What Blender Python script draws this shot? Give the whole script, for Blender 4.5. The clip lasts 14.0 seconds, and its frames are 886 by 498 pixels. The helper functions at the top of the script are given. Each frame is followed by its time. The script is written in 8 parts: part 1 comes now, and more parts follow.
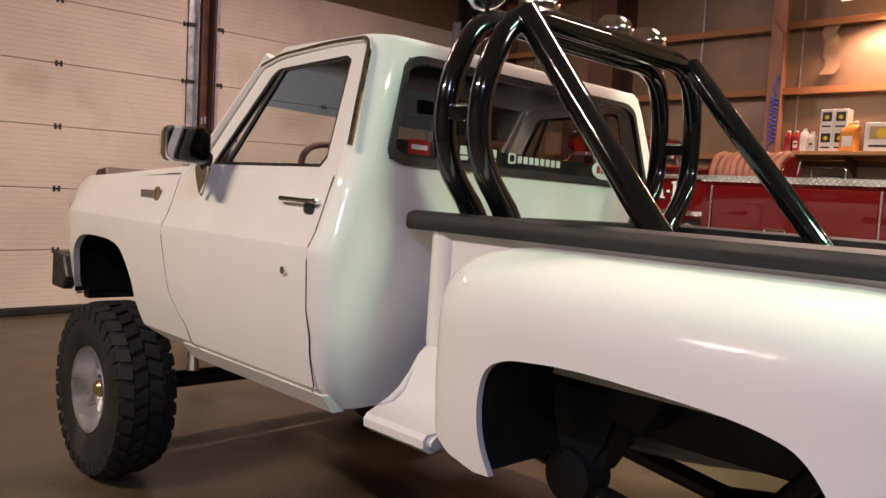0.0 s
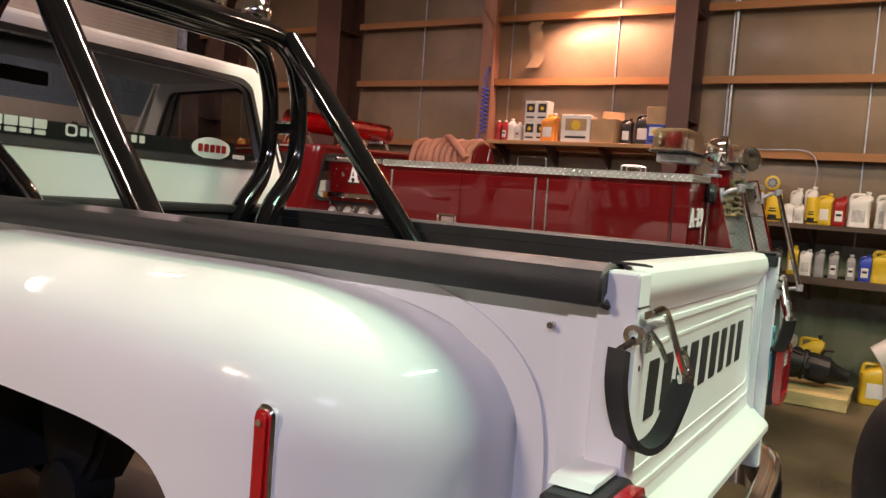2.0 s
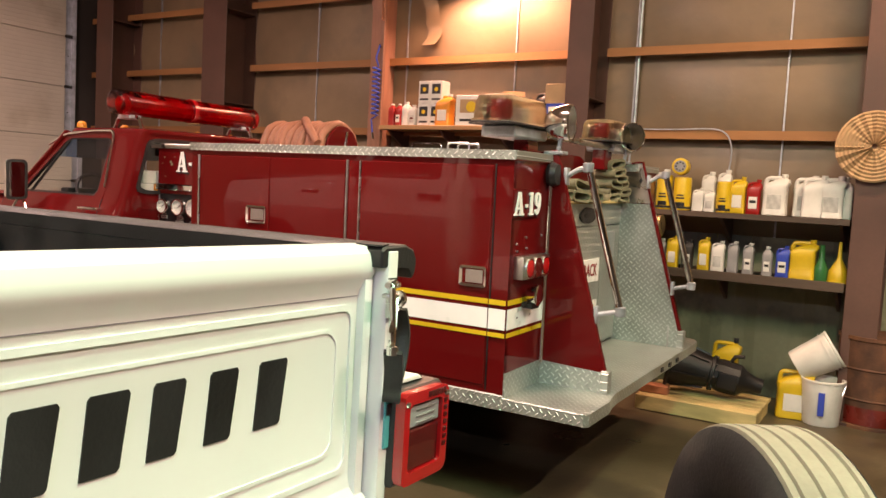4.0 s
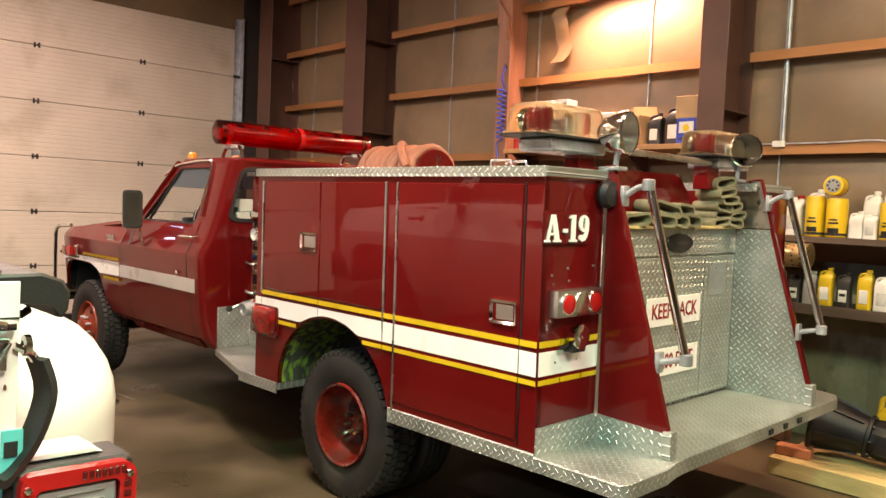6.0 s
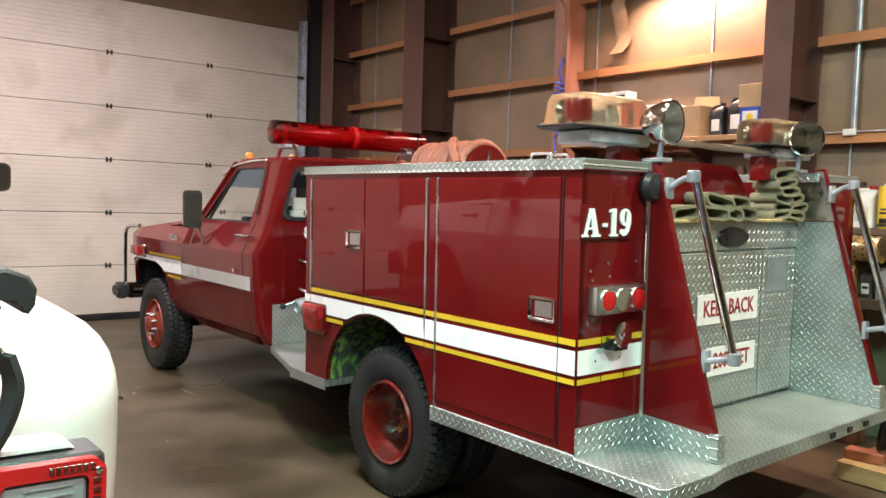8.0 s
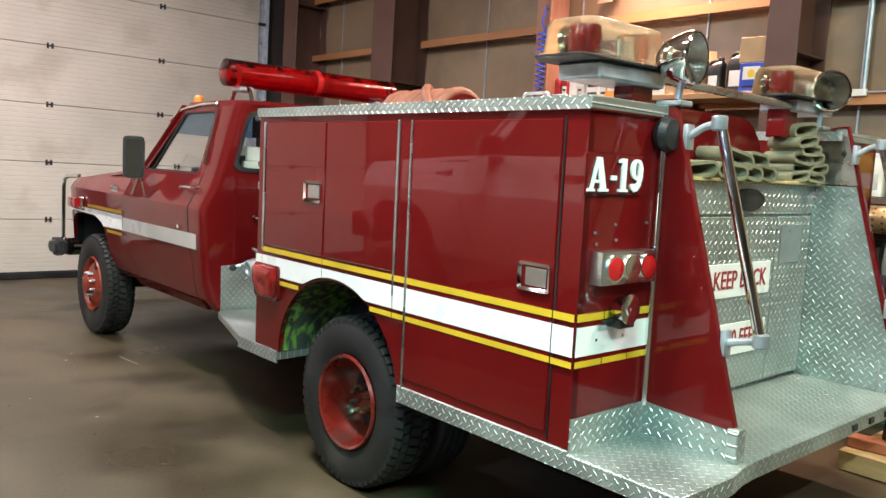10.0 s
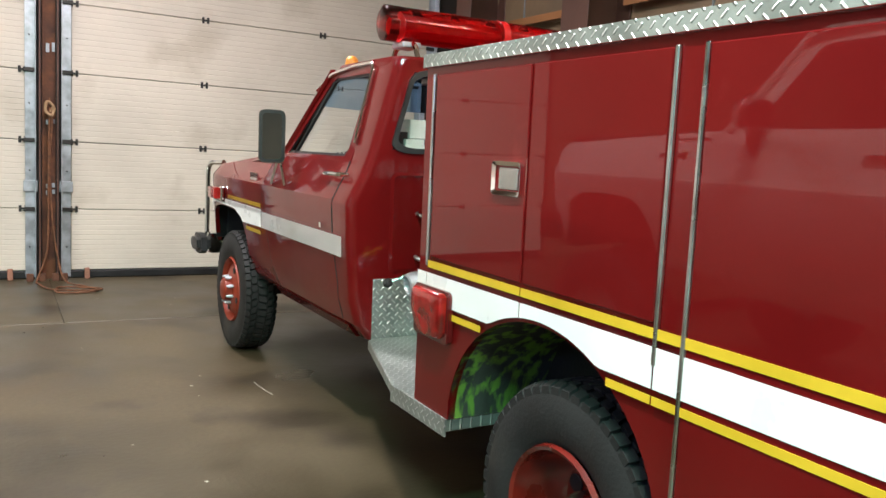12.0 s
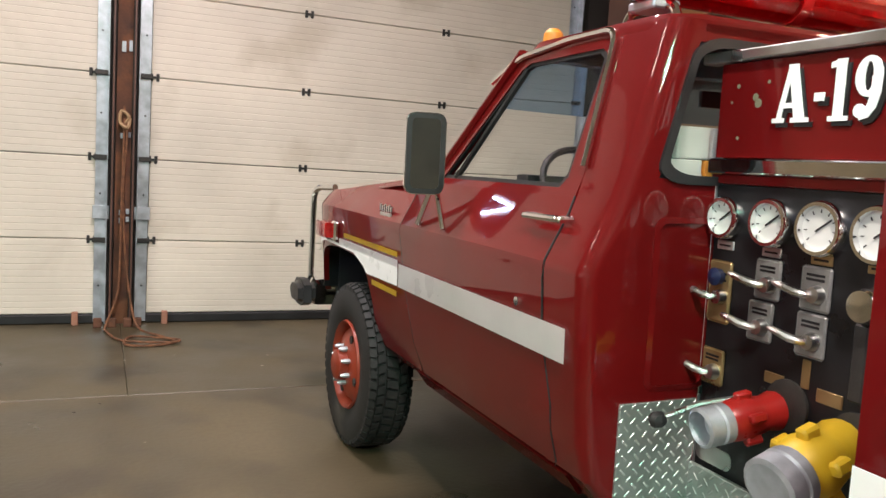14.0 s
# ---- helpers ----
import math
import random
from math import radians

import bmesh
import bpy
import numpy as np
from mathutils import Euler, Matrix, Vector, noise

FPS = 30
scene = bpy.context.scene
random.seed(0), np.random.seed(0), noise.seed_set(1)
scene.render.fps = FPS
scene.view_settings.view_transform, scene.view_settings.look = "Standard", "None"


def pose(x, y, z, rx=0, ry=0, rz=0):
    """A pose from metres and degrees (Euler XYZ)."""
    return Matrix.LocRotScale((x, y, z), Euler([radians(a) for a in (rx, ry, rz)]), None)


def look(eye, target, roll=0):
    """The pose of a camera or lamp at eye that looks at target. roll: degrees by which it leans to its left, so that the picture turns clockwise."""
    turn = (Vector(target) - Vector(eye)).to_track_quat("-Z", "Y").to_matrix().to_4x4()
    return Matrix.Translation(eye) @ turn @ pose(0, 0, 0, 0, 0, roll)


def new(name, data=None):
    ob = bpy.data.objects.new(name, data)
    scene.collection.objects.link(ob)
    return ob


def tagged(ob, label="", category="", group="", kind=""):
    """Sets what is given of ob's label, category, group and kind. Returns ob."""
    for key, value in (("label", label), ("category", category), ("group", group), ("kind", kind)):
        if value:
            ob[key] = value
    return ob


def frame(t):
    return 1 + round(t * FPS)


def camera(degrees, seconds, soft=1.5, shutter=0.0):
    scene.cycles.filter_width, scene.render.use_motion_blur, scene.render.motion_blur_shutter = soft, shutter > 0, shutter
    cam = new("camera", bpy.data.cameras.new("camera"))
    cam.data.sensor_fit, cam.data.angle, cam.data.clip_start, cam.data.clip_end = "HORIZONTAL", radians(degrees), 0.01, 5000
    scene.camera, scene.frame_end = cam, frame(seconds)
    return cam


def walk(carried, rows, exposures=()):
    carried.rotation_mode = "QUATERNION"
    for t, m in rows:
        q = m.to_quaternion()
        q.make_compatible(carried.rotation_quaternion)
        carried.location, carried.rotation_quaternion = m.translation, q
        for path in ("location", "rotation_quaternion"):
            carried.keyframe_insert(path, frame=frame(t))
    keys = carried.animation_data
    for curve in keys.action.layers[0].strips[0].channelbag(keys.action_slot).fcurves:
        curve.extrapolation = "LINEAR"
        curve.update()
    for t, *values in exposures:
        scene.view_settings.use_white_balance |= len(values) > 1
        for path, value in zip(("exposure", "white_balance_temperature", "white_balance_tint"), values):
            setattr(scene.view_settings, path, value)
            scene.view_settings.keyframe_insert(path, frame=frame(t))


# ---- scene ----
cam = camera(58.1, 14.0, soft=1.5)
PATH = [
    (0, (0.356, 0.302, 1.486), (1.732, 1.745, 1.336), 3.2),
    (0.5, (0.385, 0.289, 1.496), (1.744, 1.75, 1.359), 3.2),
    (1, (0.534, 0.177, 1.494), (2.051, 1.473, 1.352), 3.8),
    (1.5, (0.718, -0.028, 1.507), (2.348, 1.121, 1.358), 4.3),
    (2, (0.984, -0.143, 1.505), (2.689, 0.893, 1.356), 4.0),
    (2.5, (1.31, -0.197, 1.51), (3.055, 0.768, 1.358), 3.4),
    (3, (1.631, -0.328, 1.487), (3.372, 0.643, 1.326), 3.5),
    (5.5, (2.935, -0.846, 1.51), (4.448, 0.458, 1.408), 2.3),
    (6, (3.076, -0.927, 1.5), (4.458, 0.515, 1.4), 2.5),
    (6.5, (3.172, -1.034, 1.5), (4.439, 0.51, 1.394), 2.5),
    (7, (3.203, -1.08, 1.501), (4.425, 0.501, 1.401), 2.1),
    (9.5, (3.319, -0.689, 1.45), (4.625, 0.815, 1.279), 2.4),
    (10, (3.52, -0.562, 1.423), (4.83, 0.937, 1.231), 3.4),
    (10.5, (3.691, -0.282, 1.412), (4.951, 1.257, 1.201), 3.3),
    (11, (3.875, 0.011, 1.39), (5.09, 1.583, 1.158), 3.5),
    (11.5, (4.071, 0.321, 1.377), (5.174, 1.973, 1.145), 4.1),
    (12, (4.189, 0.672, 1.358), (5.163, 2.402, 1.122), 3.3),
    (12.5, (4.279, 1.068, 1.345), (5.143, 2.854, 1.095), 2.5),
    (13, (4.4, 1.499, 1.345), (5.123, 3.347, 1.093), 3.1),
    (13.5, (4.398, 1.874, 1.355), (5.119, 3.725, 1.128), 3.7),
    (14, (4.431, 2.285, 1.357), (5.226, 4.108, 1.153), 3.6),
]
EXPOSURES = [(0, -0.55, 7000, 41), (1, -0.6, 6900, 42), (2, -0.6, 6900, 42), (3, -0.45, 7200, 42), (5.5, 0.18, 7700, 37), (6.5, 0.22, 6800, 29), (9.5, 0.27, 5600, 20), (11.5, 0.4, 5500, 12), (14, 0.3, 5750, 15)]
walk(cam, [(t, look(eye, target, roll)) for t, eye, target, roll in PATH], EXPOSURES)

# ---------------------------------------------------------------- light
world = bpy.data.worlds.new("world")
scene.world = world
world.use_nodes = True
world.node_tree.nodes["Background"].inputs[0].default_value = (0.05, 0.05, 0.055, 1)
world.node_tree.nodes["Background"].inputs[1].default_value = 0.3


def area(name, m, sx, sy, power, colour):
    d = bpy.data.lights.new(name, "AREA")
    d.shape, d.size, d.size_y, d.energy, d.color = "RECTANGLE", sx, sy, power, colour
    ob = new(name, d)
    ob.matrix_world = m
    return ob


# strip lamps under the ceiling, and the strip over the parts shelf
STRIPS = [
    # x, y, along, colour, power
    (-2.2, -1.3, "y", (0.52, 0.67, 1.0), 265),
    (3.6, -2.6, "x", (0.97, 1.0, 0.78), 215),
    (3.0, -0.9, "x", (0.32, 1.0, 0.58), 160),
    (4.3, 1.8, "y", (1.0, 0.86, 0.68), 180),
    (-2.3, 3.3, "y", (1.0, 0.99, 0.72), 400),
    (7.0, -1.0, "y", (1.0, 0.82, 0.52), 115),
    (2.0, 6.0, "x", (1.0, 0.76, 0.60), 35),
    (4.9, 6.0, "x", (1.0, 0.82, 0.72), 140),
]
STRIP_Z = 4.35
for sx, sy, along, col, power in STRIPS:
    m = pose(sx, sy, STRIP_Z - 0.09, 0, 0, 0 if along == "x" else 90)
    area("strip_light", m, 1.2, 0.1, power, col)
area("shelf_light", pose(8.50, 2.86, 3.50, 0, 20, 90), 1.2, 0.08, 128, (1.0, 0.62, 0.40))

# ---------------------------------------------------------------- mesh helpers
def empty(name, m, label="", category="", group="", kind=""):
    ob = new(name)
    ob.empty_display_size = 0.1
    ob.matrix_basis = m
    return tagged(ob, label, category, group, kind)


def part(name, bm, material, parent=None, label="", angle=35, m=None):
    """One mesh object from a bmesh, under a thing or a part."""
    if m is not None:
        bm.transform(m)
    bmesh.ops.recalc_face_normals(bm, faces=bm.faces)
    me = bpy.data.meshes.new(name)
    bm.to_mesh(me)
    bm.free()
    me.materials.append(material)
    if angle:
        me.shade_smooth()
        me.set_sharp_from_angle(angle=radians(angle))
    ob = new(name, me)
    while parent is not None and parent.parent is not None and parent.parent.parent is not None:
        parent = parent.parent
    if parent is not None:
        ob.parent = parent
    return tagged(ob, label)


def thing(name, bm, material, label, category, m=None, group="", kind="", angle=35):
    ob = part(name, bm, material, None, "", angle)
    if m is not None:
        ob.matrix_basis = m
    return tagged(ob, label, category, group, kind)


def B(x0, x1, y0, y1, z0, z1, bevel=0.0, seg=2, bm=None):
    bm = bm or bmesh.new()
    r = bmesh.ops.create_cube(bm, size=1)
    vs = r["verts"]
    for v in vs:
        v.co = Vector((x0 + (v.co.x + 0.5) * (x1 - x0), y0 + (v.co.y + 0.5) * (y1 - y0), z0 + (v.co.z + 0.5) * (z1 - z0)))
    if bevel:
        es = list({e for v in vs for e in v.link_edges})
        bmesh.ops.bevel(bm, geom=es, offset=bevel, segments=seg, profile=0.7, affect="EDGES")
    return bm


AX = {"x": (1, 2, 0), "y": (0, 2, 1), "z": (0, 1, 2)}


def prism(pts, axis, a, b, bevel=0.0, bm=None, seg=1):
    """A polygon in the two other axes, drawn out along axis from a to b."""
    bm = bm or bmesh.new()
    i, j, k = AX[axis]

    def at(p, h):
        v = [0, 0, 0]
        v[i], v[j], v[k] = p[0], p[1], h
        return v

    lo = [bm.verts.new(at(p, a)) for p in pts]
    hi = [bm.verts.new(at(p, b)) for p in pts]
    n = len(pts)
    fs = [bm.faces.new(lo), bm.faces.new(hi[::-1])]
    for q in range(n):
        fs.append(bm.faces.new((lo[q], lo[(q + 1) % n], hi[(q + 1) % n], hi[q])))
    if bevel:
        es = list(fs[0].edges) + list(fs[1].edges)
        bmesh.ops.bevel(bm, geom=es, offset=bevel, segments=seg, affect="EDGES")
    return bm


def lathe(prof, centre, axis, n=24, bm=None, closed=False, caps=True):
    """Turn a profile of (radius, height along axis) round an axis."""
    bm = bm or bmesh.new()
    i, j, k = AX[axis]
    rings = []
    for r, h in prof:
        ring = []
        for q in range(n):
            a = 2 * math.pi * q / n
            v = [0, 0, 0]
            v[i], v[j], v[k] = centre[i] + r * math.cos(a), centre[j] + r * math.sin(a), centre[k] + h
            ring.append(bm.verts.new(v))
        rings.append(ring)
    pairs = list(zip(rings, rings[1:]))
    if closed:
        pairs.append((rings[-1], rings[0]))
    for a, b in pairs:
        for q in range(n):
            bm.faces.new((a[q], a[(q + 1) % n], b[(q + 1) % n], b[q]))
    if not closed and caps:
        for ring, (r, h) in ((rings[0], prof[0]), (rings[-1], prof[-1])):
            if r > 1e-4:
                bm.faces.new(ring)
    bmesh.ops.remove_doubles(bm, verts=bm.verts, dist=1e-5)
    return bm


def spline(pts, per=6):
    """A smooth curve through the points."""
    P = [Vector(p) for p in pts]
    out = []
    for i in range(len(P) - 1):
        p0, p1, p2, p3 = P[max(i - 1, 0)], P[i], P[i + 1], P[min(i + 2, len(P) - 1)]
        for s in range(per):
            t = s / per
            out.append(0.5 * (2 * p1 + (p2 - p0) * t + (2 * p0 - 5 * p1 + 4 * p2 - p3) * t * t + (3 * p1 - p0 - 3 * p2 + p3) * t ** 3))
    return out + [P[-1]]


def rounded(pts, r, per=5):
    """A polyline in space with its inner corners rounded."""
    P = [Vector(p) for p in pts]
    out = [P[0]]
    for a, b, c in zip(P, P[1:], P[2:]):
        u, w = (a - b), (c - b)
        d = min(r, u.length * 0.49, w.length * 0.49)
        p, q = b + u.normalized() * d, b + w.normalized() * d
        for s in range(per + 1):
            t = s / per
            out.append(p.lerp(b, t).lerp(b.lerp(q, t), t))
    return out + [P[-1]]


def tube(pts, r, n=10, bm=None, flat=1.0):
    """A tube along points; r may be a list. flat squeezes it."""
    bm = bm or bmesh.new()
    P = [Vector(p) for p in pts]
    R = r if isinstance(r, (list, tuple)) else [r] * len(P)
    t0 = (P[1] - P[0]).normalized()
    up = Vector((0, 0, 1)) if abs(t0.z) < 0.9 else Vector((1, 0, 0))
    u = (up - t0 * up.dot(t0)).normalized()
    rings = []
    for i, p in enumerate(P):
        t = (P[min(i + 1, len(P) - 1)] - P[max(i - 1, 0)]).normalized()
        u = (u - t * u.dot(t)).normalized()
        w = t.cross(u)
        rings.append([bm.verts.new(p + R[i] * (u * math.cos(2 * math.pi * q / n) * flat + w * math.sin(2 * math.pi * q / n))) for q in range(n)])
    for a, b in zip(rings, rings[1:]):
        for q in range(n):
            bm.faces.new((a[q], a[(q + 1) % n], b[(q + 1) % n], b[q]))
    bm.faces.new(rings[0])
    bm.faces.new(rings[-1])
    return bm


def ribbon(pts, width, thick, side, bm=None):
    """A flat strap along points; side is the direction of its width."""
    bm = bm or bmesh.new()
    P = [Vector(p) for p in pts]
    s = Vector(side).normalized()
    rings = []
    for i, p in enumerate(P):
        t = (P[min(i + 1, len(P) - 1)] - P[max(i - 1, 0)]).normalized()
        nn = t.cross(s).normalized()
        rings.append([bm.verts.new(p + s * a * width / 2 + nn * b * thick / 2) for a, b in ((-1, -1), (1, -1), (1, 1), (-1, 1))])
    for a, b in zip(rings, rings[1:]):
        for q in range(4):
            bm.faces.new((a[q], a[(q + 1) % 4], b[(q + 1) % 4], b[q]))
    bm.faces.new(rings[0])
    bm.faces.new(rings[-1])
    return bm


def loft(rows, closed_u=False, cap=False, bm=None, skip=None):
    """Faces between rows of points of equal length; skip(i, j) leaves one out."""
    bm = bm or bmesh.new()
    V = [[bm.verts.new(p) for p in row] for row in rows]
    n = len(rows[0])
    for i in range(len(V) - 1):
        for j in range(n if closed_u else n - 1):
            if skip and skip(i, j):
                continue
            k = (j + 1) % n
            bm.faces.new((V[i][j], V[i][k], V[i + 1][k], V[i + 1][j]))
    if cap:
        bm.faces.new(V[0])
        bm.faces.new(V[-1])
    return bm


def ring_panel(outer, inner, depth, bm=None):
    """A frame between two loops of equal length, with thickness along depth."""
    bm = bm or bmesh.new()
    d = Vector(depth)
    o = [bm.verts.new(p) for p in outer]
    q = [bm.verts.new(p) for p in inner]
    o2 = [bm.verts.new(Vector(p) + d) for p in outer]
    q2 = [bm.verts.new(Vector(p) + d) for p in inner]
    n = len(outer)
    for i in range(n):
        k = (i + 1) % n
        bm.faces.new((o[i], o[k], q[k], q[i]))
        bm.faces.new((o2[i], q2[i], q2[k], o2[k]))
        bm.faces.new((o[i], o2[i], o2[k], o[k]))
        bm.faces.new((q[i], q[k], q2[k], q2[i]))
    return bm


def sheet(outline, xof, zcuts=(), ycuts=(), thick=0.0, side=-1):
    """A body panel: an outline in y, z, cut into rows, bent to x = xof(y, z) and thickened inwards."""
    bm = bmesh.new()
    f = bm.faces.new([bm.verts.new((0, y, z)) for y, z in outline])
    for z in zcuts:
        bmesh.ops.bisect_plane(bm, geom=list(bm.verts) + list(bm.edges) + list(bm.faces), plane_co=(0, 0, z), plane_no=(0, 0, 1))
    for y in ycuts:
        bmesh.ops.bisect_plane(bm, geom=list(bm.verts) + list(bm.edges) + list(bm.faces), plane_co=(0, y, 0), plane_no=(0, 1, 0))
    bmesh.ops.triangulate(bm, faces=[f for f in bm.faces if len(f.verts) > 4])
    for v in bm.verts:
        v.co.x = side * xof(v.co.y, v.co.z)
    if thick:
        edges = [e for e in bm.edges if e.is_boundary]
        r = bmesh.ops.extrude_edge_only(bm, edges=edges)
        for v in r["geom"]:
            if isinstance(v, bmesh.types.BMVert):
                v.co.x -= side * thick
    return bm


def lerp_table(tab, z):
    for (a, u), (b, w) in zip(tab, tab[1:]):
        if z <= b:
            t = (z - a) / (b - a)
            return u + (w - u) * max(0.0, min(1.0, t))
    return tab[-1][1]


def arc(cx, cy, r, a0, a1, n):
    return [(cx + r * math.cos(radians(a0 + (a1 - a0) * i / n)), cy + r * math.sin(radians(a0 + (a1 - a0) * i / n))) for i in range(n + 1)]


def rrect(x0, x1, y0, y1, r, n=4):
    return (arc(x1 - r, y1 - r, r, 0, 90, n) + arc(x0 + r, y1 - r, r, 90, 180, n) + arc(x0 + r, y0 + r, r, 180, 270, n) + arc(x1 - r, y0 + r, r, 270, 360, n))


def text_bm(body, size, depth, bold=0.0):
    cu = bpy.data.curves.new("writing", "FONT")
    cu.body, cu.size, cu.extrude, cu.offset, cu.resolution_u = body, size, depth, bold, 2
    cu.align_x, cu.align_y = "CENTER", "CENTER"
    ob = bpy.data.objects.new("writing", cu)
    scene.collection.objects.link(ob)
    me = bpy.data.meshes.new_from_object(ob.evaluated_get(bpy.context.evaluated_depsgraph_get()))
    bm = bmesh.new()
    bm.from_mesh(me)
    bpy.data.objects.remove(ob)
    bpy.data.curves.remove(cu)
    bpy.data.meshes.remove(me)
    return bm


def slab_a19(h, k, depth):
    """The lettering A-19 in heavy slab figures of height h, about the origin; k: width of one unit."""
    bm = bmesh.new()
    strokes = [[(0.02, 0), (0.11, 0), (0.31, 1), (0.22, 1)], [(0.20, 1), (0.37, 1), (0.57, 0), (0.38, 0)], [(0.10, 0.25), (0.45, 0.25), (0.45, 0.34), (0.12, 0.34)],
               [(-0.04, 0), (0.18, 0), (0.18, 0.08), (-0.04, 0.08)], [(0.31, 0), (0.63, 0), (0.63, 0.08), (0.31, 0.08)], [(0.71, 0.34), (0.88, 0.34), (0.88, 0.48), (0.71, 0.48)],
               [(1.05, 0), (1.21, 0), (1.21, 1), (1.05, 1)], [(0.97, 0), (1.29, 0), (1.29, 0.08), (0.97, 0.08)], [(0.96, 0.86), (1.06, 0.88), (1.10, 1.0), (0.96, 0.95)],
               [(1.79, 0.68), (1.78, 0.42), (1.72, 0.18), (1.62, 0.04), (1.48, 0.0), (1.46, 0.10), (1.54, 0.14), (1.60, 0.28), (1.63, 0.48), (1.63, 0.68)],
               [(1.47 + 0.09 * math.cos(a), 0.15 + 0.11 * math.sin(a)) for a in [math.pi * i / 5 for i in range(10)]]]
    ring = lambda p, q: [(1.58 + p * math.cos(2 * math.pi * i / 20), 0.68 + q * math.sin(2 * math.pi * i / 20)) for i in range(20)]
    o, w = ring(0.21, 0.32), ring(0.065, 0.23)
    strokes += [[o[i], o[(i + 1) % 20], w[(i + 1) % 20], w[i]] for i in range(20)]
    for n, pts in enumerate(strokes):
        prism([((x - 0.88) * k, (y - 0.5) * h) for x, y in pts], "z", -depth, depth + min(n, 11) * 0.00012, bm=bm)
    return bm

# ---------------------------------------------------------------- materials
def material(name, colour, rough=0.5, metal=0.0, var=0.12, scale=3.0, grain=60.0, bump=0.15, coat=0.0, spread=0.12, tint=None, stretch=(1, 1, 1), stain=None, spec=0.5):
    """Colour broken up at two scales, with relief and uneven gloss; stain = (colour, scale, threshold, strength)."""
    m = bpy.data.materials.new(name)
    m.use_nodes = True
    t = m.node_tree
    N, L = t.nodes, t.links
    p = N["Principled BSDF"]
    tc = N.new("ShaderNodeTexCoord")
    mp = N.new("ShaderNodeMapping")
    mp.inputs["Scale"].default_value = stretch
    L.new(tc.outputs["Object"], mp.inputs["Vector"])

    def nz(s, detail=4.0):
        n = N.new("ShaderNodeTexNoise")
        n.inputs["Scale"].default_value, n.inputs["Detail"].default_value = s, detail
        L.new(mp.outputs["Vector"], n.inputs["Vector"])
        return n.outputs["Fac"]

    def mix(fac, a, b):
        x = N.new("ShaderNodeMix")
        x.data_type = "RGBA"
        for s, v in ((x.inputs[0], fac), (x.inputs[6], a), (x.inputs[7], b)):
            if hasattr(v, "links"):
                L.new(v, s)
            else:
                s.default_value = v if isinstance(v, (int, float)) else (*v, 1)
        return x.outputs[2]

    def ramp(fac, a, b, lo=0.0, hi=1.0):
        r = N.new("ShaderNodeMapRange")
        r.inputs[1].default_value, r.inputs[2].default_value, r.inputs[3].default_value, r.inputs[4].default_value = a, b, lo, hi
        L.new(fac, r.inputs[0])
        return r.outputs[0]

    big, fine = nz(scale), nz(grain, 3.0)
    dark = tint or tuple(c * (1 - var * 2) for c in colour)
    light = tuple(min(1, c * (1 + var)) for c in colour)
    col = mix(ramp(big, 0.35, 0.65), dark, light)
    col = mix(ramp(fine, 0.3, 0.7, 0, min(1.0, var * 1.5)), col, tuple(c * 0.7 for c in colour))
    if stain:
        sc, ss, th, st = stain
        col = mix(ramp(nz(ss, 6.0), th, th + 0.12, 0, st), col, sc)
    L.new(col, p.inputs["Base Color"])
    L.new(ramp(big, 0.3, 0.7, max(0.02, rough - spread), min(1, rough + spread)), p.inputs["Roughness"])
    p.inputs["Metallic"].default_value = metal
    p.inputs["Coat Weight"].default_value = coat
    p.inputs["Coat Roughness"].default_value = 0.025
    p.inputs["Specular IOR Level"].default_value = spec
    if bump:
        b = N.new("ShaderNodeBump")
        b.inputs["Strength"].default_value, b.inputs["Distance"].default_value = bump, 0.004
        L.new(fine, b.inputs["Height"])
        L.new(b.outputs[0], p.inputs["Normal"])
    return m


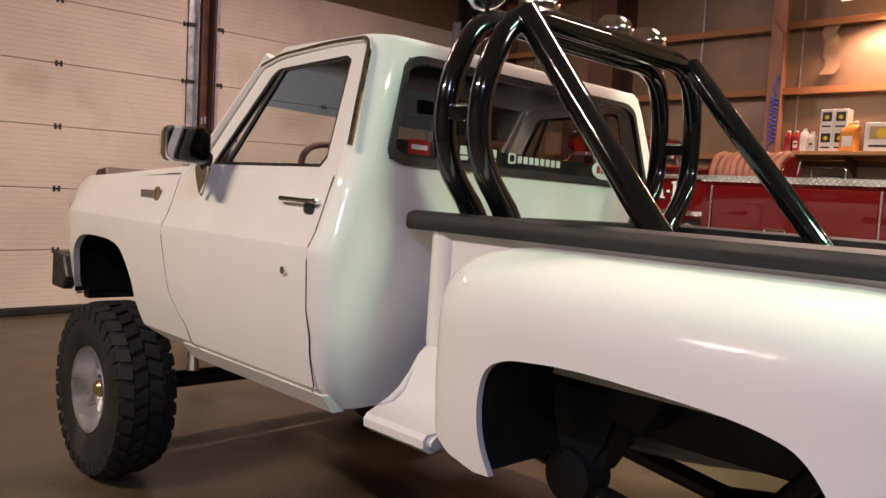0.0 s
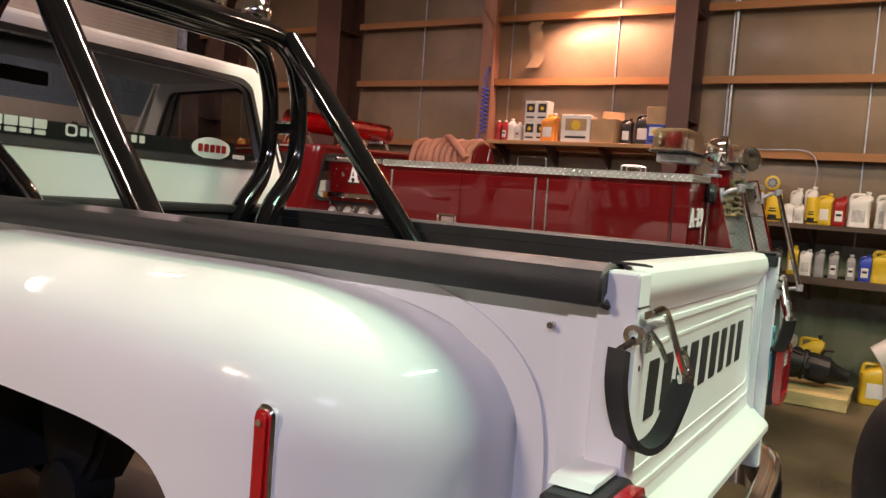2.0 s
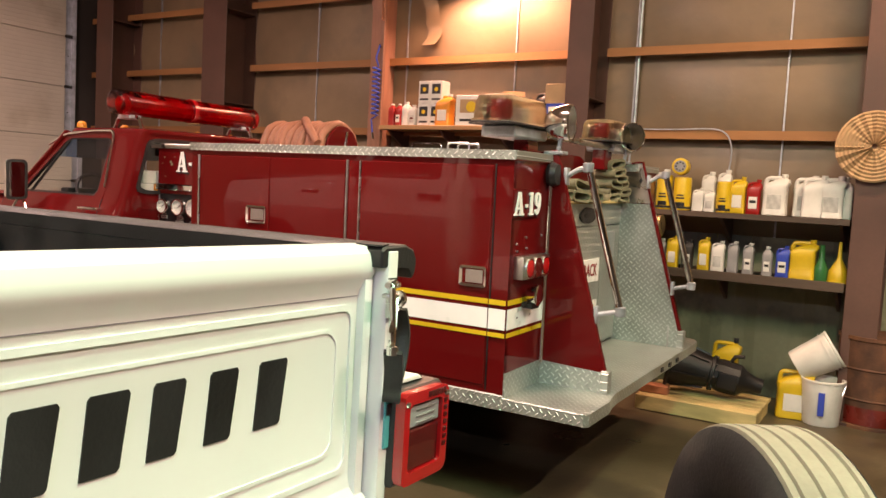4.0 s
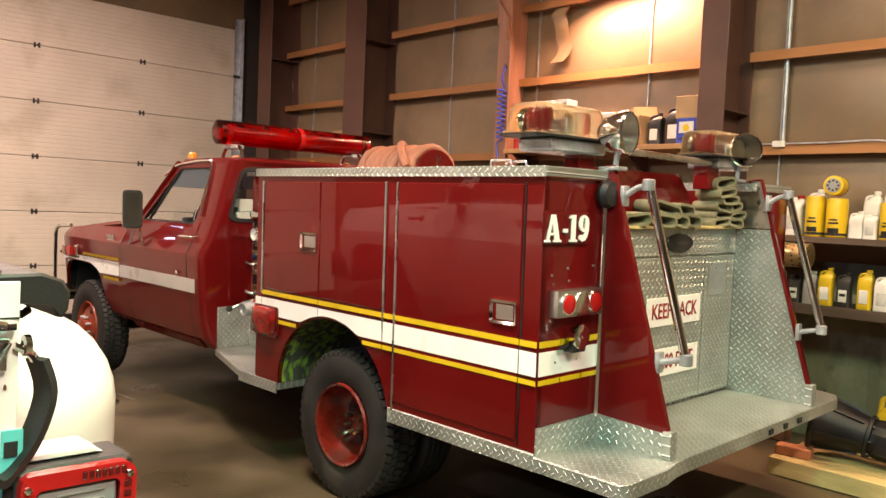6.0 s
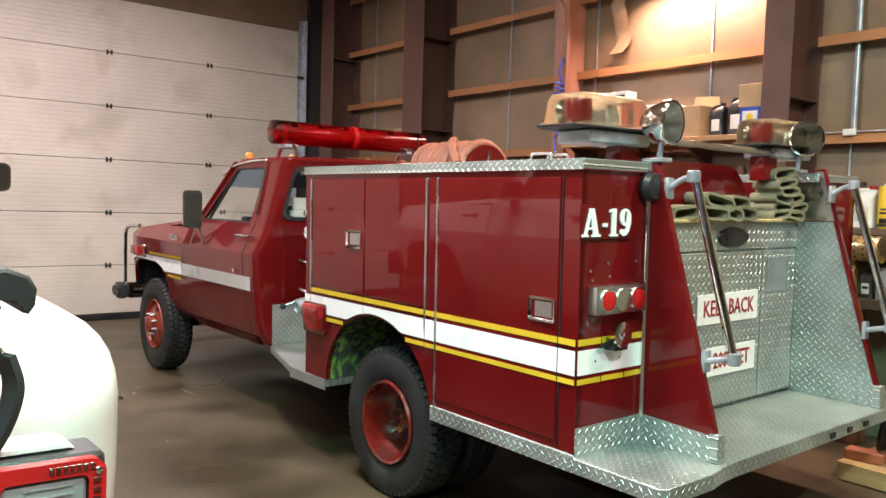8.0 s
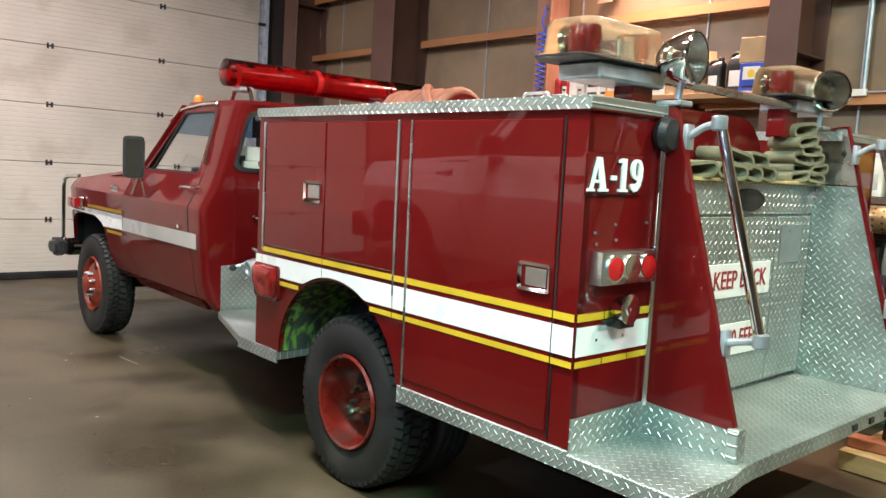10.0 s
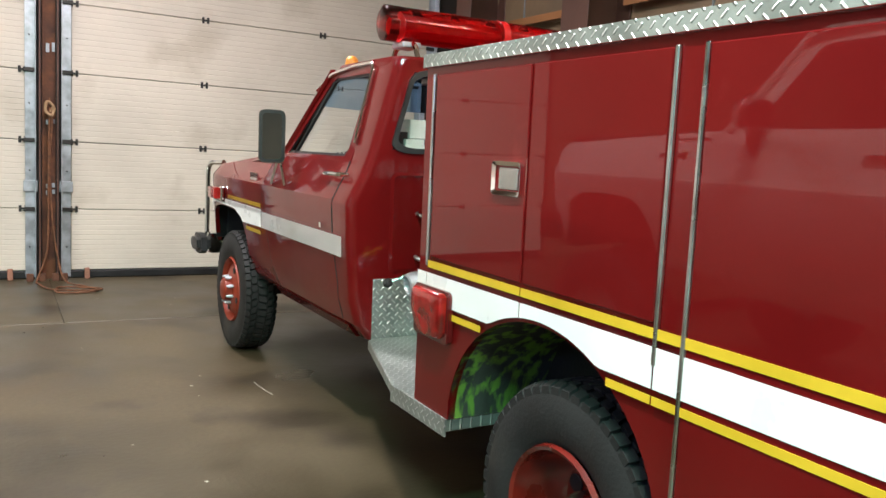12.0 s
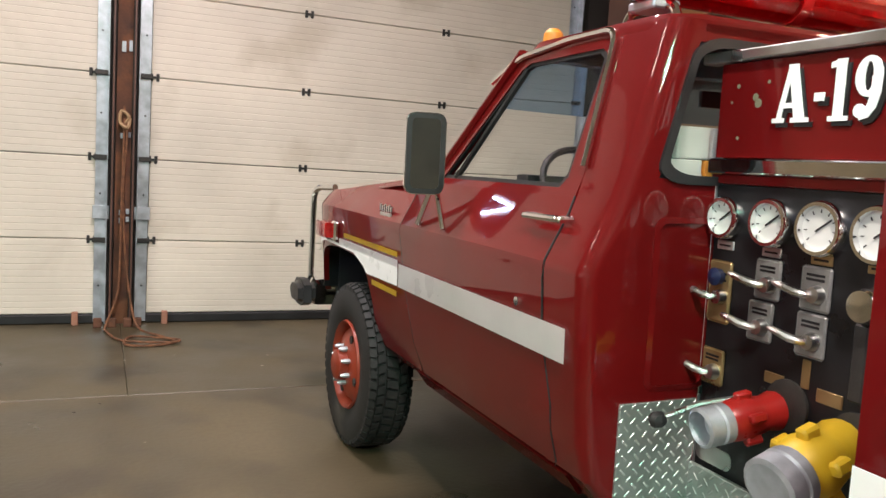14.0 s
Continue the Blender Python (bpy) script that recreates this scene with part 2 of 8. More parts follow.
def tread_plate(name, plane, bright=0.50):
    """Aluminium tread plate: raised lugs in two directions."""
    m = material(name, (bright * 0.90, bright, bright * 0.95), 0.42, 0.75, 0.10, 5, 90, 0.0, stain=((0.25, 0.25, 0.23), 2.5, 0.55, 0.5))
    t = m.node_tree
    N, L = t.nodes, t.links
    p = N["Principled BSDF"]
    tc = N.new("ShaderNodeTexCoord")
    sep = N.new("ShaderNodeSeparateXYZ")
    L.new(tc.outputs["Object"], sep.inputs[0])

    def op(kind, a, b=None, c=None):
        n = N.new("ShaderNodeMath")
        n.operation = kind
        for i, v in enumerate((a, b, c)):
            if v is None:
                continue
            if isinstance(v, (int, float)):
                n.inputs[i].default_value = v
            else:
                L.new(v, n.inputs[i])
        return n.outputs[0]

    u, v = (sep.outputs["XYZ".index(c.upper())] for c in plane)
    pitch = 0.028
    a = op("MULTIPLY", op("ADD", u, v), 0.7071 / pitch)
    b = op("MULTIPLY", op("SUBTRACT", u, v), 0.7071 / pitch)
    fa = op("SUBTRACT", op("FRACT", a), 0.5)
    fb = op("SUBTRACT", op("FRACT", b), 0.5)
    par = op("MODULO", op("ABSOLUTE", op("ADD", op("FLOOR", a), op("FLOOR", b))), 2.0)
    lo = op("ABSOLUTE", op("ADD", op("MULTIPLY", fa, par), op("MULTIPLY", fb, op("SUBTRACT", 1.0, par))))
    sh = op("ABSOLUTE", op("ADD", op("MULTIPLY", fb, par), op("MULTIPLY", fa, op("SUBTRACT", 1.0, par))))
    lug = op("MULTIPLY", op("SMOOTH_MIN", op("MULTIPLY", op("SUBTRACT", 0.42, lo), 8.0), 1.0, 0.2), op("MULTIPLY", op("SUBTRACT", 0.13, sh), 9.0))
    lug = op("MAXIMUM", op("MINIMUM", lug, op("MULTIPLY", op("SUBTRACT", 0.42, lo), 8.0)), 0.0)
    lug = op("MINIMUM", lug, 1.0)
    bp = N.new("ShaderNodeBump")
    bp.inputs["Strength"].default_value, bp.inputs["Distance"].default_value = 0.9, 0.004
    L.new(lug, bp.inputs["Height"])
    L.new(bp.outputs[0], p.inputs["Normal"])
    old = p.inputs["Base Color"].links[0].from_socket
    x = N.new("ShaderNodeMix")
    x.data_type = "RGBA"
    L.new(op("MULTIPLY", lug, 0.55), x.inputs[0])
    L.new(old, x.inputs[6])
    x.inputs[7].default_value = (0.88, 0.9, 0.9, 1)
    L.new(x.outputs[2], p.inputs["Base Color"])
    return m


def glass(name, colour=(0.9, 0.95, 0.95), rough=0.0, alpha=None):
    m = bpy.data.materials.new(name)
    m.use_nodes = True
    p = m.node_tree.nodes["Principled BSDF"]
    p.inputs["Base Color"].default_value = (*colour, 1)
    p.inputs["Roughness"].default_value = rough
    p.inputs["Transmission Weight"].default_value = 1.0
    p.inputs["IOR"].default_value = 1.02 if alpha else 1.45
    p.inputs["Specular IOR Level"].default_value = 0.5
    if alpha:
        p.inputs["Coat Weight"].default_value = 0.6
        p.inputs["Coat Roughness"].default_value = 0.01
    return m


def glow(name, colour, strength):
    m = bpy.data.materials.new(name)
    m.use_nodes = True
    p = m.node_tree.nodes["Principled BSDF"]
    p.inputs["Base Color"].default_value = (*colour, 1)
    p.inputs["Emission Color"].default_value = (*colour, 1)
    p.inputs["Emission Strength"].default_value = strength
    return m


M_floor = material("concrete_floor", (0.098, 0.077, 0.043), 0.42, 0, 0.26, 1.1, 34, 0.3, spread=0.18, stain=((0.040, 0.031, 0.021), 1.7, 0.53, 0.6))
M_white = material("white_body_paint", (0.80, 0.80, 0.77), 0.55, 0, 0.015, 2.5, 40, 0.0, coat=0.55, spread=0.05, spec=0.2)
M_red = material("dark_red_body_paint", (0.132, 0.0042, 0.0042), 0.50, 0, 0.05, 2.0, 60, 0.0, coat=0.85, spread=0.08, stain=((0.20, 0.02, 0.018), 7.0, 0.70, 0.4), spec=0.06)
M_cream = material("cream_door_panel", (0.72, 0.66, 0.56), 0.55, 0, 0.05, 1.2, 35, 0.1, stain=((0.42, 0.36, 0.26), 1.6, 0.58, 0.38))
M_wall = material("lined_metal_wall", (0.25, 0.175, 0.105), 0.42, 0, 0.13, 1.1, 7, 0.9, stain=((0.16, 0.125, 0.085), 2.3, 0.54, 0.5))
M_wallgreen = material("painted_wall_sheet", (0.20, 0.20, 0.125), 0.6, 0, 0.18, 1.3, 30, 0.15, stain=((0.055, 0.042, 0.028), 3.2, 0.55, 0.75))
M_dimwall = material("unseen_dark_wall", (0.13, 0.095, 0.065), 0.6, 0, 0.15, 0.9, 30, 0.15, stain=((0.06, 0.045, 0.03), 1.1, 0.55, 0.5))
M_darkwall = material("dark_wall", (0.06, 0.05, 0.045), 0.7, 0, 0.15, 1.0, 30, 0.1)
M_girt = material("orange_primed_girt", (0.38, 0.17, 0.06), 0.6, 0, 0.15, 2.0, 50, 0.15, stretch=(1, 0.2, 1))
M_column = material("brown_steel_column", (0.115, 0.055, 0.04), 0.5, 0, 0.15, 2.0, 40, 0.15)
M_timber = material("red_brown_timber", (0.36, 0.17, 0.11), 0.65, 0, 0.18, 3.0, 30, 0.2, stretch=(3, 3, 0.3))
M_ply = material("shelf_board", (0.48, 0.26, 0.11), 0.6, 0, 0.18, 3.0, 40, 0.2, stretch=(3, 0.3, 3))
M_darkwood = material("dark_shelf_board", (0.10, 0.065, 0.045), 0.65, 0, 0.2, 3.0, 40, 0.2, stretch=(3, 0.3, 3))
M_palewood = material("pale_pallet_wood", (0.58, 0.46, 0.20), 0.7, 0, 0.2, 4.0, 40, 0.25, stretch=(2, 0.4, 2))
M_black = material("black_plastic", (0.018, 0.018, 0.019), 0.45, 0, 0.2, 6, 120, 0.2)
M_gloss = material("gloss_black_tube", (0.006, 0.006, 0.007), 0.10, 0, 0.1, 5, 80, 0.0, coat=1.0, spread=0.03)
M_liner = material("black_bed_liner", (0.018, 0.017, 0.017), 0.55, 0, 0.25, 8, 250, 0.2, stain=((0.05, 0.035, 0.025), 5, 0.58, 0.6))
M_rubber = material("tyre_rubber", (0.016, 0.016, 0.016), 0.75, 0, 0.25, 5, 90, 0.35, stain=((0.07, 0.06, 0.05), 4, 0.55, 0.4))
M_chrome = material("chrome", (0.86, 0.86, 0.86), 0.08, 1.0, 0.03, 6, 60, 0.0, spread=0.04)
M_steel = material("brushed_steel", (0.62, 0.62, 0.61), 0.30, 1.0, 0.08, 6, 80, 0.05)
M_alu = material("cast_aluminium", (0.66, 0.66, 0.66), 0.35, 0.9, 0.08, 8, 90, 0.1)
M_galv = material("galvanised_steel", (0.50, 0.53, 0.58), 0.40, 0.6, 0.14, 12, 90, 0.1)
M_iron = material("dark_iron", (0.05, 0.047, 0.044), 0.55, 0.4, 0.25, 6, 80, 0.3)
M_chassis = material("chassis_black", (0.010, 0.010, 0.011), 0.5, 0.1, 0.3, 6, 80, 0.3)
M_rust = material("rusty_steel", (0.13, 0.055, 0.03), 0.75, 0.1, 0.3, 6, 60, 0.4, stain=((0.25, 0.10, 0.04), 5, 0.5, 0.6))
M_yellow = material("yellow_paint", (0.72, 0.48, 0.015), 0.4, 0, 0.06, 5, 60, 0.05)
M_yplastic = material("yellow_plastic", (0.70, 0.47, 0.02), 0.4, 0, 0.08, 5, 60, 0.05)
M_stripe = material("white_reflective_stripe", (0.93, 0.94, 0.93), 0.35, 0, 0.02, 5, 60, 0.0)
M_redplastic = material("red_plastic", (0.52, 0.012, 0.012), 0.25, 0, 0.08, 5, 60, 0.0, coat=0.6)
M_redpaint = material("red_enamel", (0.36, 0.014, 0.010), 0.35, 0, 0.1, 5, 60, 0.05)
M_orangerim = material("orange_red_rim_paint", (0.27, 0.035, 0.013), 0.4, 0, 0.12, 6, 60, 0.1)
M_hose = material("canvas_hose", (0.24, 0.225, 0.14), 0.85, 0, 0.15, 8, 160, 0.5)
M_reelhose = material("brown_rubber_hose", (0.36, 0.15, 0.09), 0.6, 0, 0.12, 8, 60, 0.15)
M_card = material("brown_cardboard", (0.47, 0.30, 0.16), 0.8, 0, 0.1, 4, 60, 0.1)
M_wplastic = material("white_plastic", (0.74, 0.73, 0.68), 0.45, 0, 0.06, 6, 60, 0.05)
M_grey = material("grey_plastic", (0.30, 0.30, 0.30), 0.5, 0, 0.1, 6, 60, 0.05)
M_blue = material("blue_plastic", (0.03, 0.07, 0.45), 0.4, 0, 0.1, 6, 60, 0.05)
M_green = material("green_glass_bottle", (0.02, 0.16, 0.05), 0.2, 0, 0.1, 6, 60, 0.0)
M_orange = material("orange_plastic", (0.75, 0.28, 0.03), 0.4, 0, 0.1, 6, 60, 0.0)
M_brown = material("dark_brown_plastic", (0.07, 0.028, 0.022), 0.35, 0, 0.1, 6, 60, 0.0)
M_cyan = material("teal_sticker", (0.05, 0.50, 0.50), 0.5, 0, 0.05, 6, 60, 0.0)
M_panel = material("pump_panel_black", (0.012, 0.012, 0.014), 0.35, 0.1, 0.2, 8, 120, 0.05)
M_brass = material("brass_tag", (0.46, 0.34, 0.16), 0.35, 0.8, 0.1, 8, 80, 0.05)
M_dial = material("dial_face", (0.78, 0.80, 0.76), 0.4, 0, 0.02, 8, 60, 0.0)
M_moss = material("mossy_wheel_well", (0.045, 0.055, 0.045), 0.8, 0, 0.3, 8, 60, 0.5, stain=((0.17, 0.34, 0.035), 15, 0.49, 0.9), stretch=(1.6, 2.2, 0.5))
M_ceil = material("ceiling_sheet", (0.40, 0.34, 0.28), 0.7, 0, 0.08, 1.0, 30, 0.1)
M_seat = material("dark_cab_trim", (0.025, 0.024, 0.025), 0.7, 0, 0.2, 8, 90, 0.3)
M_bluetint = glass("blue_tint_glass", (0.10, 0.22, 0.45), 0.0, True)
M_glass = glass("clear_glass", (0.94, 0.97, 0.96), 0.0, True)
M_smoke = glass("smoked_glass", (0.15, 0.16, 0.16), 0.0, True)
M_redglass = glass("red_lens", (0.75, 0.02, 0.02), 0.12)
M_amber = glass("amber_lens", (0.85, 0.55, 0.20), 0.10)
M_clearlens = glass("clear_lens", (0.95, 0.95, 0.93), 0.05, True)
M_dome = glass("yellowed_clear_cover", (0.97, 0.86, 0.58), 0.30)
M_dome.node_tree.nodes["Principled BSDF"].inputs["IOR"].default_value = 1.06
M_mirror = material("mirror_glass", (0.42, 0.44, 0.46), 0.02, 1.0, 0.0, 3, 30, 0.0, spread=0.01)
M_tube = glow("lamp_tube", (1.0, 0.93, 0.80), 9.0)
M_tubewarm = glow("warm_lamp_tube", (1.0, 0.62, 0.30), 14.0)
DP_xy = tread_plate("tread_plate_flat", "xy")
DP_yz = tread_plate("tread_plate_side", "yz")
DP_xz = tread_plate("tread_plate_end", "xz")

# ---------------------------------------------------------------- the building
X0, X1, Y0, Y1, ZC = -5.5, 8.9, -7.5, 8.95, 4.6
DOOR_Y = 8.84


def structure(name, bm, mat, label, parent=None, angle=35):
    ob = part(name, bm, mat, parent, "", angle)
    return tagged(ob, label, "", "", "structure")


M_fleck = material("pale_grit", (0.42, 0.40, 0.33), 0.8, 0, 0.2, 30, 90, 0.0)
M_darkfleck = material("dark_grit", (0.025, 0.02, 0.016), 0.8, 0, 0.2, 30, 90, 0.0)
floor = structure("floor", B(X0 - 0.2, X1 + 0.2, Y0 - 0.2, Y1 + 0.4, -0.25, -0.02), M_floor, "worn brown concrete shop floor with stains")
for x0, x1, y0, y1 in ((X0 - 0.2, X1 + 0.2, Y0 - 0.2, 6.872), (X0 - 0.2, 4.5985, 6.884, Y1 + 0.4), (4.6015, X1 + 0.2, 6.884, Y1 + 0.4)):
    part("slab", B(x0, x1, y0, y1, -0.02, 0.0, 0.004, 1), M_floor, floor)
rnd = random.Random(3)
for i in range(26):
    x, y, r = rnd.uniform(3.2, 5.6), rnd.uniform(2.6, 8.2), rnd.uniform(0.004, 0.011)
    part("fleck", lathe([(r, 0.0), (r * 0.7, 0.0015), (0.001, 0.002)], (x, y, 0.0), "z", 6), M_fleck if i % 3 else M_darkfleck, floor, "", 0)
part("scratch", ribbon([(5.465, 5.05, 0.0006), (5.468, 4.97, 0.0006), (5.478, 4.88, 0.0006), (5.495, 4.79, 0.0006)], 0.006, 0.001, (1, 0.1, 0)), M_fleck, floor, "pale scratch in the concrete", 0)
structure("ceiling", B(X0 - 0.2, X1 + 0.2, Y0 - 0.2, Y1 + 0.4, ZC, ZC + 0.15), M_ceil, "plain ceiling sheet over the shop")
# unseen closing walls, coloured dark to cut bounced fill and darken reflections
structure("wall_west", B(X0 - 0.2, X0, Y0, Y1 + 0.2, 0, ZC), M_dimwall, "unseen wall closing the room, coloured dark to cut fill light")
structure("wall_south", B(X0, X1, Y0 - 0.2, Y0, 0, ZC), M_dimwall, "unseen wall closing the room, coloured dark to cut fill light")

# shelf wall: lining sheets between the girts, greener and dirtier low down beside the jugs
wall_e = structure("wall_east", B(X1 + 0.02, X1 + 0.2, Y0, Y1 + 0.4, 0, ZC), M_darkwall, "lined metal wall with orange girts and brown columns")
ys = [-7.4, -5.6, -4.3, -3.1, -1.9, -0.75, 0.42, 1.62, 2.75, 3.95, 5.1, 6.35, 7.6, 8.95]
for a, b in zip(ys, ys[1:]):
    for z0, z1 in ((1.25, 2.0), (2.0, 2.68), (2.68, 3.36), (3.36, 4.6)):
        rows = []
        for i in range(9):
            t = i / 8
            y = a + 0.006 + (b - a - 0.012) * t
            rows.append([(X1 - 0.035 * math.sin(math.pi * s / 6) ** 0.7 * (0.6 + 0.4 * math.sin(math.pi * t)) - 0.006 * noise.noise((y * 3, z0 * 5, s)), y, z0 + (z1 - z0) * s / 6) for s in range(7)])
        bm = loft(rows)
        part("panel", bm, M_wall, wall_e)
    bm = loft([[(X1 + (0.012 if int((yy - a) / 0.17) % 2 else -0.012), yy, z) for z in (0.0, 1.25)] for yy in [a + (b - a) * i / 14 for i in range(15)]])
    part("panel", bm, M_wallgreen, wall_e, angle=10)
for y in ys[1:-1]:
    part("seam_strip", B(X1 - 0.03, X1 - 0.005, y - 0.006, y + 0.006, 1.25, ZC), M_galv, wall_e)


def girt(z, y0, y1):
    pts = [(X1 - 0.13, z - 0.035), (X1 - 0.13, z + 0.035), (X1 - 0.02, z + 0.035), (X1 - 0.02, z + 0.028), (X1 - 0.122, z + 0.028), (X1 - 0.122, z - 0.035)]
    return prism([(p[0], p[1]) for p in pts], "y", y0, y1)


for z in (2.03, 2.71, 3.39, 4.07):
    for y0, y1 in ((-7.4, -0.36), (-0.12, 1.84), (2.09, 5.98), (6.38, 8.9)):
        structure("trim_girt", girt(z, y0, y1), M_girt, "orange primed steel girt on the wall")


def column(y0, y1, x0, label):
    root = empty("column", Matrix(), label, "", "", "structure")
    part("web", B(x0 + 0.012, X1 - 0.02, (y0 + y1) / 2 - 0.006, (y0 + y1) / 2 + 0.006, 0, ZC), M_column, root)
    for xa, xb in ((x0, x0 + 0.014), (X1 - 0.034, X1 - 0.02)):
        part("flange", B(xa, xb, y0, y1, 0, ZC, 0.003, 1), M_column, root)
    part("base_plate", B(x0 - 0.03, X1 - 0.02, y0 - 0.03, y1 + 0.03, 0, 0.02), M_column, root)
    for zz in (1.1, 2.3, 3.3):
        part("stiffener", B(x0 + 0.014, X1 - 0.034, y0 + 0.01, y1 - 0.01, zz, zz + 0.01), M_column, root)
    return root


column(1.86, 2.07, 8.46, "dark brown steel column carrying the roof")
column(6.0, 6.36, 8.42, "dark brown steel column beside the door end")
column(-0.36, -0.14, 8.40, "dark brown steel column beside the jug shelves")
column(7.95, 8.25, 8.45, "dark brown steel column in the room corner")
tagged(part("conduit", tube([(8.62, 6.46, 0), (8.62, 6.46, ZC)], 0.013, 8), M_galv), "thin galvanised conduit pipe beside the column", "pipe", "", "structure")
tw = empty("timber_post", Matrix(), "red-brown timber post at the end of the parts shelf", "post", "", "structure")
part("plank", B(8.50, 8.54, 3.97, 4.12, 0, ZC, 0.004, 1), M_timber, tw)
part("plank", B(8.54, 8.86, 4.085, 4.12, 0, ZC, 0.004, 1), M_timber, tw)
part("brace", prism([(3.98, 3.05), (4.10, 3.2), (4.10, 3.42), (3.98, 3.25)], "x", 8.46, 8.50), M_timber, tw)
part("vapour_flap", loft([[(8.80 - 0.05 * math.sin(i), 3.70 - 0.05 * j + 0.02 * math.sin(i * 2.0), 3.35 - 0.07 * i) for j in range(4)] for i in range(8)]), M_wall, tw, "torn lining flap")


# sectional doors: ribbed cream panels, hinges, guides and rubber seal
def sectional_door(name, x0, x1, label):
    door = empty(name, Matrix(), label, "", "", "structure")
    edges = [0.075, 0.650, 1.273, 1.896, 2.519, 3.142, 3.765]
    for a, b in zip(edges, edges[1:]):
        prof = [(DOOR_Y + 0.05, a + 0.003), (DOOR_Y + 0.006, a + 0.003)]
        n = 12
        h = (b - a - 0.012) / n
        for i in range(n):
            z = a + 0.006 + i * h
            prof += [(DOOR_Y, z + 0.003), (DOOR_Y, z + h - 0.005), (DOOR_Y + 0.003, z + h - 0.003), (DOOR_Y + 0.003, z + h - 0.001)]
        prof += [(DOOR_Y + 0.006, b - 0.003), (DOOR_Y + 0.05, b - 0.003)]
        part("section", prism(prof, "x", x0 + 0.01, x1 - 0.01), M_cream, door, angle=20)
    part("rubber_seal", B(x0, x1, DOOR_Y - 0.012, DOOR_Y + 0.05, 0.0, 0.074, 0.01, 1), M_black, door, "black rubber bottom seal")
    for hx in (x0 + 0.03, x0 + 1.20, x0 + 2.41, x1 - 0.03):
        for hz in edges[1:-1]:
            bm = B(hx - 0.035, hx - 0.012, DOOR_Y - 0.010, DOOR_Y, hz - 0.03, hz + 0.03, 0.003, 1)
            B(hx + 0.012, hx + 0.035, DOOR_Y - 0.010, DOOR_Y, hz - 0.03, hz + 0.03, 0.003, 1, bm)
            B(hx - 0.012, hx + 0.012, DOOR_Y - 0.016, DOOR_Y - 0.001, hz - 0.009, hz + 0.009, 0.003, 1, bm)
            part("hinge", bm, M_iron, door, "dark steel hinge")
    return door


sectional_door("door_1", 0.66, 4.42, "closed cream ribbed sectional overhead door")
sectional_door("door_2", 4.78, 8.52, "closed cream ribbed sectional overhead door with scuffs")
structure("wall_north", B(X0, X1, Y1, Y1 + 0.2, 0, ZC), M_darkwall, "dark wall behind the overhead doors")
structure("wall_lintel", B(0.4, X1, DOOR_Y + 0.02, Y1, 3.77, ZC), M_wall, "wall strip above the overhead doors")
structure("wall_pier", B(X0, 0.6, DOOR_Y + 0.02, Y1, 0, ZC), M_wall, "wall beside the overhead doors")
# near-black colour paints in the shade of this room corner
structure("wall_corner", B(8.56, X1, DOOR_Y - 0.05, Y1, 0, ZC), M_darkwall, "corner strip beside the door, its shade put into the colour")


def guide(name, x, s):
    """A galvanised angle guide with its track and brackets; s is the side of the door."""
    g = empty(name, Matrix(), "galvanised steel door guide with bolted brackets", "", "", "structure")
    part("angle", B(min(x, x + s * 0.085), max(x, x + s * 0.085), DOOR_Y - 0.03, DOOR_Y - 0.024, 0.02, 3.9), M_galv, g)
    part("leg", B(min(x, x + s * 0.006), max(x, x + s * 0.006), DOOR_Y - 0.12, DOOR_Y - 0.03, 0.02, 3.9), M_galv, g)
    part("track", tube([(x - s * 0.03, DOOR_Y - 0.07, 0.05), (x - s * 0.03, DOOR_Y - 0.07, 3.9)], 0.016, 8), M_iron, g)
    for hz in (0.65, 0.86, 1.273, 1.896, 2.519, 3.142):
        big = hz == 0.86
        part("roller_bracket", B(min(x - s * 0.035, x + s * 0.10), max(x - s * 0.035, x + s * 0.10), DOOR_Y - 0.055, DOOR_Y - 0.03, hz - (0.05 if big else 0.018), hz + (0.05 if big else 0.018), 0.004, 1), M_iron if not big else M_galv, g)
    for hz in (0.3, 1.0, 1.6, 2.2, 2.9):
        part("bolt", lathe([(0.008, 0), (0.008, 0.008)], (x + s * 0.05, DOOR_Y - 0.038, hz), "y", 6), M_iron, g)
    return g


guide("trim_guide_1", 4.492, -1)
guide("trim_guide_2", 4.698, 1)
guide("trim_guide_3", 8.50, -1)
post = empty("door_post", Matrix(), "dark stained steel post between the overhead doors", "", "", "structure")
part("web", B(4.545, 4.665, DOOR_Y - 0.02, DOOR_Y + 0.04, 0, 4.3), M_rust, post)
for a in (4.515, 4.660):
    part("flange", B(a, a + 0.014, DOOR_Y - 0.14, DOOR_Y + 0.04, 0, 4.3, 0.002, 1), M_column, post)
for zz in (0.78, 0.84, 1.42, 2.06, 2.10):
    part("clip", B(4.575, 4.605, DOOR_Y - 0.035, DOOR_Y - 0.02, zz, zz + 0.04, 0.002, 1), M_galv, post)
    part("clip", B(4.625, 4.65, DOOR_Y - 0.035, DOOR_Y - 0.02, zz + 0.01, zz + 0.05, 0.002, 1), M_galv, post)
for bx in (4.26, 4.90):
    thing("door_stop", B(bx, bx + 0.045, DOOR_Y - 0.07, DOOR_Y - 0.02, 0, 0.10, 0.004, 1), M_timber, "small brown wooden block standing at the door seal", "block")
for bx in (4.44, 4.54, 4.65, 4.72):
    thing("foot_bracket", B(bx - 0.03, bx + 0.03, DOOR_Y - 0.17, DOOR_Y - 0.125, 0, 0.07, 0.006, 1), M_rust, "rusty foot bracket on the floor at the door post", "bracket")

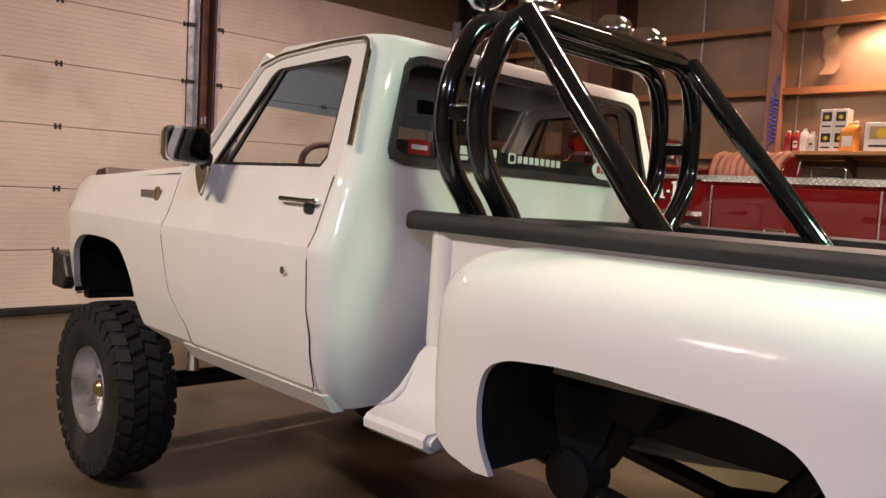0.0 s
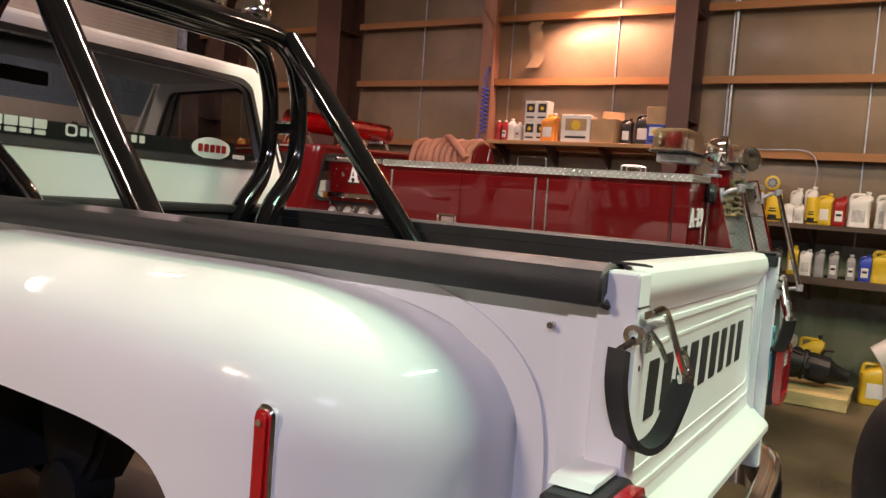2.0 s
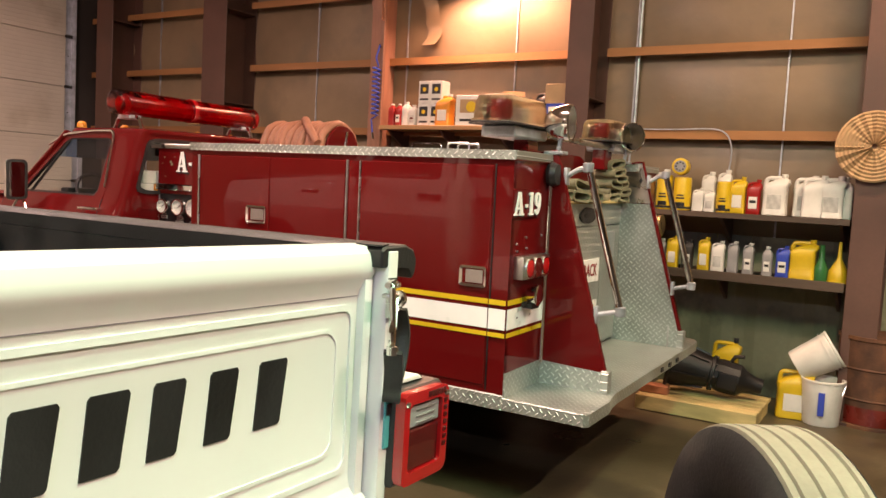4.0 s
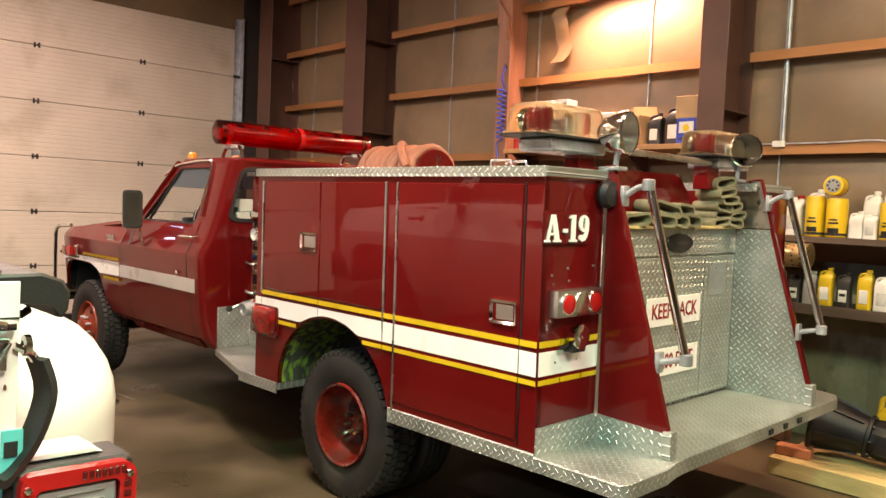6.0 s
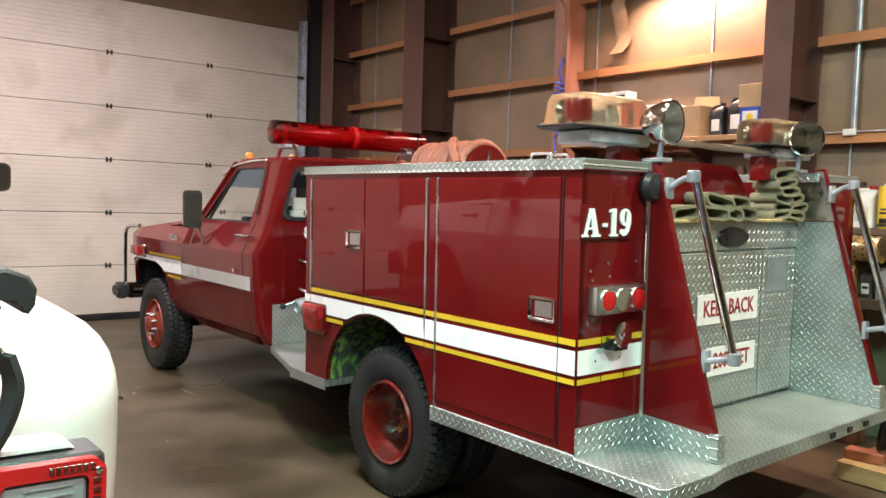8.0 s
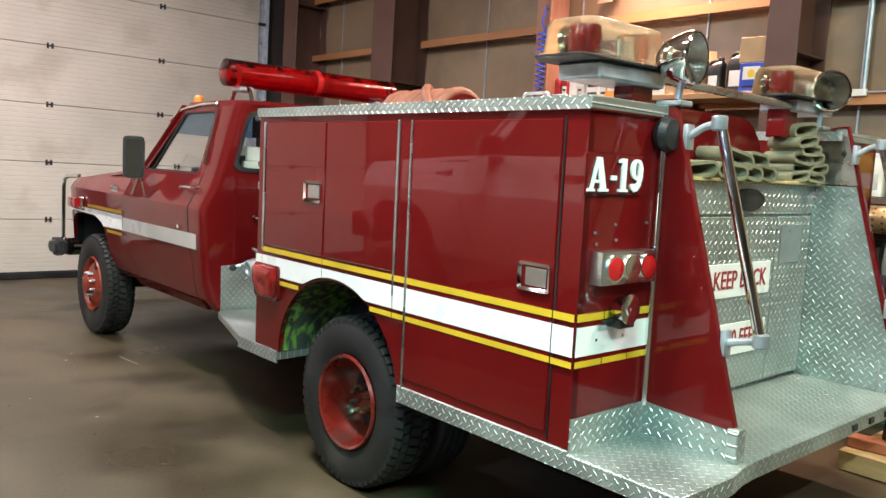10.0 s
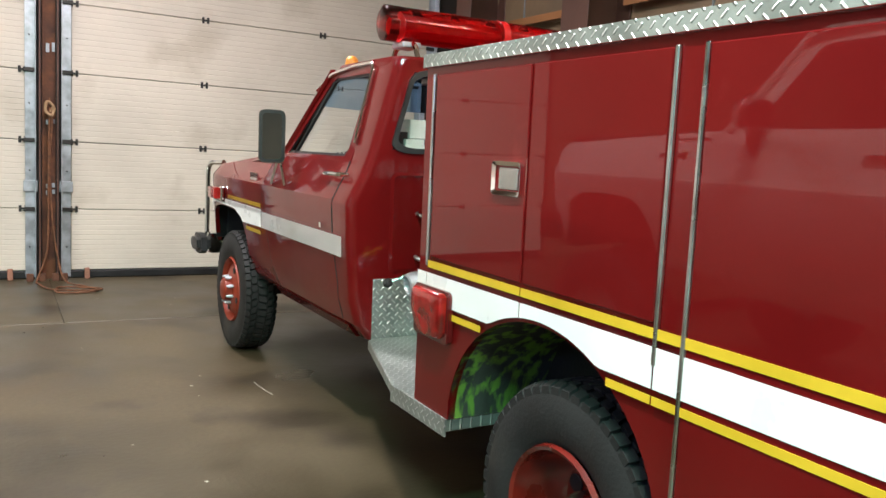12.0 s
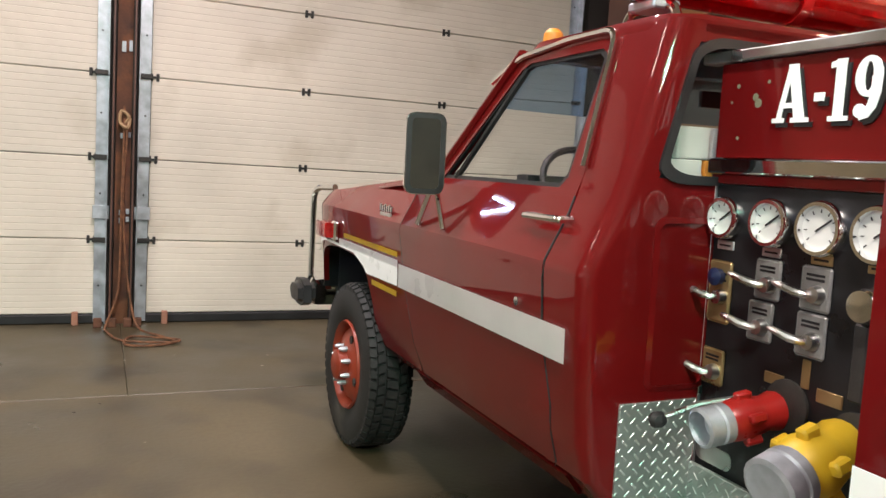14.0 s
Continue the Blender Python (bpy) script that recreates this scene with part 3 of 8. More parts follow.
M_rope = material("brown_rope", (0.20, 0.085, 0.040), 0.85, 0, 0.25, 20, 120, 0.4)
# rope hanging on the post and lying in loops on the floor
pts = [(4.60, 8.75, 1.62), (4.62, 8.70, 1.45), (4.60, 8.71, 1.0), (4.62, 8.70, 0.6), (4.66, 8.67, 0.25), (4.72, 8.58, 0.02), (4.86, 8.30, 0.012), (4.95, 8.10, 0.012), (4.80, 8.00, 0.012), (4.62, 8.05, 0.012), (4.66, 8.30, 0.012), (4.84, 8.22, 0.016), (4.98, 8.12, 0.02), (4.90, 8.05, 0.02), (4.60, 8.18, 0.012), (4.50, 8.50, 0.012), (4.50, 8.66, 0.03), (4.58, 8.68, 0.3), (4.59, 8.70, 0.9), (4.60, 8.72, 1.5), (4.60, 8.745, 1.66)]
rope = thing("rope", tube(spline(pts, 5), 0.009, 6), M_rope, "thin brown pull rope hung on the post, looped on the floor", "rope")
part("knot", tube(spline([(4.60, 8.73, 1.52), (4.63, 8.70, 1.58), (4.58, 8.70, 1.62), (4.57, 8.71, 1.54), (4.62, 8.69, 1.50), (4.64, 8.72, 1.57)], 4), 0.013, 6), M_card, rope)

# strip lamps
for sx, sy, along, col, power in STRIPS:
    root = empty("strip_lamp", pose(sx, sy, STRIP_Z, 0, 0, 0 if along == "x" else 90), "white strip lamp hanging under the ceiling", "lamp", "ceiling strip lamps")
    part("housing", prism([(-0.09, -0.02), (-0.05, 0.05), (0.05, 0.05), (0.09, -0.02)], "x", -0.64, 0.64), M_wplastic, root)
    for yy in (-0.045, 0.045):
        part("lamp_tube", tube([(-0.6, yy, -0.045), (0.6, yy, -0.045)], 0.019, 8), M_tube, root)
    for xx in (-0.5, 0.5):
        part("hanger", tube([(xx, 0, 0.05), (xx, 0, ZC - STRIP_Z)], 0.004, 5), M_galv, root)
root = empty("shelf_lamp", Matrix(), "bare warm strip lamp fixed over the parts shelf", "lamp")
part("housing", B(8.48, 8.60, 2.2, 3.5, 3.58, 3.66, 0.01, 1), M_wplastic, root)
part("lamp_tube", tube([(8.54, 2.24, 3.545), (8.54, 3.46, 3.545)], 0.02, 8), M_tubewarm, root)
for yy in (2.4, 3.3):
    part("bracket", B(8.6, 8.90, yy - 0.02, yy + 0.02, 3.6, 3.62), M_galv, root)

# ---------------------------------------------------------------- square-bodied pickup cab, shared by both trucks
def cab_body(root, K, paint, L=None):
    """Front sheet metal, doors, cab shell, roof and glass. K: the stations of this truck; x counts from its middle."""
    h, zr, zc, zb, zg, zt = K["half"], K["zr"], K["zc"], K["zb"], K["zg"], K["zt"]
    yb, sr, sf, ff = K["yb"], K["sr"], K["sf"], K["ff"]
    cx = K["cx"]
    prof = [(zr - 0.05, h - 0.14), (zr, h - 0.105), (zr + 0.05, h - 0.06), (zr + 0.16, h - 0.028), (zc - 0.20, h - 0.010), (zc - 0.025, h), (zc - 0.004, h - 0.003),
            (zc + 0.05, h - 0.030), (zb - 0.06, h - 0.068), (zb - 0.012, h - 0.082), (zb + 0.02, h - 0.10), (zg, h - 0.215), (zg + 0.1, h - 0.25)]
    xof = lambda y, z: lerp_table(prof, z)
    zs = [z for z, _ in prof[1:-2]]
    T = Matrix.Translation((cx, 0, 0))
    TM = (L @ T) if L is not None else T

    def add(name, bm, mat, parent=root, label="", angle=35):
        return part(name, bm, mat, parent, label, angle, TM)

    for s in (-1, 1):
        # front fender with its squared wheel arch
        a = [(p.x, p.y) for p in spline([(y, z, 0) for y, z in K["arch"]], 3)]
        ftop = K["ftop"]
        fen = [(sf + 0.004, zb - 0.01), (sf + 0.3, zb - 0.012), (ff - 0.25, ftop + 0.01), (ff - 0.04, ftop), (ff, ftop - 0.05), (ff + 0.005, zc - 0.02), (ff - 0.02, a[0][1] - 0.03)]
        fen += [p for p in a] + [(K["sfb"] + 0.03, zr + 0.015), (K["sfb"] + 0.008, zr + 0.02), (K["sfb"] + 0.03, zr + 0.12), (sf - 0.06, zc - 0.28), (sf, zc - 0.05)]
        flare = lambda y, z: xof(y, z) - 0.10 * max(0, (y - (ff - 0.25)) / 0.25) ** 2 * (0.5) - 0.03 * max(0, (z - (ftop - 0.05)) / 0.06)
        add("front_fender", sheet(fen, flare, zs, [ff - 0.04] + [ff - 0.1 * i for i in range(1, 12)], 0.03, s), paint, root, "", 17)
        # dark wheel housing inside the arch
        ay0, ay1, at_ = min(p[0] for p in a), max(p[0] for p in a), max(p[1] for p in a)
        ay0 += 0.17
        well = [(h - 0.05, ay1 - 0.01, a[0][1]), (h - 0.05, ay1 - 0.02, at_ - 0.005), (h - 0.05, ay0 + 0.06, at_ - 0.005), (h - 0.14, ay0, zr + 0.06)]
        add("wheel_housing", loft([[(s * x, y, z) for x, y, z in well], [(s * (x - 0.5), y, z) for x, y, z in well]]), M_chassis, root, "black wheel housing")
        add("wheel_housing_back", B(min(s * (h - 0.55), s * (h - 0.53)), max(s * (h - 0.55), s * (h - 0.53)), ay0, ay1, zr, at_), M_chassis, root)
        # door skin
        dr = [(sr - 0.0, zb - 0.006), (sf - 0.004, zb - 0.006), (sf - 0.006, zc - 0.05), (sf - 0.066, zc - 0.28), (K["sfb"] + 0.022, zr + 0.12), (K["sfb"] - 0.004, zr + 0.05), (K["sfb"] - 0.05, zr + 0.02),
              (K["srb"] + 0.07, zr + 0.02), (K["srb"] + 0.02, zr + 0.06), (sr - K["bulge"], zr + 0.22), (sr + 0.004, zc - 0.2), (sr + 0.004, zc)]
        door = add("cab_door", sheet(dr, lambda y, z: xof(y, z) + 0.001, zs, [sr + 0.075 * i for i in range(1, 14)], 0.035, s), paint, root, "", 17)
        # dark rubber showing in the gap round the door skin
        gap = []
        for (y0, z0), (y1, z1) in zip(dr[1:], dr[2:] + dr[:1]):
            n = max(1, int(math.hypot(y1 - y0, z1 - z0) / 0.04))
            gap += [(y0 + (y1 - y0) * i / n, z0 + (z1 - z0) * i / n) for i in range(n)]
        gap.append(dr[0])
        add("door_seal", tube([(s * (xof(y, z) - 0.001), y, z) for y, z in gap], 0.0032, 6), M_black, door, "black rubber door seal")
        # door window frame
        wi = K["win"]
        o = K["wout"]
        ring = lambda pts: [(s * xof(y, z), y, z) for y, z in pts]
        add("window_frame", ring_panel(ring(o), ring(wi), (-s * 0.03, 0, 0)), paint, door)
        win2 = [(y + (K["wc"][0] - y) * 0.045, z + (K["wc"][1] - z) * 0.06) for y, z in wi]
        add("window_rubber", ring_panel([(x - s * 0.006, y, z) for x, y, z in ring(wi)], [(x - s * 0.006, y, z) for x, y, z in ring(win2)], (-s * 0.012, 0, 0)), M_black, door, "black window rubber")
        bm = bmesh.new()
        bm.faces.new([bm.verts.new((s * (xof(y, z) - 0.018), y, z)) for y, z in wi])
        gl = add("side_window", bm, K["sideglass"], door, "clear side window")
        gl.visible_shadow = False
        # quarter-light post
        q0, q1 = K["vent"]
        add("vent_post", tube([(s * (xof(*q0) - 0.012), *q0), (s * (xof(*q1) - 0.012), *q1)], 0.011, 6), M_black, door, "black vent window post")
        # rocker under the door, and the gutter over it
        add("rocker", prism([(h - 0.16, zr - 0.03), (h - 0.115, zr - 0.03), (h - 0.07, zr + 0.03), (h - 0.16, zr + 0.03)], "y", K["srb"] - 0.01, K["sfb"] + 0.1, 0, None) if s > 0 else prism([(-h + 0.16, zr - 0.03), (-h + 0.115, zr - 0.03), (-h + 0.07, zr + 0.03), (-h + 0.16, zr + 0.03)], "y", K["srb"] - 0.01, K["sfb"] + 0.1), paint, root)
        g = K["gut"]
        add("drip_rail", tube(rounded([(s * (xof(y, z) + 0.010), y, z) for y, z in g], 0.05), 0.010, 6), K["gutmat"], root, "bright drip rail over the door")

    # cab shell: sides behind the doors, round corners and back wall with its window opening
    gx, gz0, gz1 = K["gx"], K["gz0"], K["gz1"]
    r = K["rc"]
    zl = [zr - 0.02, zr, zr + 0.05, zr + 0.16, zc - 0.20, zc - 0.025, zc - 0.004, zc + 0.05, zb - 0.06, zb + 0.01, gz0, (gz0 + gz1) / 2, gz1, zg, zg + 0.02]
    rows = []
    for z in zl:
        hx = xof(0, z)
        lean = K["lean"] * max(0, z - zb) / (zg - zb)
        y0 = yb + lean
        tuck = K["tuck"] * max(0, (zr + 0.35 - z) / 0.35) ** 1.5
        front = sr if z < zb else sr + (K["bp"] - sr) * (z - zb) / (zg - zb)
        half = [(hx - 0.001, front - 0.004), (hx - 0.001, (front + y0 + r) / 2)]
        half += [(hx - r + r * math.cos(radians(a)), y0 + tuck + r - r * math.sin(radians(a))) for a in (0, 15, 30, 45, 60, 75, 90)]
        gxz = min(gx * (1 - 0.12 * max(0, (z - gz0) / (gz1 - gz0))), hx - r - 0.012)
        half += [((hx - r + gxz) / 2, y0 + tuck), (gxz, y0 + tuck)]
        row = [(-x, y, z) for x, y in half] + [(x, y, z) for x, y in half[::-1]]
        rows.append(row)
    nc = len(rows[0]) // 2 - 1
    ig0, ig1 = zl.index(gz0), zl.index(gz1)
    bm = loft(rows, skip=lambda i, j: j == nc and ig0 <= i < ig1)
    shell = add("cab_shell", bm, paint, root, "", 20)
    yg = [yb + K["lean"] * (z - zb) / (zg - zb) for z in (gz0, gz1)]

    def backring(e, k):
        """Rounded loop of the rear window, shrunk by e, set k forward."""
        pts = rrect(-1, 1, 0, 1, 0.13, 5)
        out = []
        for u, w in pts:
            z = gz0 - 0.004 + e + (gz1 - gz0 + 0.008 - 2 * e) * w
            t = (z - gz0) / (gz1 - gz0)
            out.append(((gx + 0.004 - e) * u * (1 - 0.12 * max(0, min(1, t))), yg[0] + (yg[1] - yg[0]) * t + k, z))
        return out

    add("rear_window_rubber", ring_panel(backring(-0.010, -0.010), backring(0.014, -0.010), (0, 0.02, 0)), M_black, shell, "black rear window rubber")
    bm = bmesh.new()
    bm.faces.new([bm.verts.new(p) for p in backring(0.02, 0.003)])
    rg = add("rear_window", bm, K["rearglass"], shell, "rear window glass")
    rg.visible_shadow = False

    # roof with crowned top and rounded edges
    hg = xof(0, zg)
    rows = []
    yf = K["rf"]
    y0 = yb + K["lean"]
    for z, e in ((zg - 0.012, 0.0), (zg + 0.012, 0.0), (zg + 0.035, 0.012), (zt - 0.022, 0.055), (zt - 0.008, 0.12), (zt, 0.25), (zt + 0.006, 0.45)):
        pts = rrect(-hg + e, hg - e, y0 + e * 0.8 + 0.0, yf - e * 0.9, max(0.03, 0.10 - e * 0.1), 4)
        rows.append([(x, y, z) for x, y in pts])
    add("roof", loft(rows, True, True), paint, root)

    # windscreen, pillars, cowl and hood
    ws = K["ws"]
    hb = xof(0, zb) - 0.03
    bm = bmesh.new()
    bm.faces.new([bm.verts.new(p) for p in ((-hb, ws, zb), (hb, ws, zb), (hg - 0.04, yf - 0.02, zg), (-hg + 0.04, yf - 0.02, zg))])
    w = add("windscreen", bm, M_glass, root, "windscreen with a blue tint band along its top")
    w.visible_shadow = False
    bm = bmesh.new()
    k = 0.62
    mid = lambda x0, y0_, z0, x1, y1, z1: (x0 + (x1 - x0) * k, y0_ + (y1 - y0_) * k + 0.004, z0 + (z1 - z0) * k)
    bm.faces.new([bm.verts.new(p) for p in (mid(-hb, ws, zb, -hg + 0.04, yf - 0.02, zg), mid(hb, ws, zb, hg - 0.04, yf - 0.02, zg), (hg - 0.04, yf - 0.016, zg), (-hg + 0.04, yf - 0.016, zg))])
    tb = add("tint_band", bm, M_bluetint, root, "blue sun band of the windscreen")
    tb.visible_shadow = False
    for s in (-1, 1):
        add("windscreen_pillar", tube([(s * (hb + 0.012), ws + 0.0, zb - 0.02), (s * (hg - 0.01), yf - 0.015, zg + 0.005)], 0.034, 8, None, 0.6), paint, root)
    hw = xof(0, zb) - 0.02
    rows = []
    for y, dz, e in ((ws + 0.02, 0.0, 0.0), (ws + 0.15, 0.01, 0.0), (ff - 0.4, -0.005, 0.0), (ff - 0.06, -0.03, 0.02), (ff + 0.0, -0.075, 0.03)):
        zz = zb - 0.012 + (K["ftop"] - zb + 0.012) * (y - sf) / (ff - sf) + dz
        rows.append([(x * (hw - e), y, zz + c) for x, c in ((-1, -0.015), (-0.97, 0.012), (-0.75, 0.022), (-0.7, 0.012), (0, 0.03), (0.7, 0.012), (0.75, 0.022), (0.97, 0.012), (1, -0.015))])
    add("hood", loft(rows), paint, root)
    add("nose", B(-hw + 0.02, hw - 0.02, ff - 0.1, ff - 0.02, K["arch"][0][1] - 0.05, K["ftop"] - 0.07, 0.02), M_black, root, "dark grille behind the bumper")
    # cab inside: floor, dash, bench, steering wheel, mirror
    hi = xof(0, zg) - 0.05
    add("headliner", B(-hi, hi, yb + K["lean"] + 0.06, yf - 0.06, zg - 0.012, zg - 0.004, 0.002, 1), M_seat, root, "dark roof lining")
    add("back_trim", B(-h + 0.14, h - 0.14, yb + 0.045, yb + 0.055, zr, gz0 - 0.03), M_seat, root)
    for s in (-1, 1):
        add("door_trim", B(*sorted((s * (h - 0.125), s * (h - 0.110))), sr + 0.05, sf - 0.08, zr + 0.05, zb - 0.035, 0.005, 1), M_seat, root, "dark inner door panel")
    add("cab_floor", B(-h + 0.15, h - 0.15, yb + 0.1, sf + 0.1, zr, zr + 0.03), M_seat, root)
    add("firewall", B(-h + 0.12, h - 0.12, sf - 0.05, sf - 0.02, zr, zb - 0.03), M_seat, root)
    add("dashboard", prism([(sf - 0.24, zb - 0.20), (sf - 0.22, zb - 0.01), (sf - 0.12, zb + 0.010), (ws - 0.02, zb - 0.01), (ws - 0.02, zb - 0.2)], "x", -h + 0.14, h - 0.14, 0.012), M_seat, root, "black dashboard")
    add("instrument_pod", B(-0.62, -0.16, sf - 0.28, sf - 0.18, zb - 0.12, zb + 0.045, 0.02), M_black, root)
    seat = add("bench_seat", B(-h + 0.2, h - 0.2, yb + 0.2, yb + 0.72, zr + 0.25, zr + 0.45, 0.05), M_seat, root, "dark bench seat")
    add("seat_back", prism([(yb + 0.12, zr + 0.40), (yb + 0.26, zr + 0.42), (yb + 0.22, zb + 0.14), (yb + 0.12, zb + 0.14)], "x", -h + 0.28, h - 0.28, 0.03), M_seat, seat)
    c, n = Vector((-0.40, sf - 0.36, zb + 0.0)), Vector((0, -0.80, 0.60)).normalized()
    u = Vector((1, 0, 0))
    v = n.cross(u)
    circ = [c + 0.19 * (u * math.cos(2 * math.pi * i / 28) + v * math.sin(2 * math.pi * i / 28)) for i in range(29)]
    sw = add("steering_wheel", tube(circ, 0.014, 8), K["wheelmat"], root)
    add("spoke", ribbon([c - u * 0.18, c - n * 0.03, c + u * 0.18], 0.04, 0.01, v), M_iron, sw)
    add("steering_column", tube([c, c - n * 0.3], 0.03, 8), M_black, sw)
    add("rear_view_mirror", B(-0.12, 0.12, yf - 0.16, yf - 0.14, zg - 0.13, zg - 0.07, 0.01), M_black, root)
    return add


def tyre_bm(R, r, w, n=48, lugs=None, ribs=4):
    """A tyre about the x axis, middle at 0; lugs = (count, depth, width) for an off-road tread, else grooved ribs."""
    hw = w / 2
    prof = [(r, -hw * 0.80), (r + 0.02, -hw * 0.93), (r + (R - r) * 0.45, -hw * 1.0), (R - 0.045, -hw * 0.97), (R - 0.018, -hw * 0.88)]
    if lugs is not None:
        prof += [(R - 0.014, -hw * 0.6), (R - 0.012, 0), (R - 0.014, hw * 0.6)]
    else:
        prof += [(R - 0.004, -hw * 0.80)]
        for i in range(ribs):
            x = -hw * 0.72 + hw * 1.44 * (i + 0.5) / ribs
            g = 0.005
            prof += [(R, x - g * 2.2), (R - 0.009, x - g), (R - 0.009, x + g), (R, x + g * 2.2)]
        prof += [(R - 0.004, hw * 0.80)]
    prof += [(R - 0.018, hw * 0.88), (R - 0.045, hw * 0.97), (r + (R - r) * 0.45, hw * 1.0), (r + 0.02, hw * 0.93), (r, hw * 0.80)]
    bm = lathe(prof, (0, 0, 0), "x", n, None, True)
    return bm


def tread_blocks(wheel, R, w, lugs=None):
    """Tread blocks of a tyre about the x axis: a few shapes, each used all round the wheel."""
    hw = w / 2
    kinds = []
    if lugs:
        cnt, d, lw = lugs
        for row, (x0, x1, skew, off) in enumerate(((-1.0, -0.54, 0.35, 0.0), (-0.48, -0.04, -0.45, 0.5), (0.04, 0.48, 0.45, 0.0), (0.54, 1.0, -0.35, 0.5))):
            kinds.append((x0, x1, skew * 0.06, off, lw / R / 2, d, 0.022))
    else:
        cnt = 52
        for sgn in (-1, 1):
            kinds.append((sgn * 0.70, sgn * 0.93, 0.006 * sgn, 0.0, 0.050, 0.014, 0.014))
            kinds.append((sgn * 0.34, sgn * 0.62, -0.012 * sgn, 0.5, 0.050, 0.014, 0.0))
        kinds.append((-0.24, 0.24, 0.014, 0.0, 0.048, 0.014, 0.0))
    for x0, x1, skew, off, da, d, drop in kinds:
        bm = bmesh.new()
        vs = []
        for lev, rr in enumerate((R - 0.022, R + d - 0.012)):
            k = 0.86 if lev else 1.0
            for xx, aa in ((x0, -da * k - skew), (x1, -da * k + skew), (x1, da * k + skew), (x0, da * k - skew)):
                e = drop if abs(xx) > 0.9 else 0.0
                vs.append(bm.verts.new((xx * hw, (rr - e) * math.cos(aa), (rr - e) * math.sin(aa))))
        for f in ((4, 5, 6, 7), (0, 1, 5, 4), (1, 2, 6, 5), (2, 3, 7, 6), (3, 0, 4, 7)):
            bm.faces.new([vs[q] for q in f])
        if lugs and abs(x0) > 0.9 or lugs and abs(x1) > 0.9:
            sg = -1 if x0 < -0.9 else 1
            ring = [[bm.verts.new((sg * x * hw, rr * math.cos(e), rr * math.sin(e))) for x, rr in ((0.975, R - 0.02), (0.975, R - 0.085), (1.02, R - 0.080), (1.01, R - 0.02))] for e in (-da * 0.7, da * 0.7)]
            for j in range(4):
                bm.faces.new((ring[0][j], ring[0][(j + 1) % 4], ring[1][(j + 1) % 4], ring[1][j]))
            bm.faces.new(ring[0])
            bm.faces.new(ring[1])
        bmesh.ops.recalc_face_normals(bm, faces=bm.faces)
        me = bpy.data.meshes.new("tread_block")
        bm.to_mesh(me)
        bm.free()
        me.materials.append(M_rubber)
        for i in range(cnt):
            ob = new("tread_block", me)
            ob.parent = wheel
            ob.matrix_basis = Matrix.Rotation(2 * math.pi * (i + off) / cnt, 4, "X")

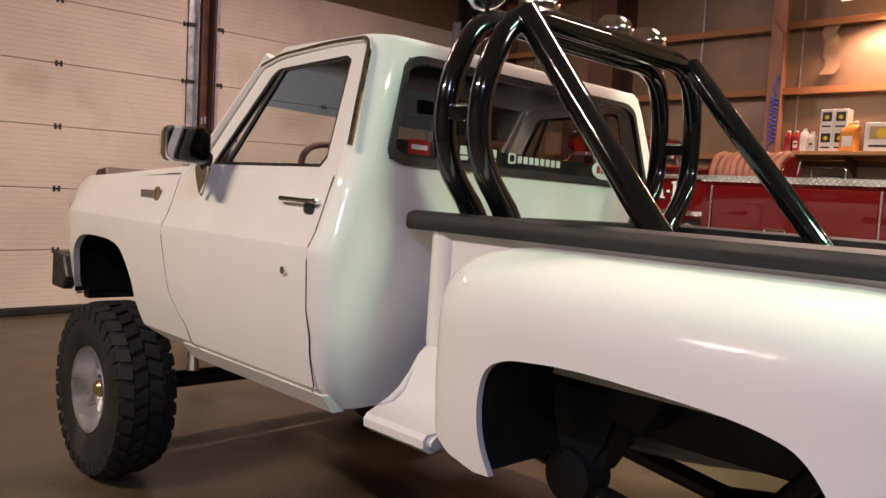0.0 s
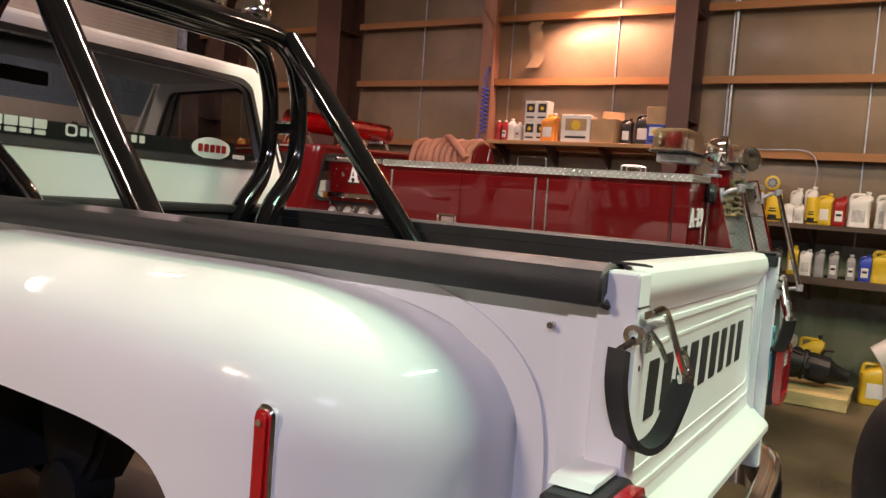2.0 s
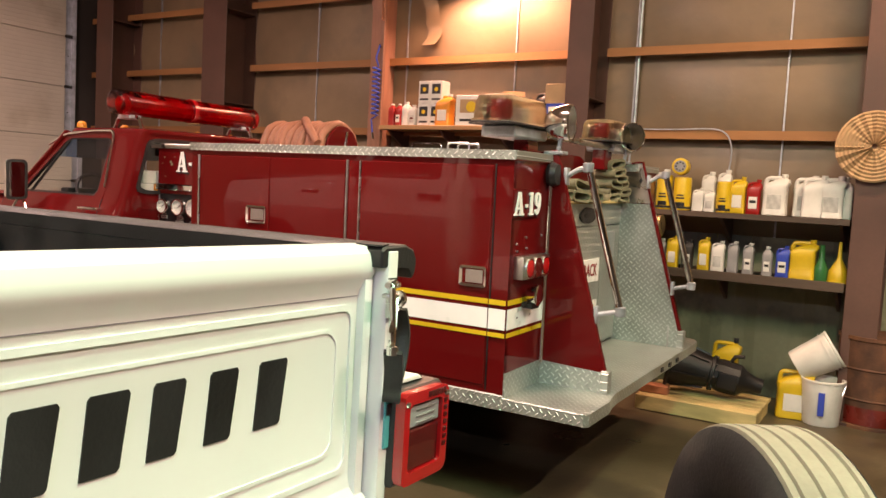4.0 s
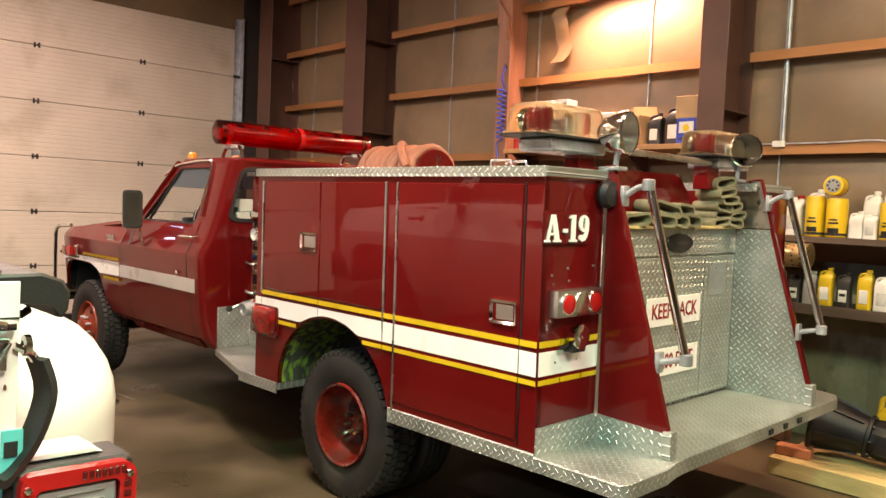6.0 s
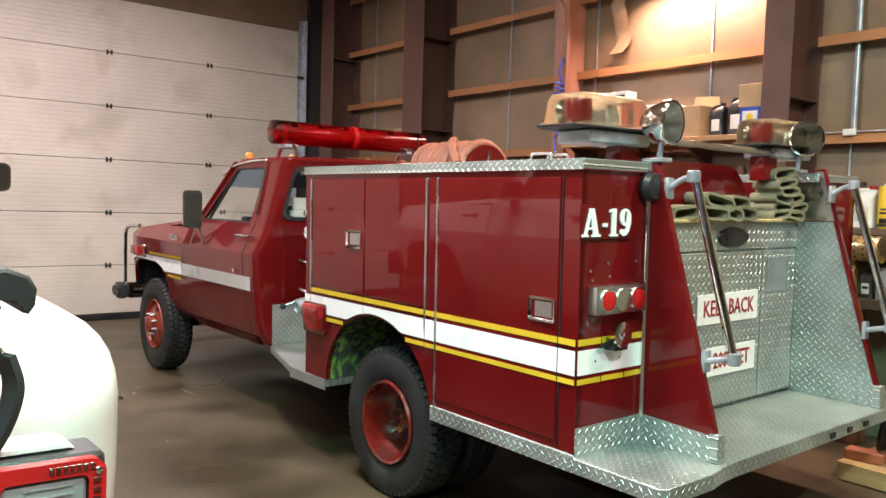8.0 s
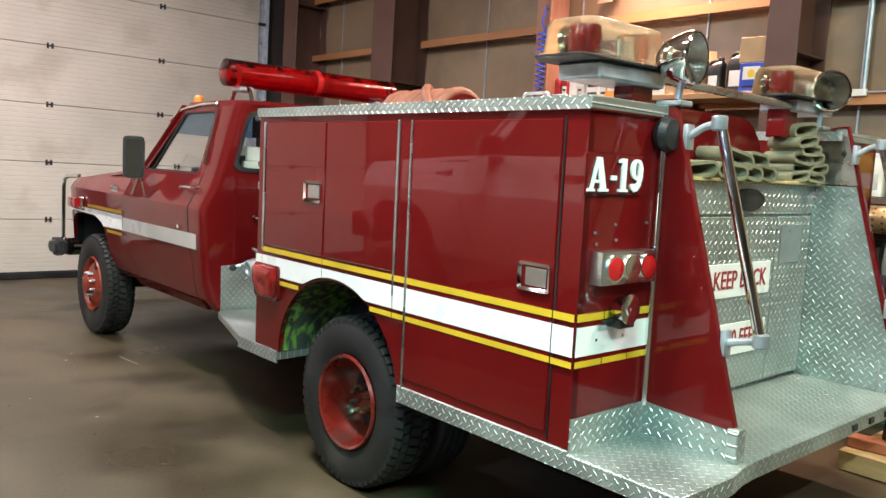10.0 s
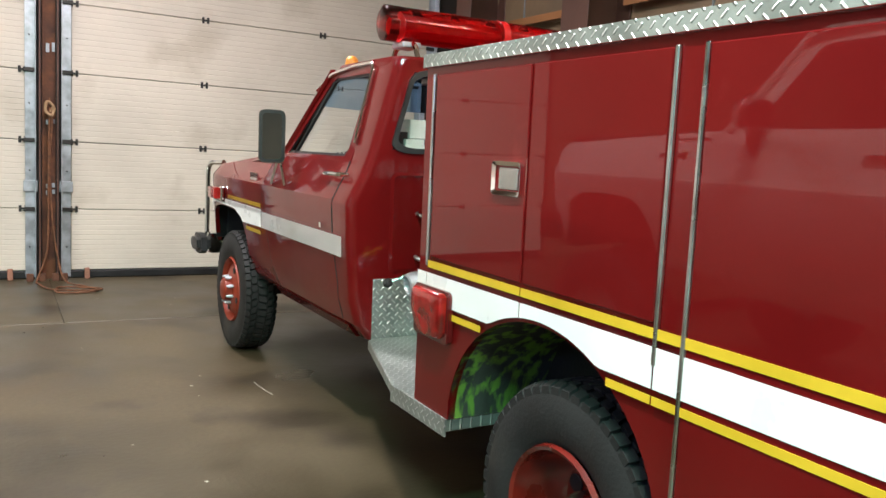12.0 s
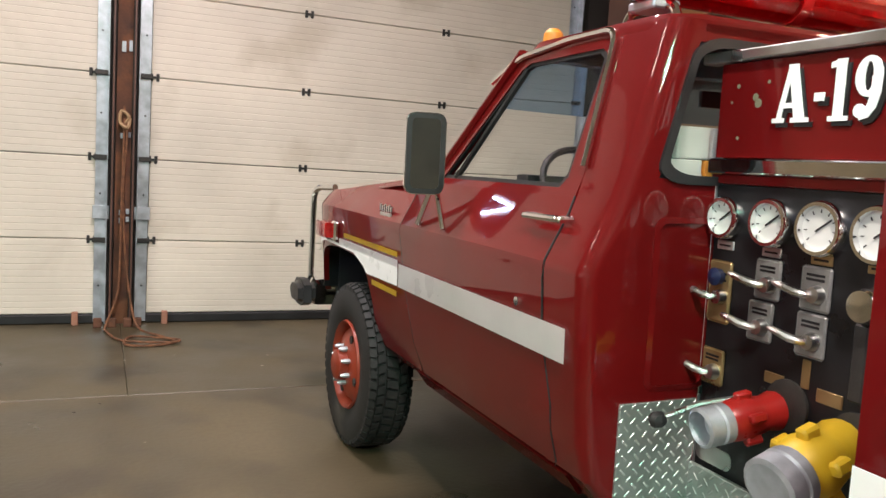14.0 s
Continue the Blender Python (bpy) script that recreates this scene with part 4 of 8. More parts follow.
# ---------------------------------------------------------------- white stepside pickup on a missing rear wheel
def white_pickup():
    root = empty("pickup_truck", pose(2.748, 0.218, -0.010, 0, 0.95, 0.3), "white lifted stepside pickup with black roll bar, rear wheel off", "truck")
    K = dict(cx=0, half=1.0, zr=0.77, zc=1.277, zb=1.51, zg=1.945, zt=1.995, yb=2.09, sr=2.17, sf=3.22, sfb=3.02, srb=2.155, ff=4.42, ftop=1.445,
             arch=[(4.30, 0.86), (4.26, 0.95), (4.22, 1.08), (4.13, 1.15), (4.0, 1.17), (3.75, 1.165), (3.62, 1.12), (3.53, 1.0), (3.48, 0.835), (3.40, 0.80), (3.30, 0.785)],
             win=[(3.0, 1.527), (2.985, 1.55), (2.745, 1.875), (2.71, 1.895), (2.30, 1.912), (2.268, 1.895), (2.245, 1.56), (2.27, 1.530)],
             wout=[(3.10, 1.50), (3.07, 1.54), (2.82, 1.90), (2.77, 1.94), (2.24, 1.952), (2.20, 1.93), (2.168, 1.56), (2.166, 1.50)],
             wc=(2.6, 1.72), vent=((2.90, 1.53), (2.685, 1.893)), gut=[(2.86, 1.90), (2.70, 1.945), (2.40, 1.962), (2.185, 1.962), (2.13, 1.60)], gutmat=M_chrome,
             gx=0.755, gz0=1.57, gz1=1.915, rc=0.085, lean=0.05, bp=2.20, rf=2.82, ws=3.17, rearglass=M_smoke, sideglass=M_sideglass, tuck=0.03, bulge=0.008, wheelmat=M_timber)
    add = cab_body(root, K, M_white)
    # true half widths of the box; it sits a little to one side on the frame
    WIDTH = {-1: [(0.0, 0.0), (0.50, 0.540), (0.578, 0.606), (0.72, 0.735), (0.90, 0.90), (1.3, 1.3)],
             1: [(0.0, 0.0), (0.50, 0.538), (0.578, 0.596), (0.648, 0.630), (0.72, 0.700), (0.90, 0.890), (1.3, 1.29)]}
    rb = empty("roll_bar", Matrix(), "", "")
    rb.parent = root

    def P(name, bm, mat, parent=root, label="", angle=35):
        """A part; the plan is drawn out to the true width of the box."""
        for v in bm.verts:
            v.co.x = math.copysign(lerp_table(WIDTH[1 if v.co.x > 0 else -1], abs(v.co.x)), v.co.x)
        return part(name, bm, mat, parent, label, angle)


    # box: sides, front panel, floor and liner
    for s in (-1, 1):
        a, b = sorted((s * 0.624, s * 0.575))
        P("box_side", B(a, b, 0.03, 1.98, 0.99, 1.365), M_white)
        a, b = sorted((s * 0.662, s * 0.56))
        P("rail_lip", B(a, b, 0.036, 2.05, 1.352, 1.372, 0.006, 2), M_white)
        q = 0.0 if s < 0 else 0.035
        rail = [(s * 0.56, 1.373), (s * (0.655 + q), 1.373), (s * (0.660 + q), 1.352), (s * (0.668 + q), 1.350), (s * (0.676 + q), 1.362), (s * (0.678 + q), 1.385), (s * (0.668 + q), 1.402), (s * (0.64 + q), 1.412), (s * 0.575, 1.410), (s * 0.56, 1.403)]
        rc_ = P("rail_cap", prism(rail, "y", 0.036 if s < 0 else -0.01, 2.065, 0.004), M_liner, root, "black plastic rail cap, scuffed at its end")
        P("torn_tongue", prism([(s * 0.562, 1.409), (s * 0.600, 1.4115), (s * 0.600, 1.4155), (s * 0.562, 1.412)], "y", -0.006, 0.05, 0.001), M_liner, rc_)
        P("end_lip", tube([(s * 0.645, 0.038, 1.356), (s * 0.662, 0.030, 1.352), (s * 0.672, 0.038, 1.357)], 0.006, 8), M_liner, rc_)
        a, b = sorted((s * 0.574, s * 0.555))
        P("liner_side", B(a, b, 0.04, 1.97, 1.02, 1.372), M_liner, root, "black bed liner side")
        # front stake pocket and step
        P("stake", tube([(s * 0.605, 1.93, 0.98), (s * 0.605, 1.93, 1.35)], 0.048, 12), M_white)
        prof = [(0.59, 0.985), (0.66, 0.98), (0.695, 0.955), (0.715, 0.90), (0.745, 0.845), (0.79, 0.815), (0.86, 0.802), (0.905, 0.795), (0.918, 0.78), (0.915, 0.755), (0.89, 0.738), (0.60, 0.738)]
        P("side_step", prism([(s * x, z) for x, z in prof], "y", 1.66, 1.96, 0.016, None, 3), M_white)
        # rear fender
        yF, yR, xo = 1.695, 0.165, 0.962

        def fx(y, z, xo=xo):
            x = xo - 0.02 * max(0.0, (1.02 - z) / 0.25) ** 2
            if y > yF - 0.16:
                t = min(1, (y - (yF - 0.16)) / 0.16)
                x -= 0.16 * (1 - math.sqrt(max(0, 1 - t * t)))
            if y < yR + 0.36:
                t = min(1, (yR + 0.36 - y) / 0.36)
                x -= 0.40 * (1 - math.sqrt(max(0, 1 - t * t)))
            return x

        ar = [(1.405, 0.765), (1.435, 0.84), (1.446, 0.93), (1.436, 1.006), (1.412, 1.047), (1.368, 1.069), (1.307, 1.080), (1.15, 1.089), (0.937, 1.082), (0.79, 1.072), (0.695, 1.055), (0.646, 1.033), (0.605, 0.99), (0.565, 0.92), (0.545, 0.82), (0.54, 0.70)]
        ar = [(p.x, p.y) for p in spline([(y, z, 0) for y, z in ar], 3)]
        out = [(yF - 0.005, 1.13), (yF - 0.003, 1.0), (yF - 0.015, 0.90), (yF - 0.06, 0.825), (yF - 0.15, 0.785), (1.46, 0.762)] + ar + [(yR + 0.02, 0.70), (yR + 0.004, 0.80), (yR + 0.003, 1.13)]
        yc = [yF - 0.16 + 0.16 * math.sin(radians(a)) for a in (10, 25, 40, 55, 68, 80)] + [yR + 0.36 - 0.36 * math.sin(radians(a)) for a in (8, 18, 28, 38, 48, 57, 66, 74, 82)]
        extra = [0.7, 0.9, 1.1, 1.3, 1.46]
        bm = sheet(out, fx, (0.82, 0.9, 0.98, 1.05, 1.1), yc + extra, 0.02, s)
        bmesh.ops.delete(bm, geom=[f_ for f_ in bm.faces if all(v.co.z > 1.1295 for v in f_.verts)], context="FACES")
        # top, drawn in over the shoulder to the box side
        yy = sorted(set([yF - 0.005, yR + 0.003] + yc + extra))
        rows = []
        for z, d, tail in ((1.13, 0.0, 0.0), (1.165, 0.003, 0.010), (1.20, 0.012, 0.028), (1.23, 0.028, 0.052), (1.257, 0.052, 0.084), (1.28, 0.085, 0.122), (1.30, 0.125, 0.168), (1.316, 0.175, 0.225), (1.330, 0.25, 0.315), (1.338, 0.34, 0.45)):
            row = []
            for y in yy:
                m_ = 0.5 * (yF + yR)
                ynew = min(yF - d * 0.55, y) if y > m_ else m_ - (m_ - y) * (m_ - yR - tail) / (m_ - yR)
                x = max(0.622, fx(y, 1.2) - d)
                row.append((s * x, ynew, z))
            rows.append(row)
        loft(rows, bm=bm)
        xf = fx(yF - 0.003, 1.2)
        loft([[(s * x, yF - 0.002, z) for x in (0.60, xf)] for z in (1.13, 1.0)], bm=bm)
        loft([[(s * x, yF - 0.003 - o, z) for x in (0.60, xf)] for z, o in ((1.0, 0), (0.9, 0.013), (0.825, 0.058))], bm=bm)
        loft([[(s * 0.60, yR + 0.003, z), (s * fx(yR + 0.004, 1.2), yR + 0.003, z)] for z in (1.13, 0.7)], bm=bm)
        bmesh.ops.remove_doubles(bm, verts=bm.verts, dist=0.0015)
        f = P("rear_fender", bm, M_white, root, "smooth white bolt-on rear fender", 50)
        P("inner_fender", loft([[(s * x, y + (0.012 if y > 1.2 else -0.012 if y < 0.7 else 0), z + 0.010) for y, z in ar] for x in (0.935, 0.60)]), M_chassis, f, "black inner fender", 60)
        # raised seam where the fender meets the box
        seam = [(s * 0.627, yF - 0.15, 1.30), (s * 0.627, 1.3, 1.338), (s * 0.627, 0.62, 1.350), (s * 0.627, 0.42, 1.336), (s * 0.627, 0.27, 1.295), (s * 0.627, 0.175, 1.22), (s * 0.627, 0.143, 1.12), (s * 0.627, 0.140, 0.95), (s * 0.627, 0.140, 0.75)]
        P("fender_flange", ribbon(spline(seam, 5), 0.010, 0.045, (1, 0, 0)), M_white, f, "", 60)
        if s > 0:
            P("bolt", lathe([(0.006, 0.0), (0.006, 0.012), (0.003, 0.014)], (0.946, 0.44, 1.11), "x", 8), M_chrome, f)
        mk = None if s > 0 else P("side_marker", prism(rrect(0.411, 0.451, 0.85, 1.175, 0.018, 4), "x", *sorted((s * 0.90, s * 0.948)), 0.004), M_chrome, f, "upright red side marker with chrome edge")
        if mk: P("lens", prism(rrect(0.416, 0.446, 0.858, 1.168, 0.014, 4), "x", *sorted((s * 0.92, s * 0.955)), 0.005, None, 2), M_redplastic, mk, "red lens")
        if mk: P("screw", lathe([(0.005, -0.004), (0.005, 0.004)], (s * 0.955, 0.431, 1.150), "x", 8), M_chrome, mk)
        # rear post, latch, chain strap
        a, b = sorted((s * 0.648, s * 0.585))
        po = P("rear_post", B(a, b, -0.012, 0.05, 0.80, 1.404, 0.010, 3), M_white)
        P("post_seam", B(*sorted((s * 0.590, s * 0.645)), -0.0135, -0.0105, 1.352, 1.3545), M_iron, po)
        P("post_flange", B(*sorted((s * 0.60, s * 0.632)), 0.04, 0.10, 0.80, 1.345, 0.004, 2), M_white, po)
        P("bolt", lathe([(0.0055, -0.012), (0.0055, 0.008), (0.003, 0.010)], (s * 0.626, 0.125, 1.308), "x", 8), M_steel, po)
        P("latch_plate", B(*sorted((s * 0.612, s * 0.585)), -0.022, -0.010, 1.285, 1.325, 0.002, 1), M_steel, po)
        w = lambda x: s * (0.578 + (x - 0.624) * 1.279 if x > 0.624 else x * 0.9263)
        P("latch_pin", tube([(w(0.665), -0.020, 1.343), (w(0.60), -0.026, 1.345)], 0.006, 8), M_chrome, po)
        P("latch_tongue", B(*sorted((w(0.65), w(0.60))), -0.030, -0.014, 1.322, 1.330, 0.002, 1), M_steel, po)
        P("rust_spot", lathe([(0.001, -0.014), (0.004, -0.0135), (0.0045, -0.012)], (w(0.652), 0, 1.262), "y", 8), M_rust, po)
        ch = P("tailgate_chain", tube(rounded([(w(0.698), 0.004, 1.292), (w(0.690), -0.012, 1.306), (w(0.665), -0.016, 1.318)], 0.01), 0.006, 6), M_chrome, po, "chrome chain end with snap hook")
        P("eye_bolt", lathe([(0.007, -0.005), (0.015, -0.004), (0.015, 0.004), (0.007, 0.005)], (w(0.685), -0.012, 1.316), "x", 14, None, True), M_chrome, ch)
        P("snap_hook", tube(rounded([(w(0.645), -0.024, 1.346), (w(0.620), -0.030, 1.350), (w(0.606), -0.034, 1.340), (w(0.578), -0.052, 1.275), (w(0.562), -0.060, 1.246), (w(0.550), -0.061, 1.256), (w(0.556), -0.058, 1.276), (w(0.574), -0.053, 1.284)], 0.012), 0.0062, 8), M_chrome, ch)
        P("hook_gate", tube([(w(0.655), -0.022, 1.322), (w(0.632), -0.032, 1.300), (w(0.612), -0.040, 1.272)], 0.0045, 6), M_steel, ch)
        P("swivel", lathe([(0.004, -0.010), (0.011, -0.007), (0.011, 0.007), (0.004, 0.010)], (w(0.564), -0.060, 1.240), "z", 10), M_chrome, ch)
        st = [(w(x), y, z) for x, y, z in ((0.700, 0.002, 1.295), (0.709, -0.001, 1.250), (0.698, -0.006, 1.200), (0.676, -0.014, 1.160), (0.643, -0.026, 1.142), (0.612, -0.042, 1.158), (0.588, -0.054, 1.200), (0.568, -0.060, 1.238))]
        P("strap", ribbon(spline(st, 4), 0.034, 0.011, (0.45 * -s, 1, 0)), M_liner, ch, "black rubber sleeve over the chain")
        # tail lamp on its bracket
        xa, xb, za, zb = 0.638, 0.800, 0.930 + (0.045 if s > 0 else 0), 1.107 + (0.045 if s > 0 else 0)
        tl = P("tail_lamp", B(*sorted((s * xa, s * xb)), -0.03, 0.06, za, zb, 0.018, 3), M_black, root, "boxed red tail lamp on a white bracket")
        ro = [(s * x, -0.046, z) for x, z in rrect(xa + 0.004, xb - 0.004, za + 0.004, zb - 0.004, 0.020, 4)]
        ri = [(s * x, -0.046, z) for x, z in rrect(xa + 0.026, xb - 0.026, za + 0.026, zb - 0.026, 0.010, 4)]
        P("lens", ring_panel(ro, ri, (0, 0.020, 0)), M_redplastic, tl, "red lens rim", 20)
        P("lower_lens", B(*sorted((s * (xa + 0.026), s * (xb - 0.026))), -0.040, -0.028, za + 0.026, zb - 0.075, 0.003, 1), M_redrim_lens, tl, "dark red lower lens")
        P("reverse_lens", B(*sorted((s * (xa + 0.028), s * (xb - 0.028))), -0.041, -0.028, zb - 0.072, zb - 0.028, 0.004, 1), M_grey, tl, "clear reversing lens")
        for k in range(3):
            P("lens_rib", B(*sorted((s * (xa + 0.055), s * (xb - 0.045))), -0.043, -0.041, zb - 0.064 + k * 0.012, zb - 0.062 + k * 0.012), M_alu, tl, "", 0)
        for k in range(7):
            P("led", B(*sorted((s * (xb - 0.076 + k * 0.0085), s * (xb - 0.070 + k * 0.0085))), -0.049, -0.045, zb - 0.020, zb - 0.009, 0.001, 1), M_redrim_lens, tl, "small lamp of the lens rim")
            P("led", B(*sorted((s * (xb - 0.021), s * (xb - 0.011))), -0.049, -0.045, zb - 0.040 - k * 0.014, zb - 0.031 - k * 0.014, 0.001, 1), M_redrim_lens, tl, "small lamp of the lens rim")
        for k in (xa + 0.016, xb - 0.014):
            P("screw", lathe([(0.006, 0.0), (0.005, -0.004), (0.001, -0.005)], (s * k, -0.046, zb - 0.022), "y", 8), M_chrome, tl)
        P("bracket", prism([(s * 0.62, zb + 0.002), (s * 0.765, zb + 0.002), (s * 0.75, zb + 0.012), (s * 0.62, zb + 0.012)], "y", -0.005, 0.06, 0.002), M_white, tl)
    P("front_panel", B(-0.575, 0.575, 1.965, 1.985, 0.99, 1.372), M_white)
    P("liner_front", B(-0.56, 0.56, 1.95, 1.964, 1.02, 1.375), M_liner)
    P("front_rail_cap", B(-0.56, 0.56, 1.93, 2.03, 1.375, 1.405, 0.012, 2), M_liner, root, "black plastic rail cap")
    P("bed_floor", B(-0.57, 0.57, 0.08, 1.98, 0.975, 1.0), M_liner)
    for i in range(9):
        x = -0.5 + i * 0.125
        P("floor_rib", B(x - 0.03, x + 0.03, 0.04, 1.95, 1.0, 1.018, 0.006, 1), M_liner)

    # tailgate, hung a little inside the box ends
    G = lambda name, bm, mat, parent=root, label="", angle=35: P(name, (bm.transform(Matrix.Translation((0, 0.028, 0))), bm)[1], mat, parent, label, angle)
    sec = [(0.048, 0.905), (-0.050, 0.905), (-0.057, 0.915), (-0.057, 0.930), (-0.050, 0.940), (-0.012, 0.968), (0.000, 0.982), (0.004, 1.000), (0.004, 1.322), (0.001, 1.332), (-0.010, 1.352), (-0.016, 1.362), (-0.017, 1.378), (-0.012, 1.396), (0.000, 1.408), (0.030, 1.411), (0.048, 1.405)]
    tg = G("tailgate", prism(sec, "x", -0.576, 0.576, 0.002), M_white, root, "white tailgate with raised panel and blocky black marks", 28)
    for s in (-1, 1):
        G("side_rail", B(*sorted((s * 0.577, s * 0.548)), -0.012, 0.008, 0.950, 1.352, 0.004, 2), M_white, tg)
    G("panel_seam", B(-0.546, 0.546, 0.0028, 0.006, 1.3205, 1.3222), M_grey, tg)
    for e, z0, z1, wd, d in ((0.532, 1.012, 1.308, 0.010, 0.0), (0.488, 1.050, 1.270, 0.006, 0.0015)):
        o = [(x, d, z) for x, z in rrect(-e, e, z0, z1, 0.035, 6)]
        q = [(x, d, z) for x, z in rrect(-e + wd, e - wd, z0 + wd, z1 - wd, 0.035 - wd, 6)]
        G("pressing", ring_panel(o, q, (0, 0.006, 0)), M_white, tg, "", 20)
    for i in range(9):
        x = -0.406 + i * 0.0892
        w = 0.052 if i not in (6, 7) else 0.045
        G("letter_block", prism([(x + a, b) for a, b in ((0.0, 1.135), (w - 0.004, 1.135), (w, 1.140), (w + 0.012, 1.232), (w + 0.009, 1.237), (0.012, 1.237), (0.008, 1.232))], "y", 0.002, 0.006), M_black, tg, "plain black letter-sized mark", 0)
    P("registration_sticker", B(0.608, 0.655, -0.0155, -0.012, 1.05, 1.205), M_cyan, tg, "teal and white registration sticker")
    for zz in (1.20, 1.14):
        P("print_bar", B(0.614, 0.648, -0.0175, -0.0155, zz - 0.03, zz - 0.01), M_black, tg, "", 0)

    # roll bar
    rb["label"] = "gloss black double-hoop roll bar with rear braces"
    for y0 in (1.945, 1.795):
        pts = [(-0.40, y0, 1.02), (-0.40, y0, 1.36), (-0.625, y0 + 0.01, 1.585), (-0.635, y0 + 0.01, 1.80), (-0.50, y0, 2.055), (0.50, y0, 2.055), (0.635, y0 + 0.01, 1.80), (0.625, y0 + 0.01, 1.585), (0.40, y0, 1.36), (0.40, y0, 1.02)]
        P("hoop", tube(rounded(pts, 0.16, 6), 0.041, 14), M_gloss, rb, "", 60)
        for s in (-1, 1):
            P("foot_plate", B(s * 0.40 - 0.07, s * 0.40 + 0.07, y0 - 0.07, y0 + 0.07, 1.018, 1.026), M_gloss, rb)
    for s in (-1, 1):
        P("brace", tube([(s * 0.47, 1.775, 2.05), (s * 0.49, 1.40, 1.60), (s * 0.51, 0.92, 1.03)], 0.040, 14), M_gloss, rb, "", 60)
        P("foot_plate", B(s * 0.49 - 0.06, s * 0.49 + 0.06, 0.85, 1.0, 1.018, 1.026), M_gloss, rb)
        P("spacer", B(s * 0.63 - 0.022, s * 0.63 + 0.022, 1.80, 1.95, 1.70, 1.745, 0.008, 2), M_gloss, rb)
        P("spacer_cap", B(s * 0.63 - 0.026, s * 0.63 + 0.026, 1.83, 1.92, 1.742, 1.752, 0.004, 1), M_chrome, rb)
    P("light_bar", tube([(-0.50, 1.99, 2.075), (0.50, 1.99, 2.075)], 0.012, 8), M_gloss, rb)
    for lx in (-0.42, -0.17, 0.27, 0.50):
        bowl = [(0.001, -0.075), (0.03, -0.072), (0.05, -0.055), (0.064, -0.025), (0.069, 0.01), (0.070, 0.03), (0.064, 0.034)]
        la = P("spot_lamp", lathe(bowl, (lx, 2.0, 2.165), "y", 24), M_chrome, rb, "round chrome off-road lamp", 50)
        P("lens", lathe([(0.001, 0.040), (0.04, 0.038), (0.062, 0.032)], (lx, 2.0, 2.165), "y", 24), M_clearlens, la)
        P("stud", tube([(lx, 1.995, 2.07), (lx, 1.995, 2.11)], 0.009, 6), M_gloss, la)

    # stickers on the rear window: plain shapes
    sy = lambda z: 2.09 + 0.05 * (z - 1.51) / 0.435 - 0.004
    def decal(x0, x1, z0, z1, mat, label, name="decal", r=0.004):
        k = sy((z0 + z1) / 2)
        return P(name, prism(rrect(x0, x1, z0, z1, min(r, (z1 - z0) / 2.1)), "y", k - 0.0015, k, 0), mat, root, label, 0)
    d = decal(-0.655, -0.545, 1.595, 1.645, M_redpaint, "red and white window sticker")
    decal(-0.640, -0.560, 1.612, 1.628, M_wplastic, "", "decal_bar").location.y = -0.002
    for i in range(4):
        decal(-0.40 + i * 0.045, -0.36 + i * 0.045, 1.615, 1.645, M_wplastic, "plain white sticker bar", "decal_bar")
        decal(-0.40 + i * 0.045, -0.365 + i * 0.045, 1.595, 1.61, M_wplastic, "", "decal_bar")
    o = [(x, sy(1.62), z) for x, z in rrect(-0.165, -0.125, 1.602, 1.642, 0.01, 4)]
    q = [(x, sy(1.62), z) for x, z in rrect(-0.158, -0.132, 1.609, 1.635, 0.008, 4)]
    P("decal_square", ring_panel(o, q, (0, -0.001, 0)), M_wplastic, root, "white outlined square sticker", 0)
    for i in range(8):
        decal(-0.115 + i * 0.031, -0.093 + i * 0.031, 1.607, 1.634, M_wplastic, "", "decal_bar")
    k = sy(1.62)
    bm = bmesh.new()
    bm.faces.new([bm.verts.new((0.42 + 0.095 * math.cos(a), k - 0.001, 1.62 + 0.043 * math.sin(a))) for a in [2 * math.pi * i / 28 for i in range(28)]])
    P("decal_oval", bm, M_wplastic, root, "white oval sticker with dark red bars", 0)
    for i in range(5):
        decal(0.355 + i * 0.028, 0.376 + i * 0.028, 1.605, 1.635, M_redpaint, "", "decal_bar").location.y = -0.002
    for i in range(7):
        decal(0.535 + i * 0.016, 0.547 + i * 0.016, 1.588, 1.606, M_wplastic, "", "decal_bar")

    # door fittings, badge, mirror
    for s in (-1, 1):
        hx = s * 0.945
        dh = P("door_handle", tube(rounded([(hx - s * 0.02, 2.40, 1.418), (hx + s * 0.02, 2.40, 1.420), (hx + s * 0.022, 2.20, 1.418), (hx - s * 0.02, 2.20, 1.415)], 0.012), 0.010, 8), M_chrome, root, "chrome pull handle")
        P("button", B(*sorted((hx, hx + s * 0.025)), 2.215, 2.255, 1.378, 1.413, 0.006, 1), M_black, dh)
        P("door_lock", lathe([(0.013, -0.01), (0.013, 0.006), (0.008, 0.010)], (s * 0.998, 2.295, 1.190), "x", 12), M_chrome, root, "round chrome lock")
        bd = P("fender_badge", B(*sorted((s * 0.935, s * 0.951)), 3.40, 3.54, 1.372, 1.408, 0.003, 1), M_alu, root, "small chrome and gold badge")
        P("badge_shield", B(*sorted((s * 0.937, s * 0.955)), 3.365, 3.40, 1.36, 1.425, 0.008, 1), M_brass, bd)
        rows = []
        for y, k in ((2.925, 0.35), (2.915, 0.62), (2.89, 0.85), (2.855, 0.97), (2.825, 1.0), (2.812, 0.97)):
            rows.append([(s * 1.095 + x * k, y, 1.585 + z * k) for x, z in rrect(-0.088, 0.088, -0.066, 0.066, 0.032, 5)])
        mi = P("door_mirror", loft(rows, True, True), M_chrome, root, "chrome sport door mirror", 40)
